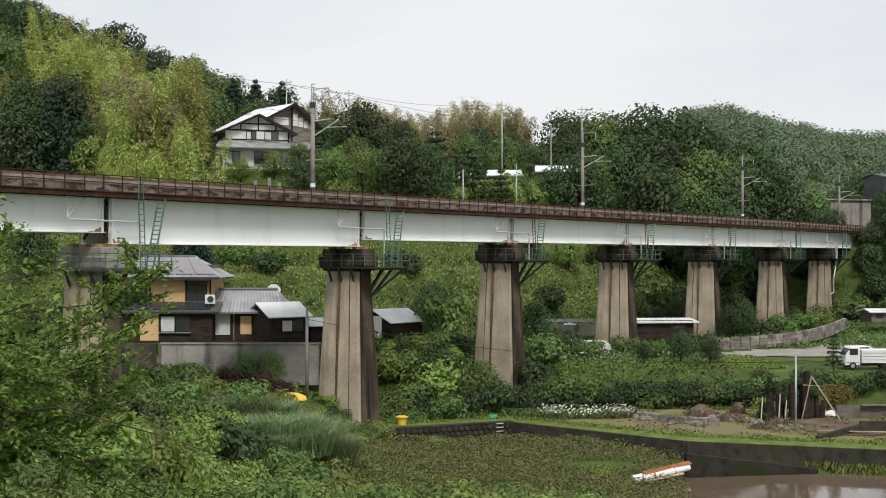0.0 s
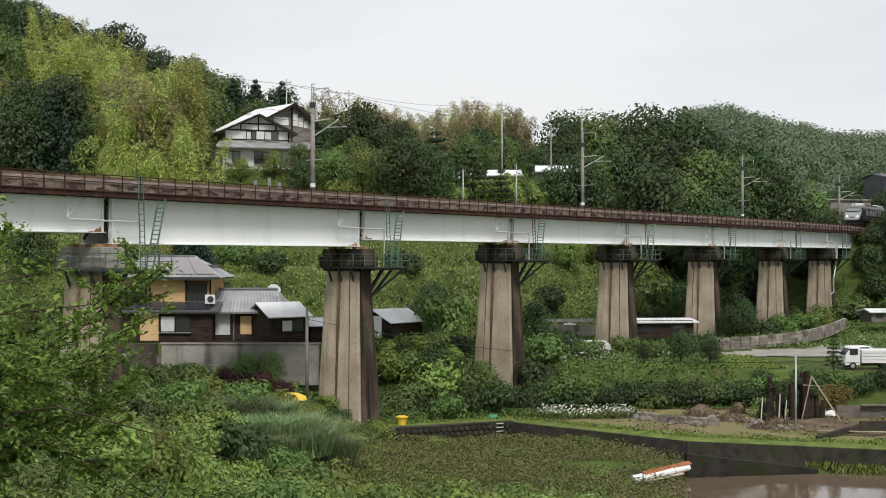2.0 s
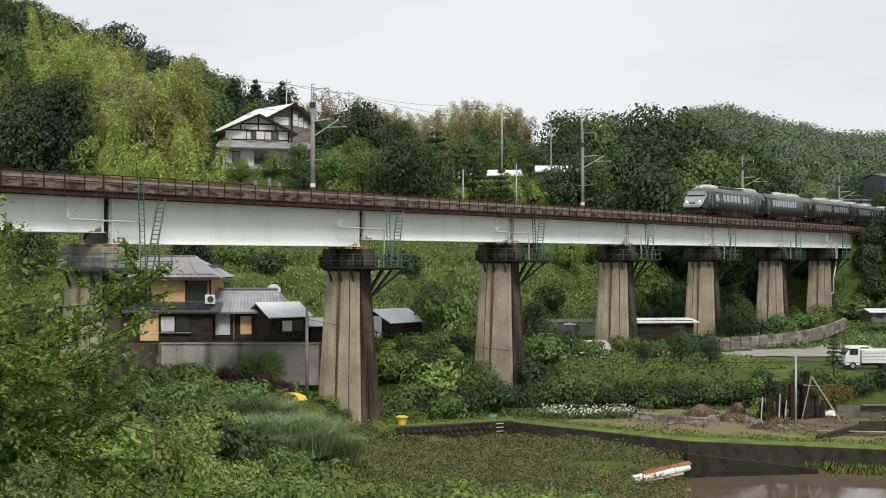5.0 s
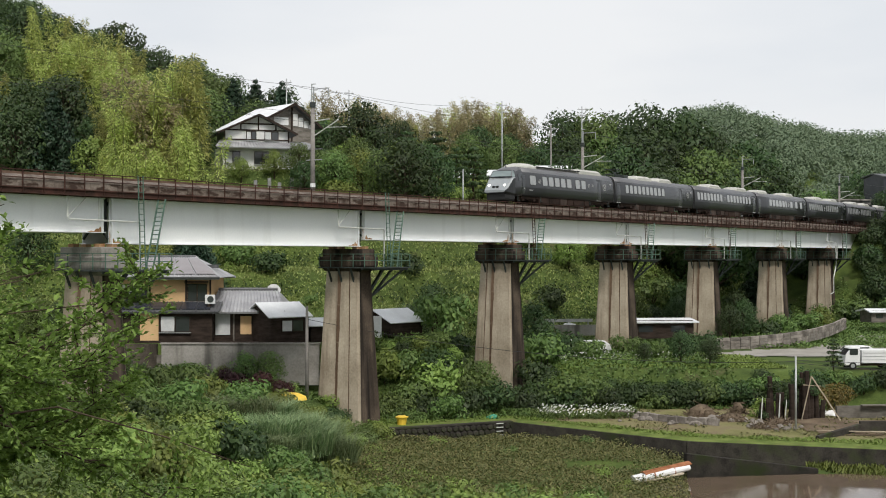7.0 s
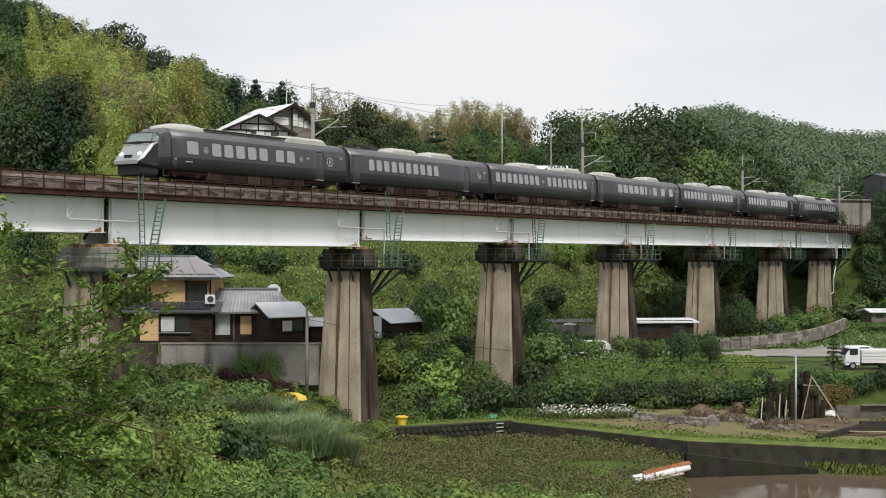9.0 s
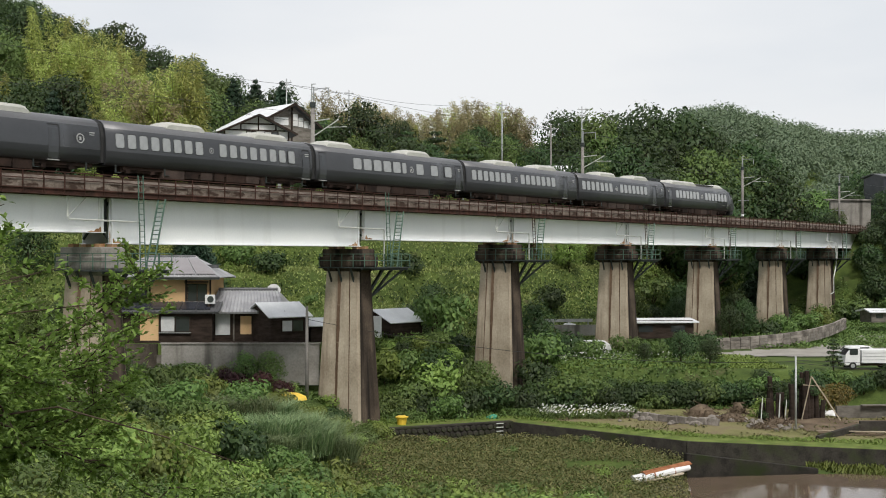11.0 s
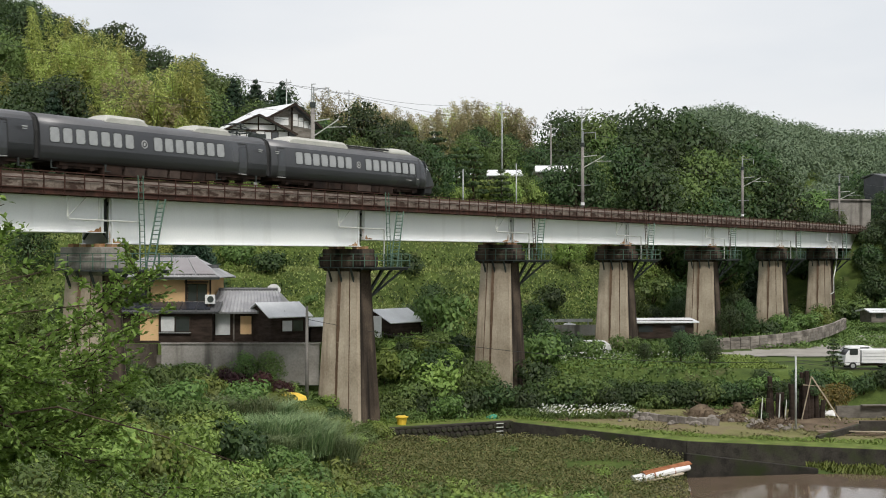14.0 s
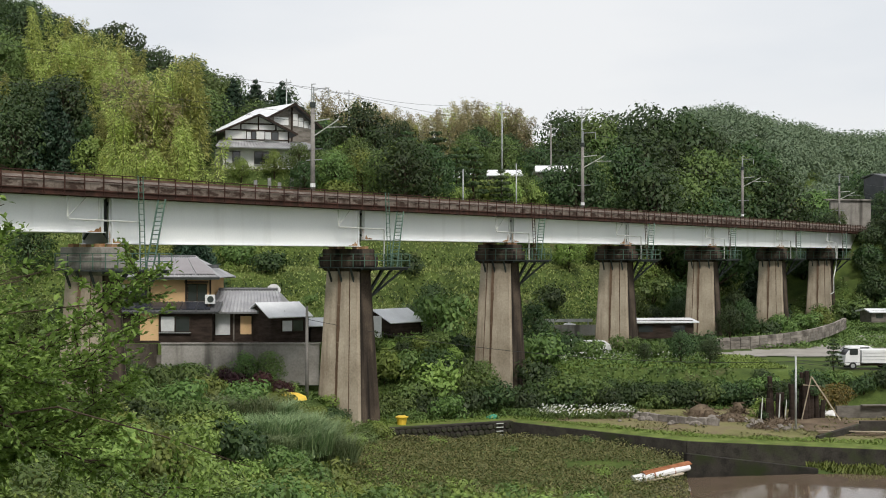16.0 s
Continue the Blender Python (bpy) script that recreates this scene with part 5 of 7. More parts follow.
def carpet(name, label, category, mat, n, box, test, size, high, seed, long=1.5, up=0.5):
    """Low leaves or blades all over a stretch of ground."""
    rnd, sh, done, tries = random.Random(seed), Shape(), 0, 0
    while done < n and tries < n * 8:
        tries += 1
        x, y = rnd.uniform(box[0], box[1]), rnd.uniform(box[2], box[3])
        if not test(x, y):
            continue
        done += 1
        hh = high * (0.35 + 0.65 * max(0.0, 0.5 + noise.noise((x * 0.6, y * 0.6, seed)))) * rnd.uniform(0.1, 1.2)
        p = Vector((x, y, ground(x, y) + hh))
        t = Vector((rnd.gauss(0, 1), rnd.gauss(0, 1), rnd.gauss(0, 0.5) + up)).normalized()
        b = t.cross(Vector((rnd.gauss(0, 1), rnd.gauss(0, 1), rnd.gauss(0, 1)))).normalized()
        s = size * rnd.uniform(0.5, 1.4)
        if t.cross(b).z > 0:
            b = -b
        sh.add([p - t * s * long * 0.5, p + b * s * 0.4, p + t * s * long * 0.5, p - b * s * 0.4], [(0, 1, 2, 3)])
        q = Vector((rnd.gauss(0, 0.35), rnd.gauss(0, 0.35) - 0.25, 1)).normalized()
        for i in range(len(sh.v) - 4, len(sh.v)):
            sh.n[i] = tuple(q)
    tagged(part(name, sh, mat), label, category, kind="stuff")


# open slope behind the viaduct
carpet("slope_grass", "tall light grass on the terraced slope", "grass", "slope_grass", 110000, (-50, 60, 112, 215), lambda x, y: 0.0 < hillside(x, y) < 1.1 and in_view(x, y, 1) and not in_box(x, y, -29, 1, 106, 121), 0.15, 0.75, 3, 2.2, 1.0)
# dark leaf strips give the shadow lines between terraces by colour
carpet("terrace_growth", "darker leafy growth along the terrace edges", "undergrowth", "leaf_dark", 26000, (-50, 60, 112, 205), lambda x, y: 0.05 < hillside(x, y) < 1.0 and (hillside(x, y) * 5.0) % 1.0 > 0.80 + 0.12 * noise.noise((x * 0.2, y * 0.2, 4.0)) and in_view(x, y, 1) and not in_box(x, y, -29, 1, 106, 121), 0.2, 1.1, 33, 1.4, 0.5)
for _k in range(34):
    _x = RND.uniform(-24, 40)
    _q = (RND.randrange(1, 5) + 0.42) / 5.0
    _y = foot_line(_x) + _q * min(36.0, max(4.0, (235 - foot_line(_x)) * 0.55))
    if clear_of_line(_x, _y, 7) and in_view(_x, _y, 0):
        plant(("lbush0", "bush1", "lbush2", "lbush1")[_k % 4], _x, _y, RND.uniform(0.45, 0.85), _k * 1.3, 0.3)
scatter(12, (-30, 58, 120, 205), lambda x, y: 0.15 < hillside(x, y) < 1.05 and in_view(x, y, 2) and clear_of_line(x, y, 7) and not (4 < x < 34 and 0.25 < hillside(x, y) < 0.9), ["bush0", "bush1", "dbush0", "lbush0", "dbush2"], 0.9, 1.9, 4.0)
carpet("bank_growth", "leafy growth on the banks round the house", "undergrowth", "leaf_mid", 30000, (-42, 8, 88, 124), lambda x, y: in_view(x, y, 1) and y > wall_y(x) + 2.5 and not in_box(x, y, -29, -8, 106.2, 119) and not in_box(x, y, -7, 0, 117, 122), 0.15, 0.6, 41, 1.6, 0.6)
scatter(16, (-28, 0, 93, 116), lambda x, y: in_view(x, y, 1) and y > wall_y(x) + 3 and not in_box(x, y, -29, -8, 104.5, 120) and not in_box(x, y, -12.5, -8, 95, 100), ["nbush0", "nlight0", "bush0", "lbush1", "bush2"], 0.5, 0.95, 1.8)
# green growth round the pier feet and the valley floor
carpet("undergrowth", "mixed leafy undergrowth beneath the viaduct", "undergrowth", "leaf_mid", 52000, (-28, 62, 94, 205), lambda x, y: hillside(x, y) < 0.3 and y > wall_y(x) + 3 and in_view(x, y, 1) and not (x > 7 and y < 113) and not in_box(x, y, 26, 62, 113, 142) and not in_box(x, y, -29, -8, 106.2, 119) and not in_box(x, y, -7, 0, 116.8, 122), 0.22, 0.55, 4, 1.5, 0.4)
for _x, _y, _k, _n in ((-4.0, 107, 1.1, "bush0"), (-1.5, 108.5, 1.2, "dbush0"), (0.5, 106.5, 1.0, "bush1"), (2.2, 109, 1.3, "dbush1"), (-2.5, 111, 1.5, "bush2"), (4.0, 110, 1.4, "dbush2"), (-0.5, 113, 1.7, "lbush1"), (2.5, 114, 1.6, "bush0"),
                       (6.5, 112, 1.3, "dbush0"), (8.0, 114.5, 1.4, "dbush1"), (10.0, 114.5, 1.3, "bush1"), (-4.8, 114, 1.5, "lbush0"), (0, 119, 1.8, "bush1"), (8.5, 119, 1.5, "dbush2"), (10, 128, 1.7, "bush0"), (12, 131, 1.8, "dbush0"), (9, 132, 1.3, "bush2")):
    plant(_n, _x, _y, _k, _x * 2.0, 0.3)
for _x, _y, _k, _n in (
                       (14, 127, 1.0, "bush1"), (7.5, 127, 1.2, "lbush1"), (23.5, 131, 1.3, "dbush1"), (26, 136, 1.5, "dbush0"), (21, 129, 1.0, "bush2"), (18.5, 133, 1.1, "bush1"), (3, 124, 1.4, "bush0"), (-2, 126, 1.5, "bush2"), (0.5, 130, 1.4, "dbush1"),
                       (40, 165, 1.5, "dbush0"), (44, 172, 1.4, "bush0"), (48, 176, 1.4, "bush1"), (52, 182, 1.4, "lbush1"), (36, 163, 1.6, "dbush2"), (54, 190, 1.4, "bush2"), (60, 192, 1.6, "dbush1")):
    plant(_n, _x, _y, _k, _x * 2.0, 0.3)
for _x, _y, _k, _n in ((9.5, 136, 0.55, "dark0"), (34.0, 157, 0.42, "dark1"), (36.5, 161, 0.5, "dark2"), (29.6, 168, 0.5, "dark0"), (24, 165, 0.5, "mid0"), (-3.2, 127, 0.55, "dark1"), (-1.0, 133, 0.6, "dark2"), (39, 176, 0.6, "dark0"),
                       (-15.5, 104, 0.33, "mid1"), (-13.7, 104.2, 0.36, "mid0"), (-17.3, 103.8, 0.24, "light0"), (3.5, 118, 0.42, "mid0"), (50, 206, 0.7, "dark1"), (-29, 122, 0.5, "dark0")):
    plant(_n, _x, _y, _k, _x * 3.0, 0.2)
for _x, _y, _k, _n in ((21.8, 121.5, 0.32, "dark1"), (24.4, 121.0, 0.29, "dark2"), (34.4, 116.6, 0.36, "niwaki0"), (18.6, 122.5, 0.22, "dark0")):
    plant(_n, _x, _y, _k, _x, 0.1)
for _x, _y in ((-9.6, 31), (-8.4, 29.5), (-10.5, 34), (-9.0, 35), (-7.5, 33), (-9.9, 28), (-11.2, 37), (-8.2, 37.5)):
    plant("nbush1" if _y > 32 else "nlight0", _x, _y, 0.62, _x * 2, 0.3)
# hedge on the bank below the road
for _i in range(22):
    plant("dbush%d" % (_i % 3) if _i % 4 else "bush0", 8.0 + _i * 1.25, 114.6 + 0.6 * math.sin(_i * 2.1), 0.95 + 0.25 * ((_i * 7) % 5) / 5, _i * 1.3, 0.4)
for _i in range(14):
    plant("dbush%d" % ((_i + 1) % 3) if _i % 5 else "bush1", 8.6 + _i * 1.5, 116.0 + 0.3 * math.sin(_i * 1.7), 0.6 + 0.15 * ((_i * 3) % 5) / 5, _i * 2.3, 0.5)
for _i, (_x, _y) in enumerate(((-6.4, 115.4), (-4.9, 115.7), (-3.4, 115.5), (-1.9, 115.8), (-0.5, 116.0), (0.7, 117.6), (0.9, 119.6), (-7.4, 116.8))):
    plant(("bush0", "nlight0", "dbush1", "lbush1")[_i % 4], _x, _y, 0.75, _i * 1.1, 0.5)
for _i, (_x, _y) in enumerate(((-6.6, 93), (-5.6, 96), (-7.5, 95.5), (-8.5, 92), (-6.2, 98.3), (-4.9, 98.8), (-9.6, 95.5))):
    plant(("nlight0", "nbush0", "lbush2")[_i % 3], _x, _y, 0.8, _i * 1.1, 0.3)
plant("dbush1", -8.2, 101.3, 0.75, 0.7, 0.2)
plant("amber", 32.4, 110.2, 0.95, 0.5, 0.0)
plant("maroon", -16.2, 101.2, 0.95, 0.5, 0.1)
plant("maroon", -14.0, 101.0, 0.85, 2.5, 0.1)
plant("maroon", -12.4, 100.8, 0.75, 1.5, 0.1)

# ---- near slope: shrubs, reeds and weeds ----
scatter(44, (-22, 2, 38, 66), lambda x, y: in_view(x, y, 1) and x < lerp(3.5, -3, sm(y, 50, 66)), ["nbush0", "nbush1", "nlight0", "nlight1"], 0.8, 1.4, 1.9)
scatter(34, (-26, 2, 64, 93), lambda x, y: in_view(x, y, 1) and x < lerp(3.5, -7, sm(y, 50, 92)) and not in_box(x, y, -20, -7, 90, 110), ["nbush0", "nlight1", "bush0", "bush1", "dbush1", "lbush0"], 0.85, 1.35, 1.9)
scatter(40, (-9, 12, 62, 76), lambda x, y: y < 75 - max(0, x + 2) * 0.45, ["nlight0", "nlight1", "nlight0", "nbush0"], 1.15, 1.5, 1.3, 0.3)
scatter(14, (-15, -3, 25, 39), lambda x, y: in_view(x, y, 0), ["nbush0", "nbush1", "nlight0"], 0.6, 0.95, 1.7, 0.4)
scatter(14, (-34, -16, 58, 104), lambda x, y: in_view(x, y, 2) and not in_box(x, y, -29, -8, 104, 120), ["nbush0", "bush1", "nlight1", "bush0"], 0.9, 1.3, 2.4, 0.3)
scatter(10, (-4, 13, 80, 101), lambda x, y: y < wall_y(x) - 2, ["nlight0", "nbush1", "lbush1"], 0.25, 0.5, 2.5, 0.1)
carpet("near_weeds", "mixed leafy weeds on the near slope", "weeds", "leaf_light", 40000, (-32, 14, 24, 98), lambda x, y: in_view(x, y, 1) and x < lerp(14, -4, sm(y, 62, 92)), 0.10, 0.8, 7, 1.8, 0.5)
carpet("field_weeds", "low creeping weeds over the lower field", "weeds", "leaf_weed", 70000, (-6, 20, 76, 106), lambda x, y: y < wall_y(x) - 0.6 and x < 15.5 + (y - 84) * 0.15 and x > -7, 0.10, 0.6, 8, 1.6, 0.5)


def reeds(x, y, k, seed):
    sh = tuft(seed, 1500, 1.7 * k, 1.7 * k, 0.028)
    tagged(part("reed_clump", sh, "reed", m=pose(x, y, ground(x, y) - 0.1)), "grey-green tall reed clump on the near slope", "reeds", group="reed clumps")


for _i, (_x, _y, _k) in enumerate(((-11.0, 80, 1.3), (-9.2, 82, 1.4), (-7.6, 84, 1.3), (-9.8, 86, 1.2), (-12.8, 84, 1.2), (-10.2, 84, 1.2), (-10.4, 77, 0.9), (-11.6, 87, 1.1), (-8.8, 88, 1.2))):
    reeds(_x, _y, _k, 200 + _i)


# ---- fields, walls, road ----
def drape(name, mat, poly_test, box, step, lift, label, category):
    """A thin sheet laid over the ground where poly_test holds."""
    sh, idx = Shape(), {}
    nx, ny = int((box[1] - box[0]) / step), int((box[3] - box[2]) / step)
    for j in range(ny):
        for i in range(nx):
            if not poly_test(box[0] + (i + 0.5) * step, box[2] + (j + 0.5) * step):
                continue
            q = []
            for a, b in ((i, j), (i + 1, j), (i + 1, j + 1), (i, j + 1)):
                if (a, b) not in idx:
                    x, y = box[0] + a * step, box[2] + b * step
                    idx[(a, b)] = len(sh.v)
                    sh.v.append((x, y, ground(x, y) + lift))
                q.append(idx[(a, b)])
            sh.f.append(tuple(q))
    tagged(part(name, sh, mat, smooth=True), label, category, kind="structure")


drape("dirt_field", "dry_grass", lambda x, y: y > wall_y(x) + 2.2 and x > 9.5 + 0.5 * math.sin(y * 0.7) and y < 113.2 + 0.5 * math.sin(x * 0.8), (8, 62, 82, 116), 0.6, 0.05, "trodden dry grass and soil of a cleared plot", "field")
drape("soil_plot", "soil", lambda x, y: x > 27.5 + 0.6 * math.sin(y * 1.3) and 96.5 + 0.4 * math.sin(x) < y < 106 + 0.8 * math.sin(x * 0.7), (26, 62, 94, 110), 0.6, 0.10, "bare brown tilled soil", "field")
_v = Shape()
for _a, _b in zip(WALL_LINE[1:], WALL_LINE[2:]):
    _v.add([(_a[0], _a[1] - 0.1, 1.4), (_b[0], _b[1] - 0.1, 1.4), (_b[0], _b[1] + 3.0, 1.5), (_a[0], _a[1] + 3.0, 1.5), (_a[0], _a[1] - 0.1, 0.3), (_b[0], _b[1] - 0.1, 0.3)], [(0, 1, 2, 3), (4, 5, 1, 0)])
tagged(part("grass_verge", _v, "lawn"), "bright mown grass along the wall's top", "grass", kind="structure")
drape("lawn", "lawn", lambda x, y: y > 119.5 + 0.5 * math.sin(x) and y < 131 + 0.3 * (x - 20) and 11 < x < 31, (10, 34, 118, 138), 0.8, 0.06, "short bright grass above the hedge", "grass")
drape("road", "asphalt", lambda x, y: (131.5 + 0.25 * (x - 26) < y < 137 + 0.35 * (x - 26) and 24 < x < 66) or (0.0 < (x - 36) * 0.8 - (y - 136) * 0.45 < 4.6 and 133 < y < 168), (22, 68, 118, 172), 0.7, 0.08, "pale concrete village road", "road")
carpet("verge_grass", "short bright grass on the wall's top", "grass", "grass", 16000, (-7, 42, 84, 108), lambda x, y: 1.6 < y - wall_y(x) < 3.4, 0.10, 0.2, 11, 2.4, 1.2)
carpet("lawn_grass", "uneven bright grass above the hedge", "grass", "grass", 16000, (11, 31, 119, 134), lambda x, y: True, 0.13, 0.2, 12, 2.2, 1.2)
carpet("plot_weeds", "scattered weeds on the cleared plot", "weeds", "leaf_weed", 5000, (9, 44, 92, 113), lambda x, y: y > wall_y(x) + 2 and noise.noise((x * 0.4, y * 0.4, 9.0)) > 0.05, 0.12, 0.22, 13, 1.8, 0.6)

# flooded paddies
_w = Shape().add([(11.5, 40, 0.05), (70, 40, 0.05), (70, 80.0, 0.05), (30.5, 88.2, 0.05), (24.5, 88.0, 0.05), (16.0, 86.5, 0.05), (13.5, 84, 0.05)], [(0, 1, 2, 3, 4, 5, 6)])
tagged(part("water", _w, "water"), "still muddy brown water of a flooded paddy", "water", kind="structure")
_w = Shape().add([(33.2, 94.2, 1.62), (60, 91, 1.62), (60, 97, 1.62), (33.5, 98.6, 1.62)], [(0, 1, 2, 3)])
tagged(part("water", _w, "water"), "muddy water in the upper flooded paddy", "water", kind="structure")
carpet("rice_seedlings", "bright green rice seedlings at the paddy's edge", "seedlings", "grass", 6000, (24.5, 46, 84, 91), lambda x, y: 0.5 < wall_y(x) - y < 3.0 and x > 24 + (wall_y(x) - y), 0.16, 0.45, 14, 3.2, 2.5)


def stone_wall(name, pts, low, high, label, course, long, seed, limit=300):
    """Retaining wall: a dark core with stones set proud of it, a mossy coping on top."""
    rnd = random.Random(seed)
    core, cope = Shape(), Shape()
    for a, b in zip(pts, pts[1:]):
        a, b = Vector((*a, 0)), Vector((*b, 0))
        core.bar(a + Vector((0, 0, (low + high) / 2)), b + Vector((0, 0, (low + high) / 2)), 0.5, high - low)
        cope.bar(a + Vector((0, 0, high + 0.05)), b + Vector((0, 0, high + 0.05)), 0.62, 0.12)
    w = part(name, core, "stone")
    tagged(w, label, "retaining wall", kind="structure")
    part("coping", cope, "stone", w)
    variants = []
    for k in range(5):
        q = Shape()
        c = 0.2 + 0.1 * rnd.random()
        pts8 = [(-1, -0.3), (-0.5, -1), (0.5, -1), (1, -0.2), (0.9, 0.6), (0.3, 1), (-0.6, 0.9), (-1, 0.4)]
        pts8 = [(x * rnd.uniform(0.85, 1.0), z * rnd.uniform(0.85, 1.0)) for x, z in pts8]
        q.loft([[Vector((x * s * long / 2, y, z * s * course / 2)) for x, z in pts8] for s, y in ((1.0, 0.0), (0.97, -0.06), (0.75, -0.12))])
        me = q.mesh("stone")
        me.materials.append(M["stone"])
        variants.append(me)
    n = 0
    for a, b in zip(pts, pts[1:]):
        a, b = Vector((*a, 0)), Vector((*b, 0))
        d = (b - a)
        ang = math.atan2(d.y, d.x)
        for r in range(int((high - low) / course)):
            i = 0.5 * (r % 2)
            while (i + 0.5) * long < d.length and n < limit:
                p = a + d.normalized() * (i * long + long * 0.5) + Vector((0, 0, low + (r + 0.5) * course))
                p += Vector((math.sin(ang), -math.cos(ang), 0)) * 0.25
                if in_view(p.x, p.y, -1):
                    part("stone", variants[rnd.randrange(5)], "stone", w, m=Matrix.Translation(p) @ Matrix.Rotation(ang, 4, "Z") @ Matrix.Rotation(rnd.choice((0.5, -0.5)), 4, "Y"))
                    n += 1
                i += 1


def build_ladder_steps():
    sh = Shape()
    for i in range(4):
        sh.bar((4.2, 104.1, 0.45 + i * 0.3), (4.75, 104.4, 0.45 + i * 0.3), 0.06)
    tagged(part("wall_rungs", sh, "white_steel"), "pale metal rungs set in the stone wall", "ladder")


build_ladder_steps()


def wedge_wall():
    """Lower concrete wall that runs out beside the paddy."""
    sh = Shape()
    a, b = Vector((16.0, 87.0, -0.3)), Vector((25.2, 88.9, -0.3))
    n = Vector((-0.2, 0.98, 0)) * 0.45
    sh.add([a, b, b + n, a + n, a + Vector((0, 0, 1.85)), b + Vector((0, 0, 0.55)), b + n + Vector((0, 0, 0.55)), a + n + Vector((0, 0, 1.85))], [(3, 2, 1, 0), (4, 5, 6, 7), (0, 1, 5, 4), (1, 2, 6, 5), (2, 3, 7, 6), (3, 0, 4, 7)])
    tagged(part("paddy_wall", sh, "stone", bevel=0.04), "low dark mossy concrete wall beside the paddy", "wall", kind="structure")
    sh = Shape()
    sh.bar((31, 98.6, 1.7), (62, 99.5, 1.9), 0.3, 1.1)
    sh.bar((26.5, 93.8, 1.45), (31, 98.6, 1.7), 0.3, 0.7)
    tagged(part("paddy_bank", sh, "stone", bevel=0.04), "dark concrete bank of the upper paddy", "wall", kind="structure")
    sh = Shape()
    sh.bar((31.8, 107.2, 1.9), (48, 108.6, 1.9), 0.35, 1.0)
    sh.bar((33.8, 107.0, 2.46), (36.0, 107.2, 2.46), 0.5, 0.12)
    tagged(part("raised_bed_wall", sh, "timber_grey", bevel=0.03), "weathered board edge of a raised bed", "garden bed")


wedge_wall()


def road_wall():
    """Layered stone wall that follows the bend of the road."""
    rnd = random.Random(31)
    w = thing("road_wall", "grey layered block wall along the bend of the road", "wall", kind="structure")
    pts = []
    for i in range(25):
        f = i / 24
        pts.append(Vector((lerp(27, 50.5, f) + 2.0 * math.sin(f * 3.1) * (1 - f), 141 + 1.5 * f + 24 * f ** 2.2, 4.3 + 1.1 * f)))
    for r in range(4):
        for i in range(24):
            a, b = pts[i], pts[i + 1]
            u = Vector((0, 0, 0.2 + r * 0.34))
            part("block", Shape().bar(a.lerp(b, 0.02) + u, a.lerp(b, 0.98) + u, 0.4 + rnd.uniform(-0.04, 0.04), 0.31), "rock", w)


road_wall()


# ---- catenary masts and wires ----
MASTS = (1.4, 46.4, 92.7, 139.9)


def mast(s, white):
    m = thing("catenary_mast", "weathered concrete catenary mast with steel arms beside the track", "mast", track_pose(s, -2.95), group="catenary masts")
    part("pole", Shape().tube([(0, 0, -1.4), (0, 0, 7.2)], [0.2, 0.16], 10), "pole", m, smooth=True)
    part("band", Shape().tube([(0, 0, 0.55), (0, 0, 0.85)], [0.215, 0.215], 10), "white", m, "white marker band")
    t = Shape().bar((-0.12, 0, 7.0), (-0.12, 0, 8.7), 0.07).bar((0.12, 0, 7.0), (0.12, 0, 8.5), 0.07)
    t.bar((-0.12, 0, 8.68), (-0.05, -0.35, 8.68), 0.06).bar((0.12, 0, 8.3), (0.1, -1.5, 8.3), 0.07).bar((0.1, -1.5, 8.3), (0.1, -1.5, 7.6), 0.06)
    part("top_bracket", t, "galv", m, "thin steel bracket at the head")
    part("collar", Shape().tube([(0, 0, 6.85), (0, 0, 7.25)], 0.24, 10), "dark_steel", m)
    a = Shape().tube([(0, -0.15, 5.75), (0, -1.7, 5.85)], 0.045, 6).tube([(0, -0.15, 4.6), (0, -2.6, 5.75)], 0.05, 6).tube([(0, -1.5, 5.2), (0, -3.4, 5.15)], 0.035, 6)
    part("cantilever", a, "white_steel", m, "pale cantilever arm over the track")
    part("side_arm", Shape().bar((0, -0.9, 2.7), (0, 0.6, 2.7), 0.08), "galv", m)


for _s in MASTS:
    mast(_s, True)


def wires():
    for off, up, name in ((0.0, 5.15, "contact_wire"), (0.0, 6.0, "messenger_wire"), (-2.2, 8.3, "feeder_wire")):
        sh = Shape()
        stops = [-60, *MASTS, 175]
        pts = []
        for a, b in zip(stops, stops[1:]):
            for i in range(8):
                f = i / 8
                sag = 0.0 if name == "contact_wire" else 0.55 * 4 * f * (1 - f)
                pts.append(track(lerp(a, b, f), off, up - sag))
        sh.tube(pts, 0.012, 4)
        tagged(part(name, sh, "wire"), "thin dark overhead wire along the track", "wire")


wires()


def utility_pole(x, y, z, top, arms=2, steel=False):
    p = thing("utility_pole", "slim grey utility pole with cross-arms", "utility pole", pose(x, y, z), group="utility poles")
    part("pole", Shape().tube([(0, 0, -1), (0, 0, top - z)], [0.09 if steel else 0.15, 0.07 if steel else 0.1], 8), "galv" if steel else "pole", p, smooth=True)
    for i in range(arms):
        part("cross_arm", Shape().bar((-0.7, 0, top - z - 0.5 - 0.9 * i), (0.7, 0.1, top - z - 0.5 - 0.9 * i), 0.09), "galv", p)
        for k in (-0.55, 0.0, 0.55):
            part("insulator", Shape().tube([(k, 0, top - z - 0.45 - 0.9 * i), (k, 0, top - z - 0.2 - 0.9 * i)], [0.06, 0.03], 6), "white", p)
    return p


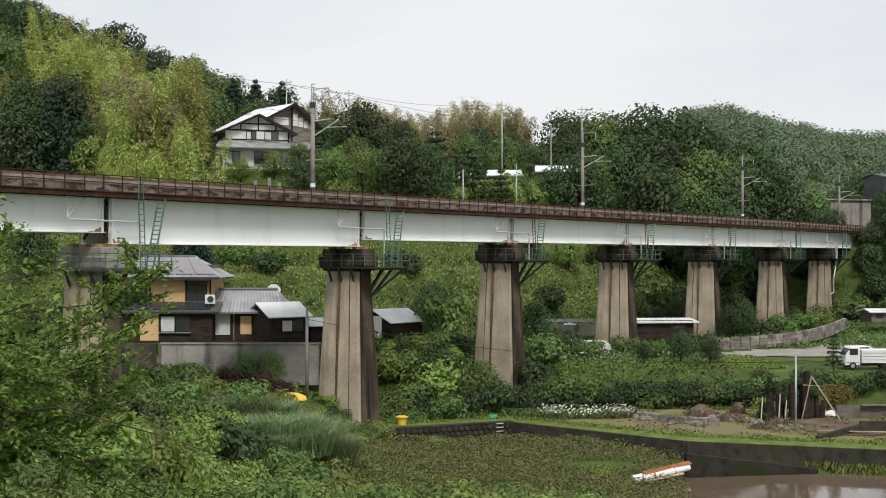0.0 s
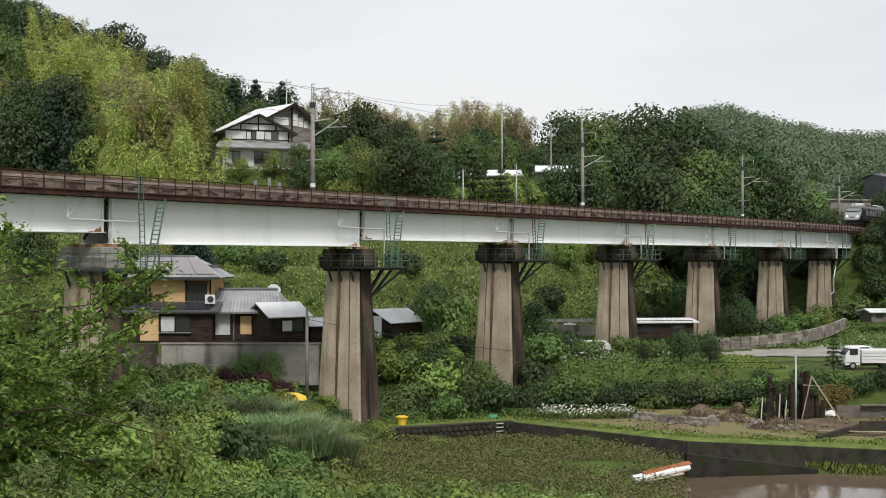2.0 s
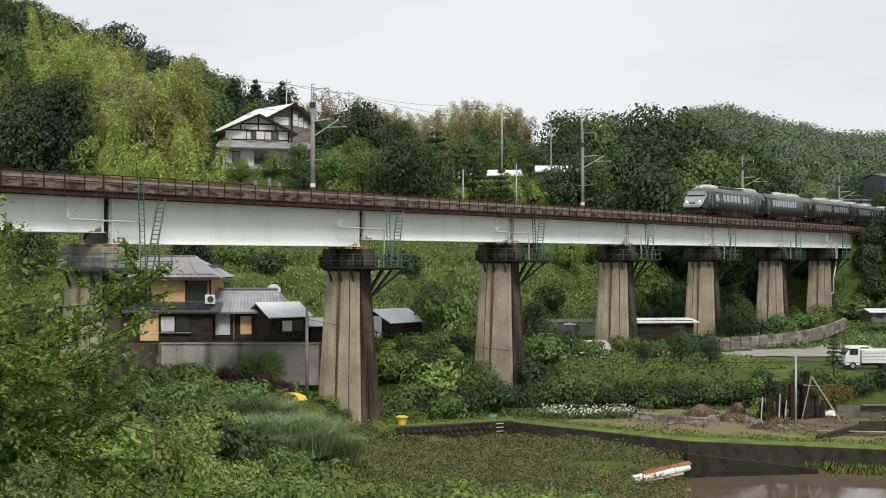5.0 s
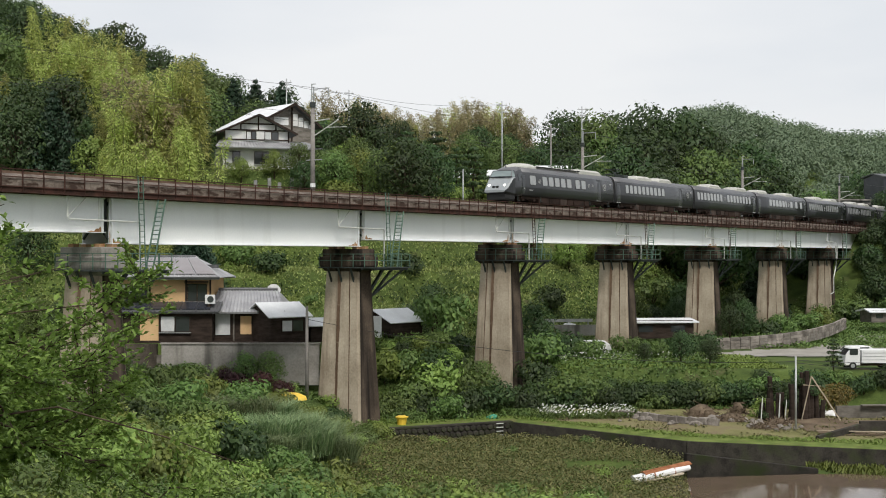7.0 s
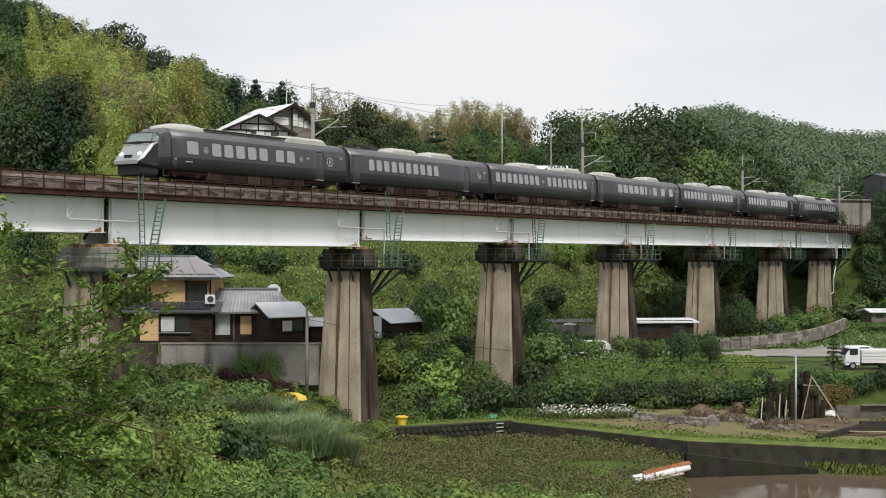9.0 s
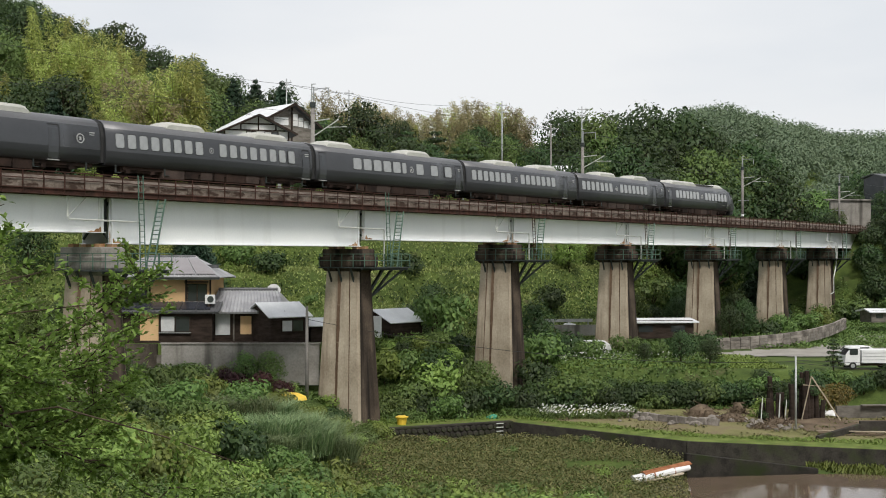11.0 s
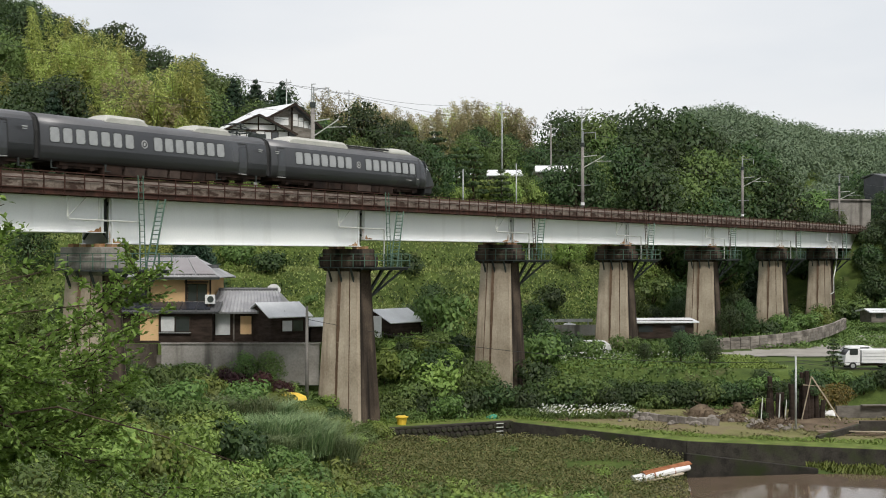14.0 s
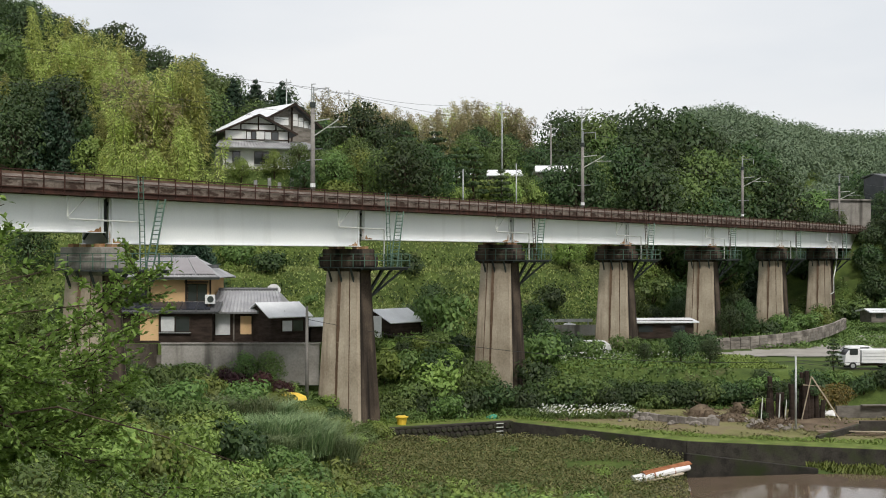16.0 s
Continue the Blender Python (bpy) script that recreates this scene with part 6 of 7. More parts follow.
for _x, _y, _z, _t in ((7.8, 175, 20, 35.0), (15.5, 190, 23, 33.3), (-13.5, 190, 26, 38.4), (-21.4, 181, 26, 38.8), (21.0, 200, 25, 37.2), (2.5, 165, 19, 25.4), (59.5, 176, 8, 14.2), (9.3, 168, 19, 26.3)):
    utility_pole(_x, _y, _z, _t, 0 if _t - _z < 8 else 2, _t - _z > 12 or _t - _z < 8)
utility_pole(-10.6, 103.2, 4.3, 10.6, 0)
utility_pole(26.5, 99.5, 1.4, 7.0, 0, True)
utility_pole(57.5, 170, 6.0, 13.2, 0, True)


def service_wire(a, b, sag, name="service_wire"):
    a, b = Vector(a), Vector(b)
    pts = [a.lerp(b, i / 14) - Vector((0, 0, sag * 4 * (i / 14) * (1 - i / 14))) for i in range(15)]
    tagged(part(name, Shape().tube(pts, 0.018, 4), "wire"), "dark sagging service wire between poles", "wire")


service_wire((-10.6, 103.2, 9.6), (26.5, 99.5, 6.6), 1.1)
service_wire((26.5, 99.5, 6.7), (60, 112, 6.2), 0.5)
service_wire((26.5, 99.5, 6.5), (60, 116, 5.6), 0.9)
service_wire((-21.4, 181, 38.2), (-13.5, 190, 38.0), 0.4)
service_wire((-13.5, 190, 37.9), (7.8, 175, 34.6), 0.8)
service_wire((7.8, 175, 34.5), (15.5, 190, 32.8), 0.5)


# ---- houses ----
def window(parent, x0, x1, z0, z1, y, curtain=False, sill=True):
    """Aluminium sash window in a wall that faces -y."""
    fr = Shape()
    for a, b in (((x0, z0), (x1, z0)), ((x1, z0), (x1, z1)), ((x1, z1), (x0, z1)), ((x0, z1), (x0, z0)), (((x0 + x1) / 2, z0), ((x0 + x1) / 2, z1))):
        fr.bar((a[0], y - 0.04, a[1]), (b[0], y - 0.04, b[1]), 0.08)
    w = part("window", fr, "timber", parent, "dark-framed sliding window")
    for i in range(2):
        a, b = lerp(x0, x1, i / 2) + 0.05, lerp(x0, x1, (i + 1) / 2) - 0.05
        part("pane", Shape().box(((a + b) / 2, y - 0.02, (z0 + z1) / 2), (b - a, 0.02, z1 - z0 - 0.08)), "curtain" if (curtain and i == 0) else "dark_glass", w, "curtained pane" if curtain and i == 0 else "")
    if sill:
        part("sill", Shape().box(((x0 + x1) / 2, y - 0.1, z0 - 0.06), (x1 - x0 + 0.2, 0.2, 0.06)), "galv", w)


def slab(parent, quad, thick, mat, name="roof", label=""):
    q = [Vector(p) for p in quad]
    n = (q[1] - q[0]).cross(q[3] - q[0]).normalized()
    if n.z < 0:
        n = -n
    sh = Shape().add(q + [p - n * thick for p in q], [(0, 1, 2, 3), (7, 6, 5, 4), (0, 4, 5, 1), (1, 5, 6, 2), (2, 6, 7, 3), (3, 7, 4, 0)])
    return part(name, sh, mat, parent, label)


def tile_rows(roof, a, b, c, d, pitch=0.3, mat="tile", r=0.055):
    """Round tile ridges from the eave a-b up to the ridge d-c."""
    a, b, c, d = (Vector(p) for p in (a, b, c, d))
    n = int((b - a).length / pitch)
    sh = Shape()
    up = Vector((0, 0, 0.02))
    for i in range(n + 1):
        f = i / n
        sh.tube([a.lerp(b, f) + up, d.lerp(c, f) + up], r, 5)
    part("tile_rows", sh, mat, roof)


def ridge_cap(roof, a, b, mat="tile", r=0.16):
    part("ridge_cap", Shape().tube([a, b], r, 8), mat, roof)


def lower_house():
    h = thing("house", "two-storey ochre house with tiled roofs and solar panels", "house", pose(0, 0, 7.45))
    # upper block
    part("wall", Shape().box((-22.9, 112.6, 2.7), (7.4, 6.6, 5.4)), "plaster_yellow", h, "ochre plaster wall")
    for x in (-26.6, -24.2, -21.2, -19.2):
        part("post", Shape().box((x, 109.27, 3.9), (0.14, 0.1, 2.9)), "timber", h)
    part("beam", Shape().box((-22.9, 109.26, 5.28), (7.5, 0.1, 0.22)), "timber", h)
    window(h, -26.5, -24.4, 3.35, 4.75, 109.26, True)
    window(h, -21.1, -19.5, 3.35, 4.75, 109.26)
    part("window_hood", Shape().box((-20.3, 109.0, 4.95), (1.9, 0.6, 0.1)), "timber", h)
    e, zr = 5.3, 7.0
    ev = [(-27.5, 108.3, e), (-18.3, 108.3, e), (-18.3, 117, e), (-27.5, 117, e)]
    ra, rb = (-25.2, 112.6, zr), (-21.0, 112.6, zr)
    r = slab(h, [ev[0], ev[1], rb, ra], 0.16, "tile", "roof", "grey tiled hip roof")
    tile_rows(r, ev[0], ev[1], rb, ra)
    part("eave_tiles", Shape().tube([(-27.5, 108.28, e + 0.02), (-18.3, 108.28, e + 0.02)], 0.09, 6), "tile_dark", r)
    slab(h, [ev[2], ev[3], ra, rb], 0.16, "tile")
    s1 = Shape().add([ev[1], ev[2], rb], [(0, 1, 2)]).add([ev[3], ev[0], ra], [(0, 1, 2)])
    part("hip", s1, "tile", h)
    ridge_cap(r, ra, rb, "tile_dark")
    ridge_cap(r, ev[1], rb, "tile", 0.1)
    ridge_cap(r, ev[0], ra, "tile", 0.1)
    part("gable_cap", Shape().box((-19.9, 112.0, 6.2), (1.8, 0.35, 0.3)), "tile_dark", h)
    for i in range(5):
        f0, f1 = i / 5 + 0.01, (i + 1) / 5 - 0.01
        lo, hi = 0.12, 0.88
        A, B, C, D = Vector(ev[0]), Vector(ev[1]), Vector(rb), Vector(ra)
        p = lambda f, g: (A.lerp(B, f).lerp(D.lerp(C, f), g) + Vector((0, -0.03, 0.12)))
        slab(r, [p(f0, lo), p(f1, lo), p(f1, hi), p(f0, hi)], 0.05, "solar", "solar_panel", "greyish solar panel")
    # pent roof with dark panels
    q = [(-27.6, 107.3, 2.55), (-18.2, 107.3, 2.55), (-18.2, 109.3, 3.3), (-27.6, 109.3, 3.3)]
    pr = slab(h, q, 0.14, "tile_dark", "pent_roof", "dark tiled pent roof")
    tile_rows(pr, *q, mat="tile_dark")
    for i in range(6):
        x = -26.2 + i * 1.22
        slab(pr, [(x, 107.6, 2.78), (x + 1.15, 107.6, 2.78), (x + 1.15, 109.0, 3.30), (x, 109.0, 3.30)], 0.05, "solar_dark", "solar_panel", "dark solar panel")
    # ground floor
    part("lower_wall", Shape().box((-22.9, 109.9, 1.25), (8.2, 4.2, 2.5)), "timber", h, "dark timber ground floor")
    part("plaster_bay", Shape().box((-23.9, 107.78, 1.3), (1.5, 0.06, 2.2)), "plaster_yellow", h)
    window(h, -23.0, -20.6, 0.9, 2.2, 107.78, True)
    # air conditioner
    ac = part("air_conditioner", Shape().box((-19.0, 108.1, 3.55), (0.8, 0.35, 0.75)), "white", h, "white outdoor air-conditioner unit", bevel=0.03)
    part("fan_grille", Shape().tube([(-18.95, 107.92, 3.55), (-18.95, 107.9, 3.55)], 0.27, 14), "dark_steel", ac)
    # annex
    part("annex_wall", Shape().box((-15.6, 112.0, 1.3), (6.8, 6.2, 2.6)), "timber", h, "dark timber annex wall")
    q = [(-19.0, 108.0, 2.5), (-12.9, 108.0, 2.5), (-14.0, 112.2, 4.2), (-19.0, 112.2, 4.2)]
    ar = slab(h, q, 0.15, "tile", "annex_roof", "silvery tiled annex roof")
    tile_rows(ar, *q)
    slab(h, [(-12.9, 116.2, 2.5), (-19.0, 116.2, 2.5), (-19.0, 112.2, 4.2), (-14.0, 112.2, 4.2)], 0.15, "tile", "annex_roof")
    part("annex_hip", Shape().add([(-12.9, 108.0, 2.5), (-12.9, 116.2, 2.5), (-14.0, 112.2, 4.2)], [(0, 1, 2)]), "tile", h)
    ridge_cap(ar, (-19.0, 112.2, 4.25), (-14.0, 112.2, 4.25), "tile_dark")
    part("curtain_door", Shape().box((-18.1, 108.86, 1.45), (1.2, 0.06, 1.7)), "curtain", h, "white curtain in a doorway")
    part("door_post", Shape().box((-17.2, 108.85, 1.3), (0.12, 0.1, 2.5)), "timber_grey", h)
    part("door_panel", Shape().box((-16.2, 108.86, 1.4), (0.9, 0.06, 1.5)), "plaster_yellow", h, "faded ochre door panel")
    part("door_post", Shape().box((-15.5, 108.85, 1.3), (0.12, 0.1, 2.5)), "timber_grey", h)
    part("veranda", Shape().box((-17.0, 108.4, 0.05), (5.5, 1.0, 0.12)), "timber", h)


lower_house()


def timber_shed(name, m, long, wide, wall, ridge, roof_mat, label, lit=True):
    """Gabled shed; local x along the ridge, gable at x = 0, long wall faces -y."""
    s = thing(name, label, "shed", m)
    part("wall", Shape().box((long / 2, wide / 2, wall / 2), (long, wide, wall)), "timber", s, "dark board wall")
    g = Shape().loft([[Vector((x, y, z)) for y, z in ((0, wall), (wide, wall), (wide / 2, ridge - 0.05))] for x in (0.0, long)])
    part("gable", g, "timber", s)
    n = int(wall / 0.24)
    for i in range(n):
        part("board", Shape().box((long / 2, -0.025, 0.15 + i * 0.24), (long, 0.03, 0.22)), "timber", s)
    o = 0.3
    k = (ridge - wall) / (wide / 2)
    for side in (0, 1):
        y0 = -o if side == 0 else wide + o
        q = [(-o, y0, wall - o * k), (long + o, y0, wall - o * k), (long + o, wide / 2, ridge), (-o, wide / 2, ridge)]
        slab(s, q, 0.08, roof_mat, "roof", "pale sheet-metal roof")
    if lit:
        window(s, long * 0.28, long * 0.86, wall * 0.42, wall * 0.82, -0.05, True, False)
        part("pane_cover", Shape().box((long * 0.35, -0.1, wall * 0.62), (0.35, 0.03, wall * 0.34)), "curtain", s, "white curtain strip")
    return s


timber_shed("shed", pose(-13.9, 106.6, 7.4, 0, 0, 38), 3.6, 3.8, 2.35, 3.35, "metal_roof", "dark board shed with a pale metal roof beside the house")
timber_shed("shed", pose(-10.9, 109.2, 7.3, 0, 0, 20), 2.6, 2.4, 1.6, 2.1, "metal_roof", "small dark lean-to with a white metal roof", False)
timber_shed("shed", pose(-4.6, 116.6, 7.4, 0, 0, 52), 4.4, 3.9, 1.4, 2.4, "metal_roof", "open-fronted dark timber shed with pale roof", False)
part_box = Shape().box((0, 0, 1.0), (1.0, 0.1, 1.9))
tagged(part("shed_door", part_box, "white", m=pose(-5.9, 116.4, 7.3, 0, 0, 10)), "white metal door panel beside the shed", "door")

# dish, retaining wall and clutter round the house
_d = thing("satellite_dish", "white round satellite dish on a pole behind the annex", "satellite dish", pose(-15.0, 117.5, 7.4))
part("mast", Shape().tube([(0, 0, 0), (0, 0, 4.0)], 0.04, 6), "galv", _d)
part("dish", Shape().loft([[Vector((r * math.cos(6.2832 * k / 16), -0.25 + r * r * 0.5 * -0.6 + 0.2, 4.1 + r * 0.9 * math.sin(6.2832 * k / 16))) for k in range(16)] for r in (0.62, 0.4, 0.15)]), "white", _d)
tagged(part("retaining_wall", Shape().box((-16.2, 106.0, 5.85), (12.6, 0.45, 3.3)), "concrete_grey", bevel=0.03), "weathered grey concrete retaining wall below the house", "retaining wall", kind="structure")
tagged(part("wall_cap", Shape().box((-16.2, 105.98, 7.54), (12.8, 0.6, 0.1)), "concrete_grey"), "concrete cap on the retaining wall", "wall", kind="structure")
tagged(part("retaining_wall", Shape().box((-26.5, 106.6, 5.85), (7.0, 0.4, 3.2)), "concrete_dark"), "dark mossy concrete retaining wall beside the gate", "retaining wall", kind="structure")
tagged(part("cellar_door", Shape().box((-22.4, 106.2, 5.5), (1.1, 0.12, 2.2)).box((-22.4, 106.12, 4.9), (0.9, 0.06, 0.9)), "timber_grey"), "weathered grey timber door in the retaining wall", "door")


def turned(x, y, z, deg):
    """Turn about an upright axis through x, y, at ground height z."""
    return Matrix.Translation((x, y, z)) @ Matrix.Rotation(radians(deg), 4, "Z") @ Matrix.Translation((-x, -y, 0))


def upper_house():
    h = thing("house", "white plastered timber-framed house with dark gables on the hill", "house", Matrix.Translation((-0.6, 0, 0)) @ turned(-23.4, 168.2, 25.2, 18))
    part("lower_wall", Shape().box((-22.6, 168.2, 1.5), (10.6, 7.2, 3.0)), "plaster_white", h, "white plaster ground floor")
    q = [(-29.0, 163.2, 2.75), (-15.6, 163.2, 2.75), (-17.5, 165.6, 3.75), (-28.0, 165.6, 3.75)]
    r = slab(h, q, 0.15, "tile", "skirt_roof", "grey tiled skirt roof")
    tile_rows(r, *q, pitch=0.4)
    part("skirt_hip", Shape().add([(-15.6, 163.2, 2.75), (-15.6, 172, 2.75), (-17.5, 171, 3.75), (-17.5, 165.6, 3.75)], [(0, 1, 2, 3)]), "tile", h)
    # front gable
    x0, x1, xa, ez, az = -27.6, -19.6, -23.4, 5.1, 6.9
    w = Shape().loft([[Vector((x, y, z)) for x, z in ((x0, 3.5), (x1, 3.5), (x1, ez), (xa, az), (x0, ez))] for y in (165.2, 172)])
    part("gable_wall", w, "plaster_white", h, "white plaster gable with dark beams")
    for z, a, b in ((3.85, x0, x1), (5.05, x0, x1), (5.85, -25.6, -21.2)):
        part("beam", Shape().box(((a + b) / 2, 165.15, z), (b - a, 0.1, 0.16)), "timber", h)
    for x, z0, z1 in ((-25.6, 5.05, 6.0), (-23.4, 5.05, 6.9), (-21.2, 5.05, 6.0), (x0, 3.5, 5.1), (x1, 3.5, 5.1)):
        part("post", Shape().box((x, 165.14, (z0 + z1) / 2), (0.16, 0.1, z1 - z0)), "timber", h)
    window(h, -24.9, -23.7, 3.8, 4.9, 165.15, True)
    window(h, -22.6, -20.9, 3.8, 4.9, 165.15, True)
    for a, b in (((x0 - 1.0, ez - 0.45), (xa, az + 0.12)), ((x1 + 1.0, ez - 0.45), (xa, az + 0.12))):
        r = slab(h, [(a[0], 164.3, a[1]), (a[0], 172.5, a[1]), (b[0], 172.5, b[1]), (b[0], 164.3, b[1])], 0.2, "tile_dark", "gable_roof", "dark tiled gable roof")
        part("barge_board", Shape().bar((a[0], 164.28, a[1] - 0.1), (b[0], 164.28, b[1] - 0.1), 0.1, 0.26), "timber", h)
    # ground floor openings half hidden by shrubs
    window(h, -27.6, -25.8, 0.8, 2.3, 164.56, True)
    window(h, -24.0, -22.0, 0.8, 2.3, 164.56)
    # higher house behind
    g = thing("house", "grey-roofed timber house with a broad gable behind", "house", turned(-21.6, 176.0, 25.2, 40))
    y0 = 173.4
    w = Shape().loft([[Vector((x, y, z)) for x, z in ((-26.0, 0), (-18.4, 0), (-18.4, 7.2), (-21.6, 9.2), (-26.0, 7.0))] for y in (y0, 181)])
    part("gable_wall", w, "timber_grey", g, "weathered timber gable wall")
    for i in range(4):
        x = -21.0 + i * 0.85
        part("plaster_panel", Shape().box((x, y0 - 0.04, 7.25 - i * 0.25), (0.72, 0.06, 1.6 - i * 0.35)), "plaster_white", g, "pale plaster panel")
    part("plaster_panel", Shape().box((-23.2, y0 - 0.04, 7.0), (2.2, 0.06, 1.0)), "plaster_white", g)
    part("post", Shape().box((-21.6, y0 - 0.08, 6.5), (0.22, 0.12, 5.0)), "timber", g)
    for a in ((-28.5, 5.9), (-17.3, 6.4)):
        r = slab(g, [(a[0], y0 - 0.9, a[1]), (a[0], 182, a[1]), (-21.6, 182, 9.4), (-21.6, y0 - 0.9, 9.4)], 0.2, "metal_roof" if a[0] < -25 else "tile_dark", "roof", "pale grey sheet roof")
        part("barge_board", Shape().bar((a[0], y0 - 0.95, a[1] - 0.1), (-21.6, y0 - 0.95, 9.28), 0.1, 0.3), "timber", g)


upper_house()


def far_house(x, y, z, w, d, hgt, rise, wall, roof, label, turn=0):
    h = thing("house", label, "house", pose(x, y, z, 0, 0, turn))
    part("wall", Shape().box((0, 0, hgt / 2), (w, d, hgt)), wall, h)
    for side in (-1, 1):
        slab(h, [(-w / 2 - 0.5, side * (d / 2 + 0.5), hgt - 0.1), (w / 2 + 0.5, side * (d / 2 + 0.5), hgt - 0.1), (w / 2 + 0.3, 0, hgt + rise), (-w / 2 - 0.3, 0, hgt + rise)], 0.15, roof, "roof")
    part("gable", Shape().loft([[Vector((xx, yy, zz)) for yy, zz in ((-d / 2, hgt), (d / 2, hgt), (0, hgt + rise - 0.1))] for xx in (-w / 2, w / 2)]), wall, h)
    for k in (-0.25, 0.25):
        part("window", Shape().box((k * w, -d / 2 - 0.02, hgt * 0.55), (w * 0.22, 0.06, hgt * 0.35)), "dark_glass", h)


far_house(16.2, 191, 24.4, 5.2, 5, 2.3, 0.9, "timber_grey", "metal_roof", "low house with a pale metal roof among trees")
far_house(8.4, 182, 23.0, 4.0, 4, 2.6, 0.8, "timber_grey", "metal_roof", "small grey-roofed outbuilding among garden trees")
far_house(22.6, 206, 24.6, 6.0, 6, 3.6, 1.0, "timber", "tile_dark", "dark timber house half hidden by trees")
far_house(33.2, 216, 27.2, 2.0, 3, 2.4, 0.7, "plaster_white", "metal_roof", "pale gabled outbuilding among the trees", 10)
far_house(84.5, 300, ground(84.5, 300) - 0.3, 5, 5, 2.2, 1.6, "plaster_white", "tile", "pale house with grey roof on the far slope", -35)
far_house(86.0, 258, 22.0, 5, 6, 8.0, 0.6, "solar_dark", "tile_dark", "dark blue-grey clad building among trees", 20)
tagged(part("concrete_bank", Shape().box((0, 0, -2.2), (7.5, 0.5, 10.0)).box((-0.5, -0.2, 2.75), (8.5, 0.8, 0.25)), "concrete_grey", m=pose(69.5, 226, 21.4, 0, 0, 12)), "grey concrete retaining bank beside the track", "retaining wall", kind="structure")
far_house(24.5, 152, 5.2, 7.5, 4, 2.0, 0.25, "timber", "metal_roof", "low open carport with a flat pale roof", 8)
far_house(57.0, 172, 6.0, 4.5, 3, 1.5, 0.25, "timber_grey", "metal_roof", "small pale roadside shed", 10)


def gravestone(x, y, k):
    z = ground(x, y)
    g = thing("gravestone", "grey granite gravestone in a hillside plot", "gravestone", pose(x, y, z), group="gravestones")
    part("base", Shape().box((0, 0, 0.15), (0.9, 0.9, 0.5)), "grave", g, bevel=0.02)
    part("pillar", Shape().box((0, 0, 0.4 + 0.6 * k), (0.42, 0.42, 1.2 * k), taper=0.95), "grave", g, bevel=0.03)


for _x, _y, _k in ((-20.9, 159.4, 1.3), (-19.7, 159.5, 0.8), (-18.2, 159.3, 1.5), (-17.1, 159.4, 1.7), (-22.6, 159.6, 0.9), (-15.8, 159.5, 1.2)):
    gravestone(_x, _y, _k)


# ---- vehicles by the road ----
def wheel(parent, x, y, r=0.32):
    w = part("wheel", Shape().tube([(x, y - 0.1, r), (x, y + 0.1, r)], r, 16), "tyre", parent)
    part("rim", Shape().tube([(x, y - 0.115, r), (x, y - 0.1, r)], r * 0.6, 12), "galv", w)


def box_truck(x, y, z, turn):
    v = thing("box_truck", "white small box truck parked beside the road", "truck", pose(x, y, z, 0, 0, turn))
    part("cargo_box", Shape().box((1.0, 0, 1.12), (3.6, 1.8, 1.2)), "white", v, "white cargo box", bevel=0.04)
    for z in (0.85, 1.15, 1.45):
        part("cargo_rib", Shape().box((1.0, -0.91, z), (3.5, 0.03, 0.04)), "galv", v)
    part("chassis", Shape().box((0.2, 0, 0.42), (5.2, 1.4, 0.22)), "train_under", v)
    cab = Shape().loft([[Vector((xx, yy, zz)) for xx, zz in ((-0.9, 0.35), (-0.9, 1.95), (-1.7, 1.95), (-2.25, 1.25), (-2.35, 0.35))] for yy in (-0.82, 0.82)])
    c = part("cab", cab, "white", v, "white cab", bevel=0.04)
    part("side_window", Shape().box((-1.5, 0, 1.55), (0.75, 1.68, 0.55)), "dark_glass", c)
    part("windscreen", Shape().add([(-1.73, -0.7, 1.9), (-1.73, 0.7, 1.9), (-2.27, 0.7, 1.27), (-2.27, -0.7, 1.27)], [(0, 1, 2, 3)]), "dark_glass", c)
    for xx in (-1.6, 1.6):
        for yy in (-0.78, 0.78):
            wheel(v, xx, yy)


def car(x, y, z, turn, mat="white", label="white compact car parked beside the road"):
    v = thing("car", label, "car", pose(x, y, z, 0, 0, turn))
    prof = [(-2.0, 0.35), (-2.05, 0.75), (-1.2, 0.95), (-0.7, 1.42), (1.2, 1.45), (1.9, 1.0), (2.0, 0.4)]
    b = Shape().loft([[Vector((xx, yy, zz)) for xx, zz in prof] for yy in (-0.8, 0.8)])
    part("body", b, mat, v, bevel=0.08)
    part("window_band", Shape().box((0.25, 0, 1.17), (1.7, 1.63, 0.36)), "dark_glass", v)
    part("windscreen", Shape().add([(-1.18, -0.7, 0.99), (-1.18, 0.7, 0.99), (-0.74, 0.65, 1.4), (-0.74, -0.65, 1.4)], [(3, 2, 1, 0)]), "dark_glass", v)
    for xx in (-1.25, 1.25):
        for yy in (-0.75, 0.75):
            wheel(v, xx, yy, 0.3)


box_truck(38.0, 118.8, 4.45, 4)
car(39.6, 127.5, 4.45, 8)
car(15.0, 134.5, ground(15.0, 134.5), 20, "white", "white car half hidden by shrubs")
car(12.9, 135.5, ground(12.9, 135.5), 60, "white", "white car half hidden under trees")
tagged(part("crash_barrier", Shape().box((0, 0, 0.7), (9.0, 0.06, 0.35)).box((-4, 0.06, 0.35), (0.1, 0.1, 0.7)).box((0, 0.06, 0.35), (0.1, 0.1, 0.7)).box((4, 0.06, 0.35), (0.1, 0.1, 0.7)), "galv", m=pose(12.6, 150.5, ground(12.6, 150.5) + 0.5, 0, 0, 8)), "galvanised crash barrier on the slope road", "barrier")
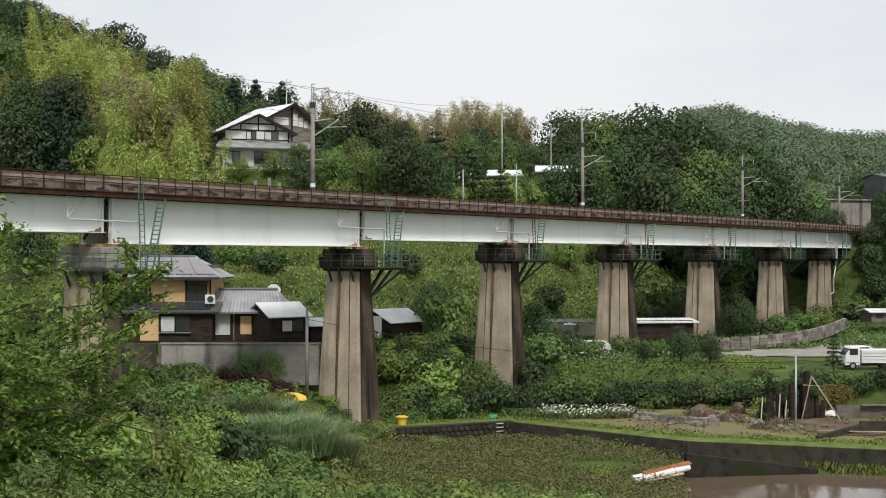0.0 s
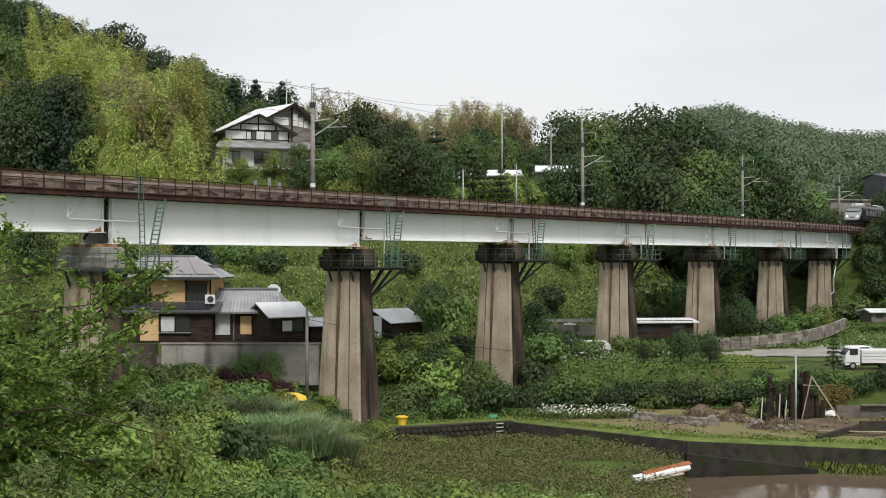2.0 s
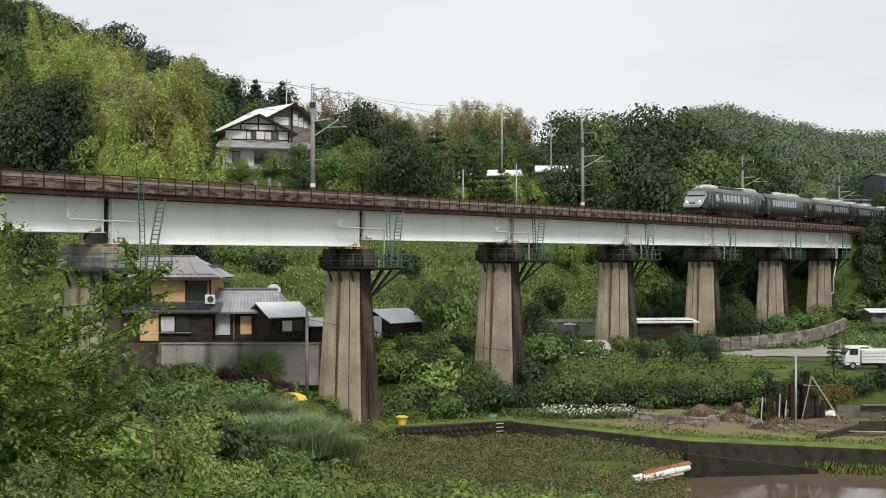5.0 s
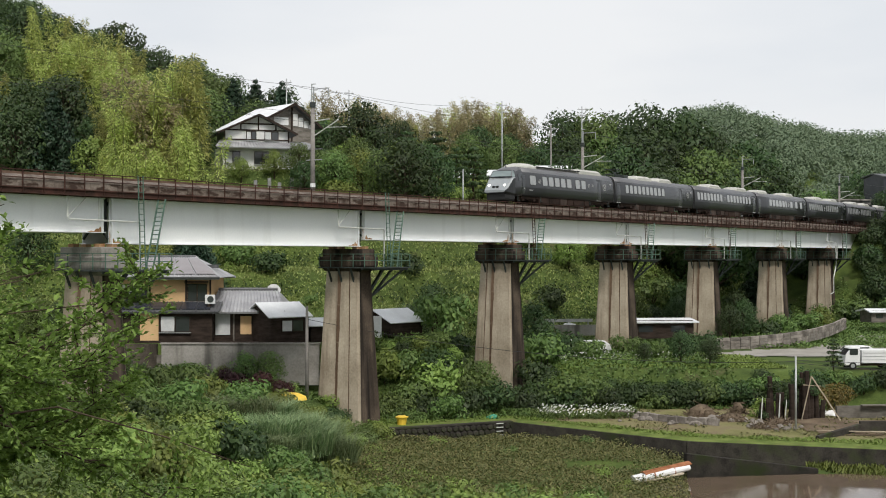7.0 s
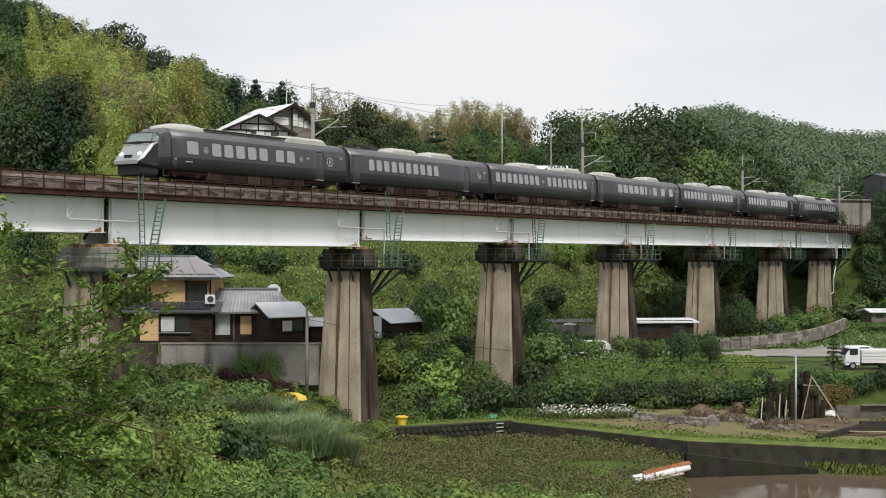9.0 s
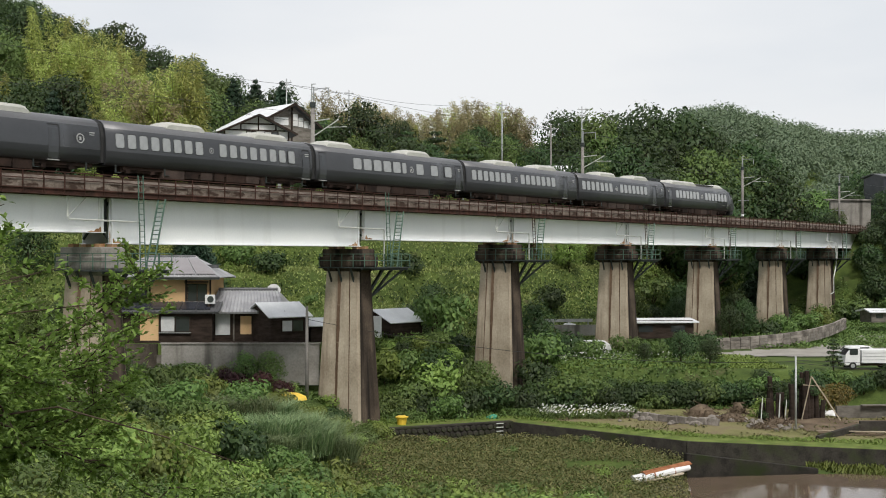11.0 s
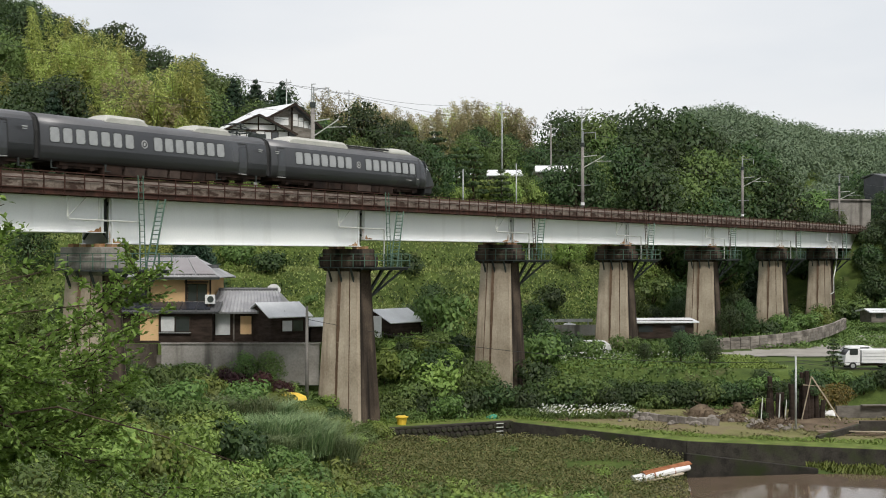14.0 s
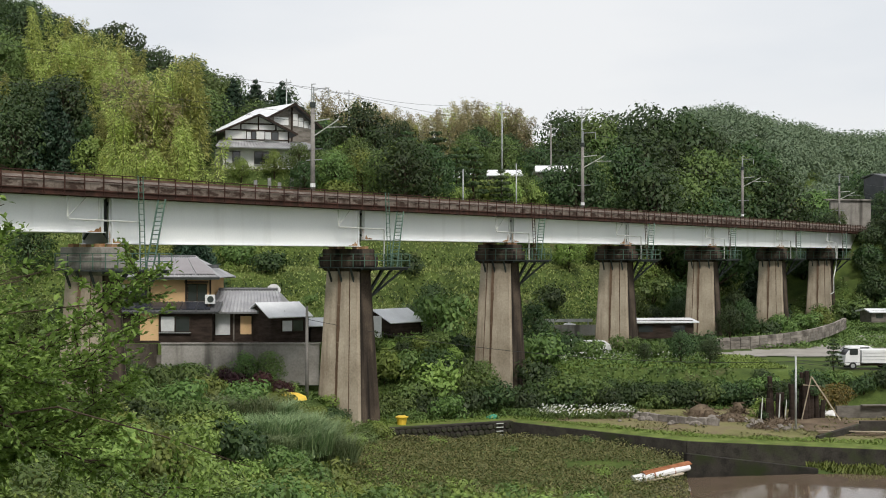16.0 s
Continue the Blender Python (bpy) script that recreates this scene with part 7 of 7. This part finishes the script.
tagged(part("terrace_wall", Shape().box((0, 0, 0.5), (11.0, 0.4, 1.2)), "concrete_grey", m=pose(13.2, 149.5, ground(13.2, 149.5) - 0.3, 0, 0, 8)), "grey concrete terrace wall behind the viaduct", "wall", kind="structure")


# ---- cleared plot clutter ----
def rubble():
    rnd = random.Random(61)
    for _ in range(70):
        x, y = rnd.choice(((15.5, 105.5), (18.5, 103.8), (20.0, 102.5), (22.5, 106.5), (23.5, 104.5), (24.5, 101.5), (26, 100.0)))
        x, y = x + rnd.gauss(0, 0.8), y + rnd.gauss(0, 0.8)
        r = rnd.uniform(0.12, 0.38)
        q = Shape()
        rings = []
        for z, s in ((-0.5, 0.7), (0.1, 1.0), (0.6, 0.75), (0.85, 0.3)):
            rings.append([Vector((math.cos(a) * r * s * rnd.uniform(0.75, 1.15), math.sin(a) * r * s * rnd.uniform(0.75, 1.15), z * r)) for a in [k * 6.2832 / 7 for k in range(7)]])
        tagged(part("rock", q.loft(rings), "rock", m=pose(x, y, ground(x, y) + 0.1, 0, 0, rnd.uniform(0, 360))), "rough grey-brown rock on the cleared plot", "rock", group="rocks")
    for i in range(11):
        f = i / 10
        x, y = lerp(14.2, 20.8, f), lerp(107.8, 102.0, f)
        tagged(part("concrete_block", Shape().box((0, 0, 0.25), (0.85, 0.45, 0.55)), "rock", m=pose(x, y, ground(x, y) + 0.05, rnd.uniform(-6, 6), rnd.uniform(-6, 6), -42 + rnd.uniform(-15, 15)), bevel=0.04), "weathered grey concrete block edging the plot", "block", group="edging blocks")


rubble()


def brush_pile(x, y, r, hgt, seed):
    rnd, sh = random.Random(seed), Shape()
    for _ in range(150):
        a, q = rnd.uniform(0, 6.28), r * math.sqrt(rnd.random())
        p = Vector((x + q * math.cos(a), y + q * math.sin(a), ground(x, y) + 0.05 + hgt * (1 - q / r) * rnd.random()))
        d = Vector((rnd.gauss(0, 1), rnd.gauss(0, 1), rnd.gauss(0, 0.5))).normalized() * rnd.uniform(0.25, 0.7)
        sh.bar(p - d, p + d, 0.035)
    sh.loft([[Vector((x + r * s * math.cos(k * 0.6283) * rnd.uniform(0.85, 1.1), y + r * s * math.sin(k * 0.6283) * rnd.uniform(0.85, 1.1), ground(x, y) + hgt * z)) for k in range(10)] for s, z in ((1.0, -0.1), (0.7, 0.5), (0.25, 0.8))])
    tagged(part("brush_pile", sh, "twigs"), "tangled heap of dry brown brushwood", "brush pile", group="brush piles", kind="stuff")


for _i, (_x, _y, _r, _h) in enumerate(((21.2, 108.5, 1.3, 1.2), (24.4, 109.6, 0.7, 1.2), (23.0, 105.2, 1.2, 0.8), (26.2, 103.5, 1.0, 0.6), (24.6, 100.8, 1.1, 0.5))):
    brush_pile(_x, _y, _r, _h, 300 + _i)


def dark_post(x, y, hgt, lean, seed):
    rnd = random.Random(seed)
    pts = [(x + lean * f * hgt, y, ground(x, y) - 0.1 + hgt * f) for f in (0, 0.3, 0.65, 1.0)]
    tagged(part("trunk_post", Shape().tube(pts, [0.27 * rnd.uniform(0.8, 1.2), 0.24, 0.2, 0.2], 8), "timber"), "dark charred upright tree-trunk post", "post", group="dark posts")


for _i, (_x, _y, _h, _l) in enumerate(((25.9, 105.5, 1.9, 0.0), (26.3, 105.9, 3.6, -0.05), (27.7, 105.5, 2.4, 0.06), (28.7, 106.2, 3.9, 0.02), (29.2, 105.9, 4.0, -0.03), (29.6, 106.5, 2.8, 0.0), (25.4, 106.0, 1.5, 0.1), (28.2, 106.6, 3.0, -0.08), (30.4, 106.4, 1.6, 0.1))):
    dark_post(_x, _y, _h, _l, 400 + _i)
for _i in range(9):
    dark_post(25.6 + _i * 0.55, 106.0 + 0.7 * math.sin(_i * 2.7), 1.2 + 1.9 * abs(math.sin(_i * 1.9)), 0.12 * math.sin(_i * 3.1), 420 + _i)
for _x, _y, _z, _k in ((26.4, 106.0, 3.6, 0.42), (28.6, 106.3, 3.9, 0.5), (29.6, 106.2, 3.2, 0.4), (27.6, 105.9, 2.4, 0.35), (25.6, 105.8, 1.5, 0.4)):
    plant("dbush%d" % (int(_x) % 3), _x, _y, _k, _x, 0.0, _z)
plant("lbush0", 26.2, 107.6, 0.9, 0.3, 0.2)
plant("bush2", 30.2, 107.8, 0.8, 0.3, 0.2)
_sh = Shape().bar((29.2, 105.0, 5.0), (31.5, 105.0, 1.5), 0.09).bar((29.2, 105.0, 5.0), (28.6, 105.6, 1.5), 0.08).bar((28.6, 105.2, 4.3), (30.0, 105.2, 4.2), 0.06)
tagged(part("pole_tripod", _sh, "planks"), "pale wooden poles propped against dark posts", "poles")
for _x, _l in ((25.2, 1.9), (26.6, 2.2), (27.1, 1.7)):
    tagged(part("stake", Shape().bar((_x, 105.0, 1.4), (_x + 0.15, 105.1, 1.4 + _l), 0.07), "white_steel"), "pale thin garden stake", "stake", group="garden stakes")
_sh = Shape()
for _i in range(3):
    _sh.bar((27.5, 97.8 - _i * 0.12, 1.62 + _i * 0.03), (33, 96.6 - _i * 0.12, 1.66 + _i * 0.03), 0.1, 0.06)
tagged(part("plank_stack", _sh, "planks"), "long pale planks lying on the ground", "planks")


def rumpled(name, mat, x, y, z, r, hgt, label, category, seed):
    rnd = random.Random(seed)
    rings = [[Vector((x + r * s * math.cos(k * 0.5236) * rnd.uniform(0.7, 1.15), y + 0.6 * r * s * math.sin(k * 0.5236) * rnd.uniform(0.7, 1.15), z + hgt * q * rnd.uniform(0.8, 1.1))) for k in range(12)] for s, q in ((1.0, -0.1), (0.9, 0.45), (0.5, 0.9), (0.12, 1.0))]
    tagged(part(name, Shape().loft(rings), mat), label, category)


rumpled("blue_tarp", "blue", 33.6, 110.2, ground(33.6, 110.2), 0.75, 0.6, "crumpled bright blue plastic sheet", "tarp", 1)
rumpled("sheet_heap", "white", 30.9, 109.3, ground(30.9, 109.3), 0.9, 0.6, "crumpled white plastic sheeting", "plastic sheet", 2)
rumpled("sheet_heap", "white", 32.0, 109.0, ground(32.0, 109.0), 0.7, 0.5, "crumpled white plastic sheeting", "plastic sheet", 3)
rumpled("green_tarp", "green_net", 4.0, 106.6, ground(4.0, 106.6), 0.5, 0.35, "crumpled bright green sheet on the wall's top", "tarp", 4)
rumpled("yellow_cover", "yellow", -11.2, 97.6, ground(-11.2, 97.6) + 0.45, 1.2, 0.5, "low bright yellow plastic cover", "cover", 5)
rumpled("sheet_heap", "white", -14.6, 98.4, 4.5, 0.6, 0.5, "crumpled white plastic sheeting", "plastic sheet", 6)
rumpled("sheet_heap", "white", 8.5, 109.6, 1.5, 0.5, 0.4, "crumpled white plastic sheeting", "plastic sheet", 8)
rumpled("sheet_heap", "white", 14.4, 150.6, ground(14.4, 150.6) + 0.5, 1.5, 0.9, "large crumpled white plastic sheet on the terrace", "plastic sheet", 12)
rumpled("log", "timber", 42.0, 166, ground(42, 166), 1.2, 0.5, "dark log lying by the pier foot", "log", 7)
_t = thing("yellow_tub", "yellow plastic tub on the grass by the pier", "tub", pose(-3.2, 102.8, ground(-3.2, 102.8)))
part("tub", Shape().loft([[Vector((r * math.cos(k * 0.5236), r * math.sin(k * 0.5236), z)) for k in range(12)] for r, z in ((0.33, 0.0), (0.42, 0.55))]), "yellow", _t)
part("lid", Shape().loft([[Vector((r * math.cos(k * 0.5236), r * math.sin(k * 0.5236), z)) for k in range(12)] for r, z in ((0.5, 0.55), (0.52, 0.62), (0.3, 0.72))]), "yellow", _t, "yellow lid")


def rolled_sheets():
    """White rolls and a rusty sheet stacked on the field's edge."""
    t = thing("sheet_stack", "white rolled sheets and a rusty metal sheet on the paddy's edge", "scrap", pose(14.1, 85.4, 0.25, 0, -8, 22))
    part("roll", Shape().tube([(-2.0, 0.0, 0.22), (-0.8, 0.02, 0.24), (0.9, -0.02, 0.25), (2.1, 0, 0.24)], [0.2, 0.24, 0.23, 0.2], 12), "white", t, "white roll with a dark wrap")
    part("roll", Shape().tube([(-1.9, 0.42, 0.24), (2.2, 0.42, 0.3)], [0.2, 0.24], 12), "white", t)
    part("rusty_sheet", Shape().loft([[Vector((x, y, z)) for y, z in ((-0.1, 0.46), (0.25, 0.6), (0.7, 0.5), (0.7, 0.46), (0.25, 0.55), (-0.1, 0.42))] for x in (-1.2, 2.3)]), "rust", t, "rusty corrugated sheet")
    part("board", Shape().box((-0.1, -0.35, 0.05), (3.0, 0.25, 0.08)), "planks", t, "pale board")
    for k in (-0.6, 0.9):
        part("strap", Shape().tube([(k, 0, 0.24), (k + 0.08, 0, 0.24)], 0.25, 12), "rust", t)


rolled_sheets()


def flowers(name, n, box, seed, label):
    rnd, sh = random.Random(seed), Shape()
    for _ in range(n):
        x, y = rnd.uniform(box[0], box[1]), rnd.uniform(box[2], box[3])
        p = Vector((x, y, ground(x, y) + rnd.uniform(0.35, 0.95)))
        r = rnd.uniform(0.05, 0.10)
        a = rnd.uniform(0, 3)
        sh.add([p + Vector((r * math.cos(a + k * 1.5708), r * math.sin(a + k * 1.5708) * 0.7, r * 0.8 * math.sin(a * 2 + k * 1.57))) for k in range(4)], [(0, 1, 2, 3)])
    tagged(part(name, sh, "flower"), label, "flowers", kind="stuff")


flowers("white_flowers", 420, (7.6, 15.5, 106.2, 109.5), 21, "white daisies in a bed behind the wall")
flowers("white_flowers", 160, (11, 25, 123, 128), 22, "scattered white flowers by the pier foot")
carpet("flower_leaves", "green leaves of the daisy bed", "leaves", "leaf_mid", 5000, (7, 16, 106, 110), lambda x, y: True, 0.12, 0.6, 23, 2.0, 0.9)


# ---- broadleaf tree in the foreground ----
def near_tree():
    rnd = random.Random(8)
    wood, leaf = Shape(), Shape()
    root = Vector((-7.6, 11.5, ground(-7.6, 11.5) - 0.4))
    crotch = Vector((-6.9, 11.4, 12.0))
    wood.tube([root, root.lerp(crotch, 0.5) + Vector((0.1, 0, 0)), crotch], [0.17, 0.14, 0.11], 10)

    fine = random.Random(9)

    def leafy(p, d, size, rnd=rnd):
        t = (d + Vector((rnd.gauss(0, 0.55), rnd.gauss(0, 0.55), rnd.gauss(0, 0.35) - 0.15))).normalized()
        b = t.cross(Vector((rnd.gauss(0, 0.5), rnd.gauss(0, 0.5), 1))).normalized()
        n = b.cross(t)
        s = size * rnd.uniform(0.65, 1.25)
        w = s * 0.27
        leaf.add([p, p + t * s * 0.5 + b * w + n * w * 0.35, p + t * s, p + t * s * 0.5 - b * w + n * w * 0.35], [(0, 2, 1), (0, 3, 2)])

    def branch(a, d, length, r, depth):
        pts, p, v = [a], Vector(a), Vector(d).normalized()
        n = 6
        for i in range(n):
            v = (v + Vector((rnd.gauss(0, 0.14), rnd.gauss(0, 0.14), rnd.gauss(0, 0.11) + 0.02))).normalized()
            p = p + v * length / n
            pts.append(p.copy())
            if depth > 0 and i > 0:
                for _ in range(2 if depth > 1 else 2):
                    w = (v + Vector((rnd.gauss(0, 0.8), rnd.gauss(0, 0.7), rnd.gauss(0, 0.32) + 0.03))).normalized()
                    branch(p, w, length * rnd.uniform(0.3, 0.5), r * 0.5, depth - 1)
            if depth == 0:
                for _ in range(7):
                    leafy(p, v + Vector((rnd.gauss(0, 0.6), rnd.gauss(0, 0.6), rnd.gauss(0, 0.4))), 0.068)
                for _ in range(6):
                    q = p + Vector((fine.gauss(0, 0.05), fine.gauss(0, 0.05), fine.gauss(0, 0.035)))
                    leafy(q, v + Vector((fine.gauss(0, 0.6), fine.gauss(0, 0.6), fine.gauss(0, 0.4))), 0.06, fine)
        wood.tube(pts, [r * (1 - 0.75 * i / n) for i in range(n + 1)], 5)

    # limbs that reach over the slope
    for d, l, r, z in (((1.0, 0.05, 0.01), 3.0, 0.032, 1.0), ((1.0, -0.1, 0.03), 2.5, 0.035, 1.3), ((1.0, 0.1, 0.02), 1.9, 0.03, 1.55), ((1.0, 0.1, 0.0), 3.4, 0.035, 0.75), ((1.0, -0.05, 0.0), 2.6, 0.032, 0.5),
                       ((1.0, 0.2, 0.02), 2.3, 0.03, 1.4), ((1.0, -0.15, 0.02), 2.0, 0.03, 0.9), ((1.0, 0.0, 0.0), 3.0, 0.03, 1.15), ((1.0, 0.15, -0.02), 3.2, 0.03, 0.35)):
        a = crotch + Vector((0.5, 0, z))
        branch(a, d, l, r, 2)
        wood.tube([crotch, crotch + Vector((0.2, 0, z * 0.6)), a], [0.08, 0.06, r], 7)
    for tip in (Vector((-3.78, 11.4, 14.95)), Vector((-3.2, 11.4, 14.42)), Vector((-3.55, 11.2, 14.3)), Vector((-2.9, 11.4, 14.1))):
        a = crotch + Vector((0.4, 0, 1.5))
        mid = a.lerp(tip, 0.6) + Vector((0, 0, 0.08))
        wood.tube([a, mid, tip], [0.02, 0.01, 0.004], 5)
        for _ in range(34):
            leafy(mid.lerp(tip, rnd.uniform(0.65, 1.0)) + Vector((rnd.gauss(0, 0.05), rnd.gauss(0, 0.05), rnd.gauss(0, 0.06))), Vector((rnd.gauss(0.3, 0.7), rnd.gauss(0, 0.7), rnd.gauss(0, 0.6))), 0.09)
    # bare arching twigs
    wood.tube([crotch + Vector((0.3, 0, 0.3)), (-4.2, 11, 13.1), (-3.2, 11, 13.25), (-2.3, 11, 13.0), (-1.6, 11, 12.75)], [0.016, 0.011, 0.008, 0.006, 0.003], 5)
    t = thing("tree", "leafy broadleaf tree with thin spreading branches, close to the camera", "tree")
    part("trunk", wood, "bark", t, smooth=True)
    part("foliage", leaf, "leaf_near", t, "fresh green pointed leaves")


near_tree()

stone_wall("stone_wall", WALL_LINE[1:3], 0.05, 1.35, "dark mossy stone retaining wall between the fields", 0.42, 0.5, 51)
tagged(part("wall_core", Shape().bar((5.4, 105.2, 0.7), (17.4, 94.2, 0.7), 0.5, 1.36).bar((17.4, 94.2, 0.7), (30, 90, 0.7), 0.5, 1.36).bar((30, 90, 0.7), (75, 80, 0.7), 0.5, 1.36), "stone"), "dark retaining wall running on beside the paddy", "retaining wall", kind="structure")


motions()
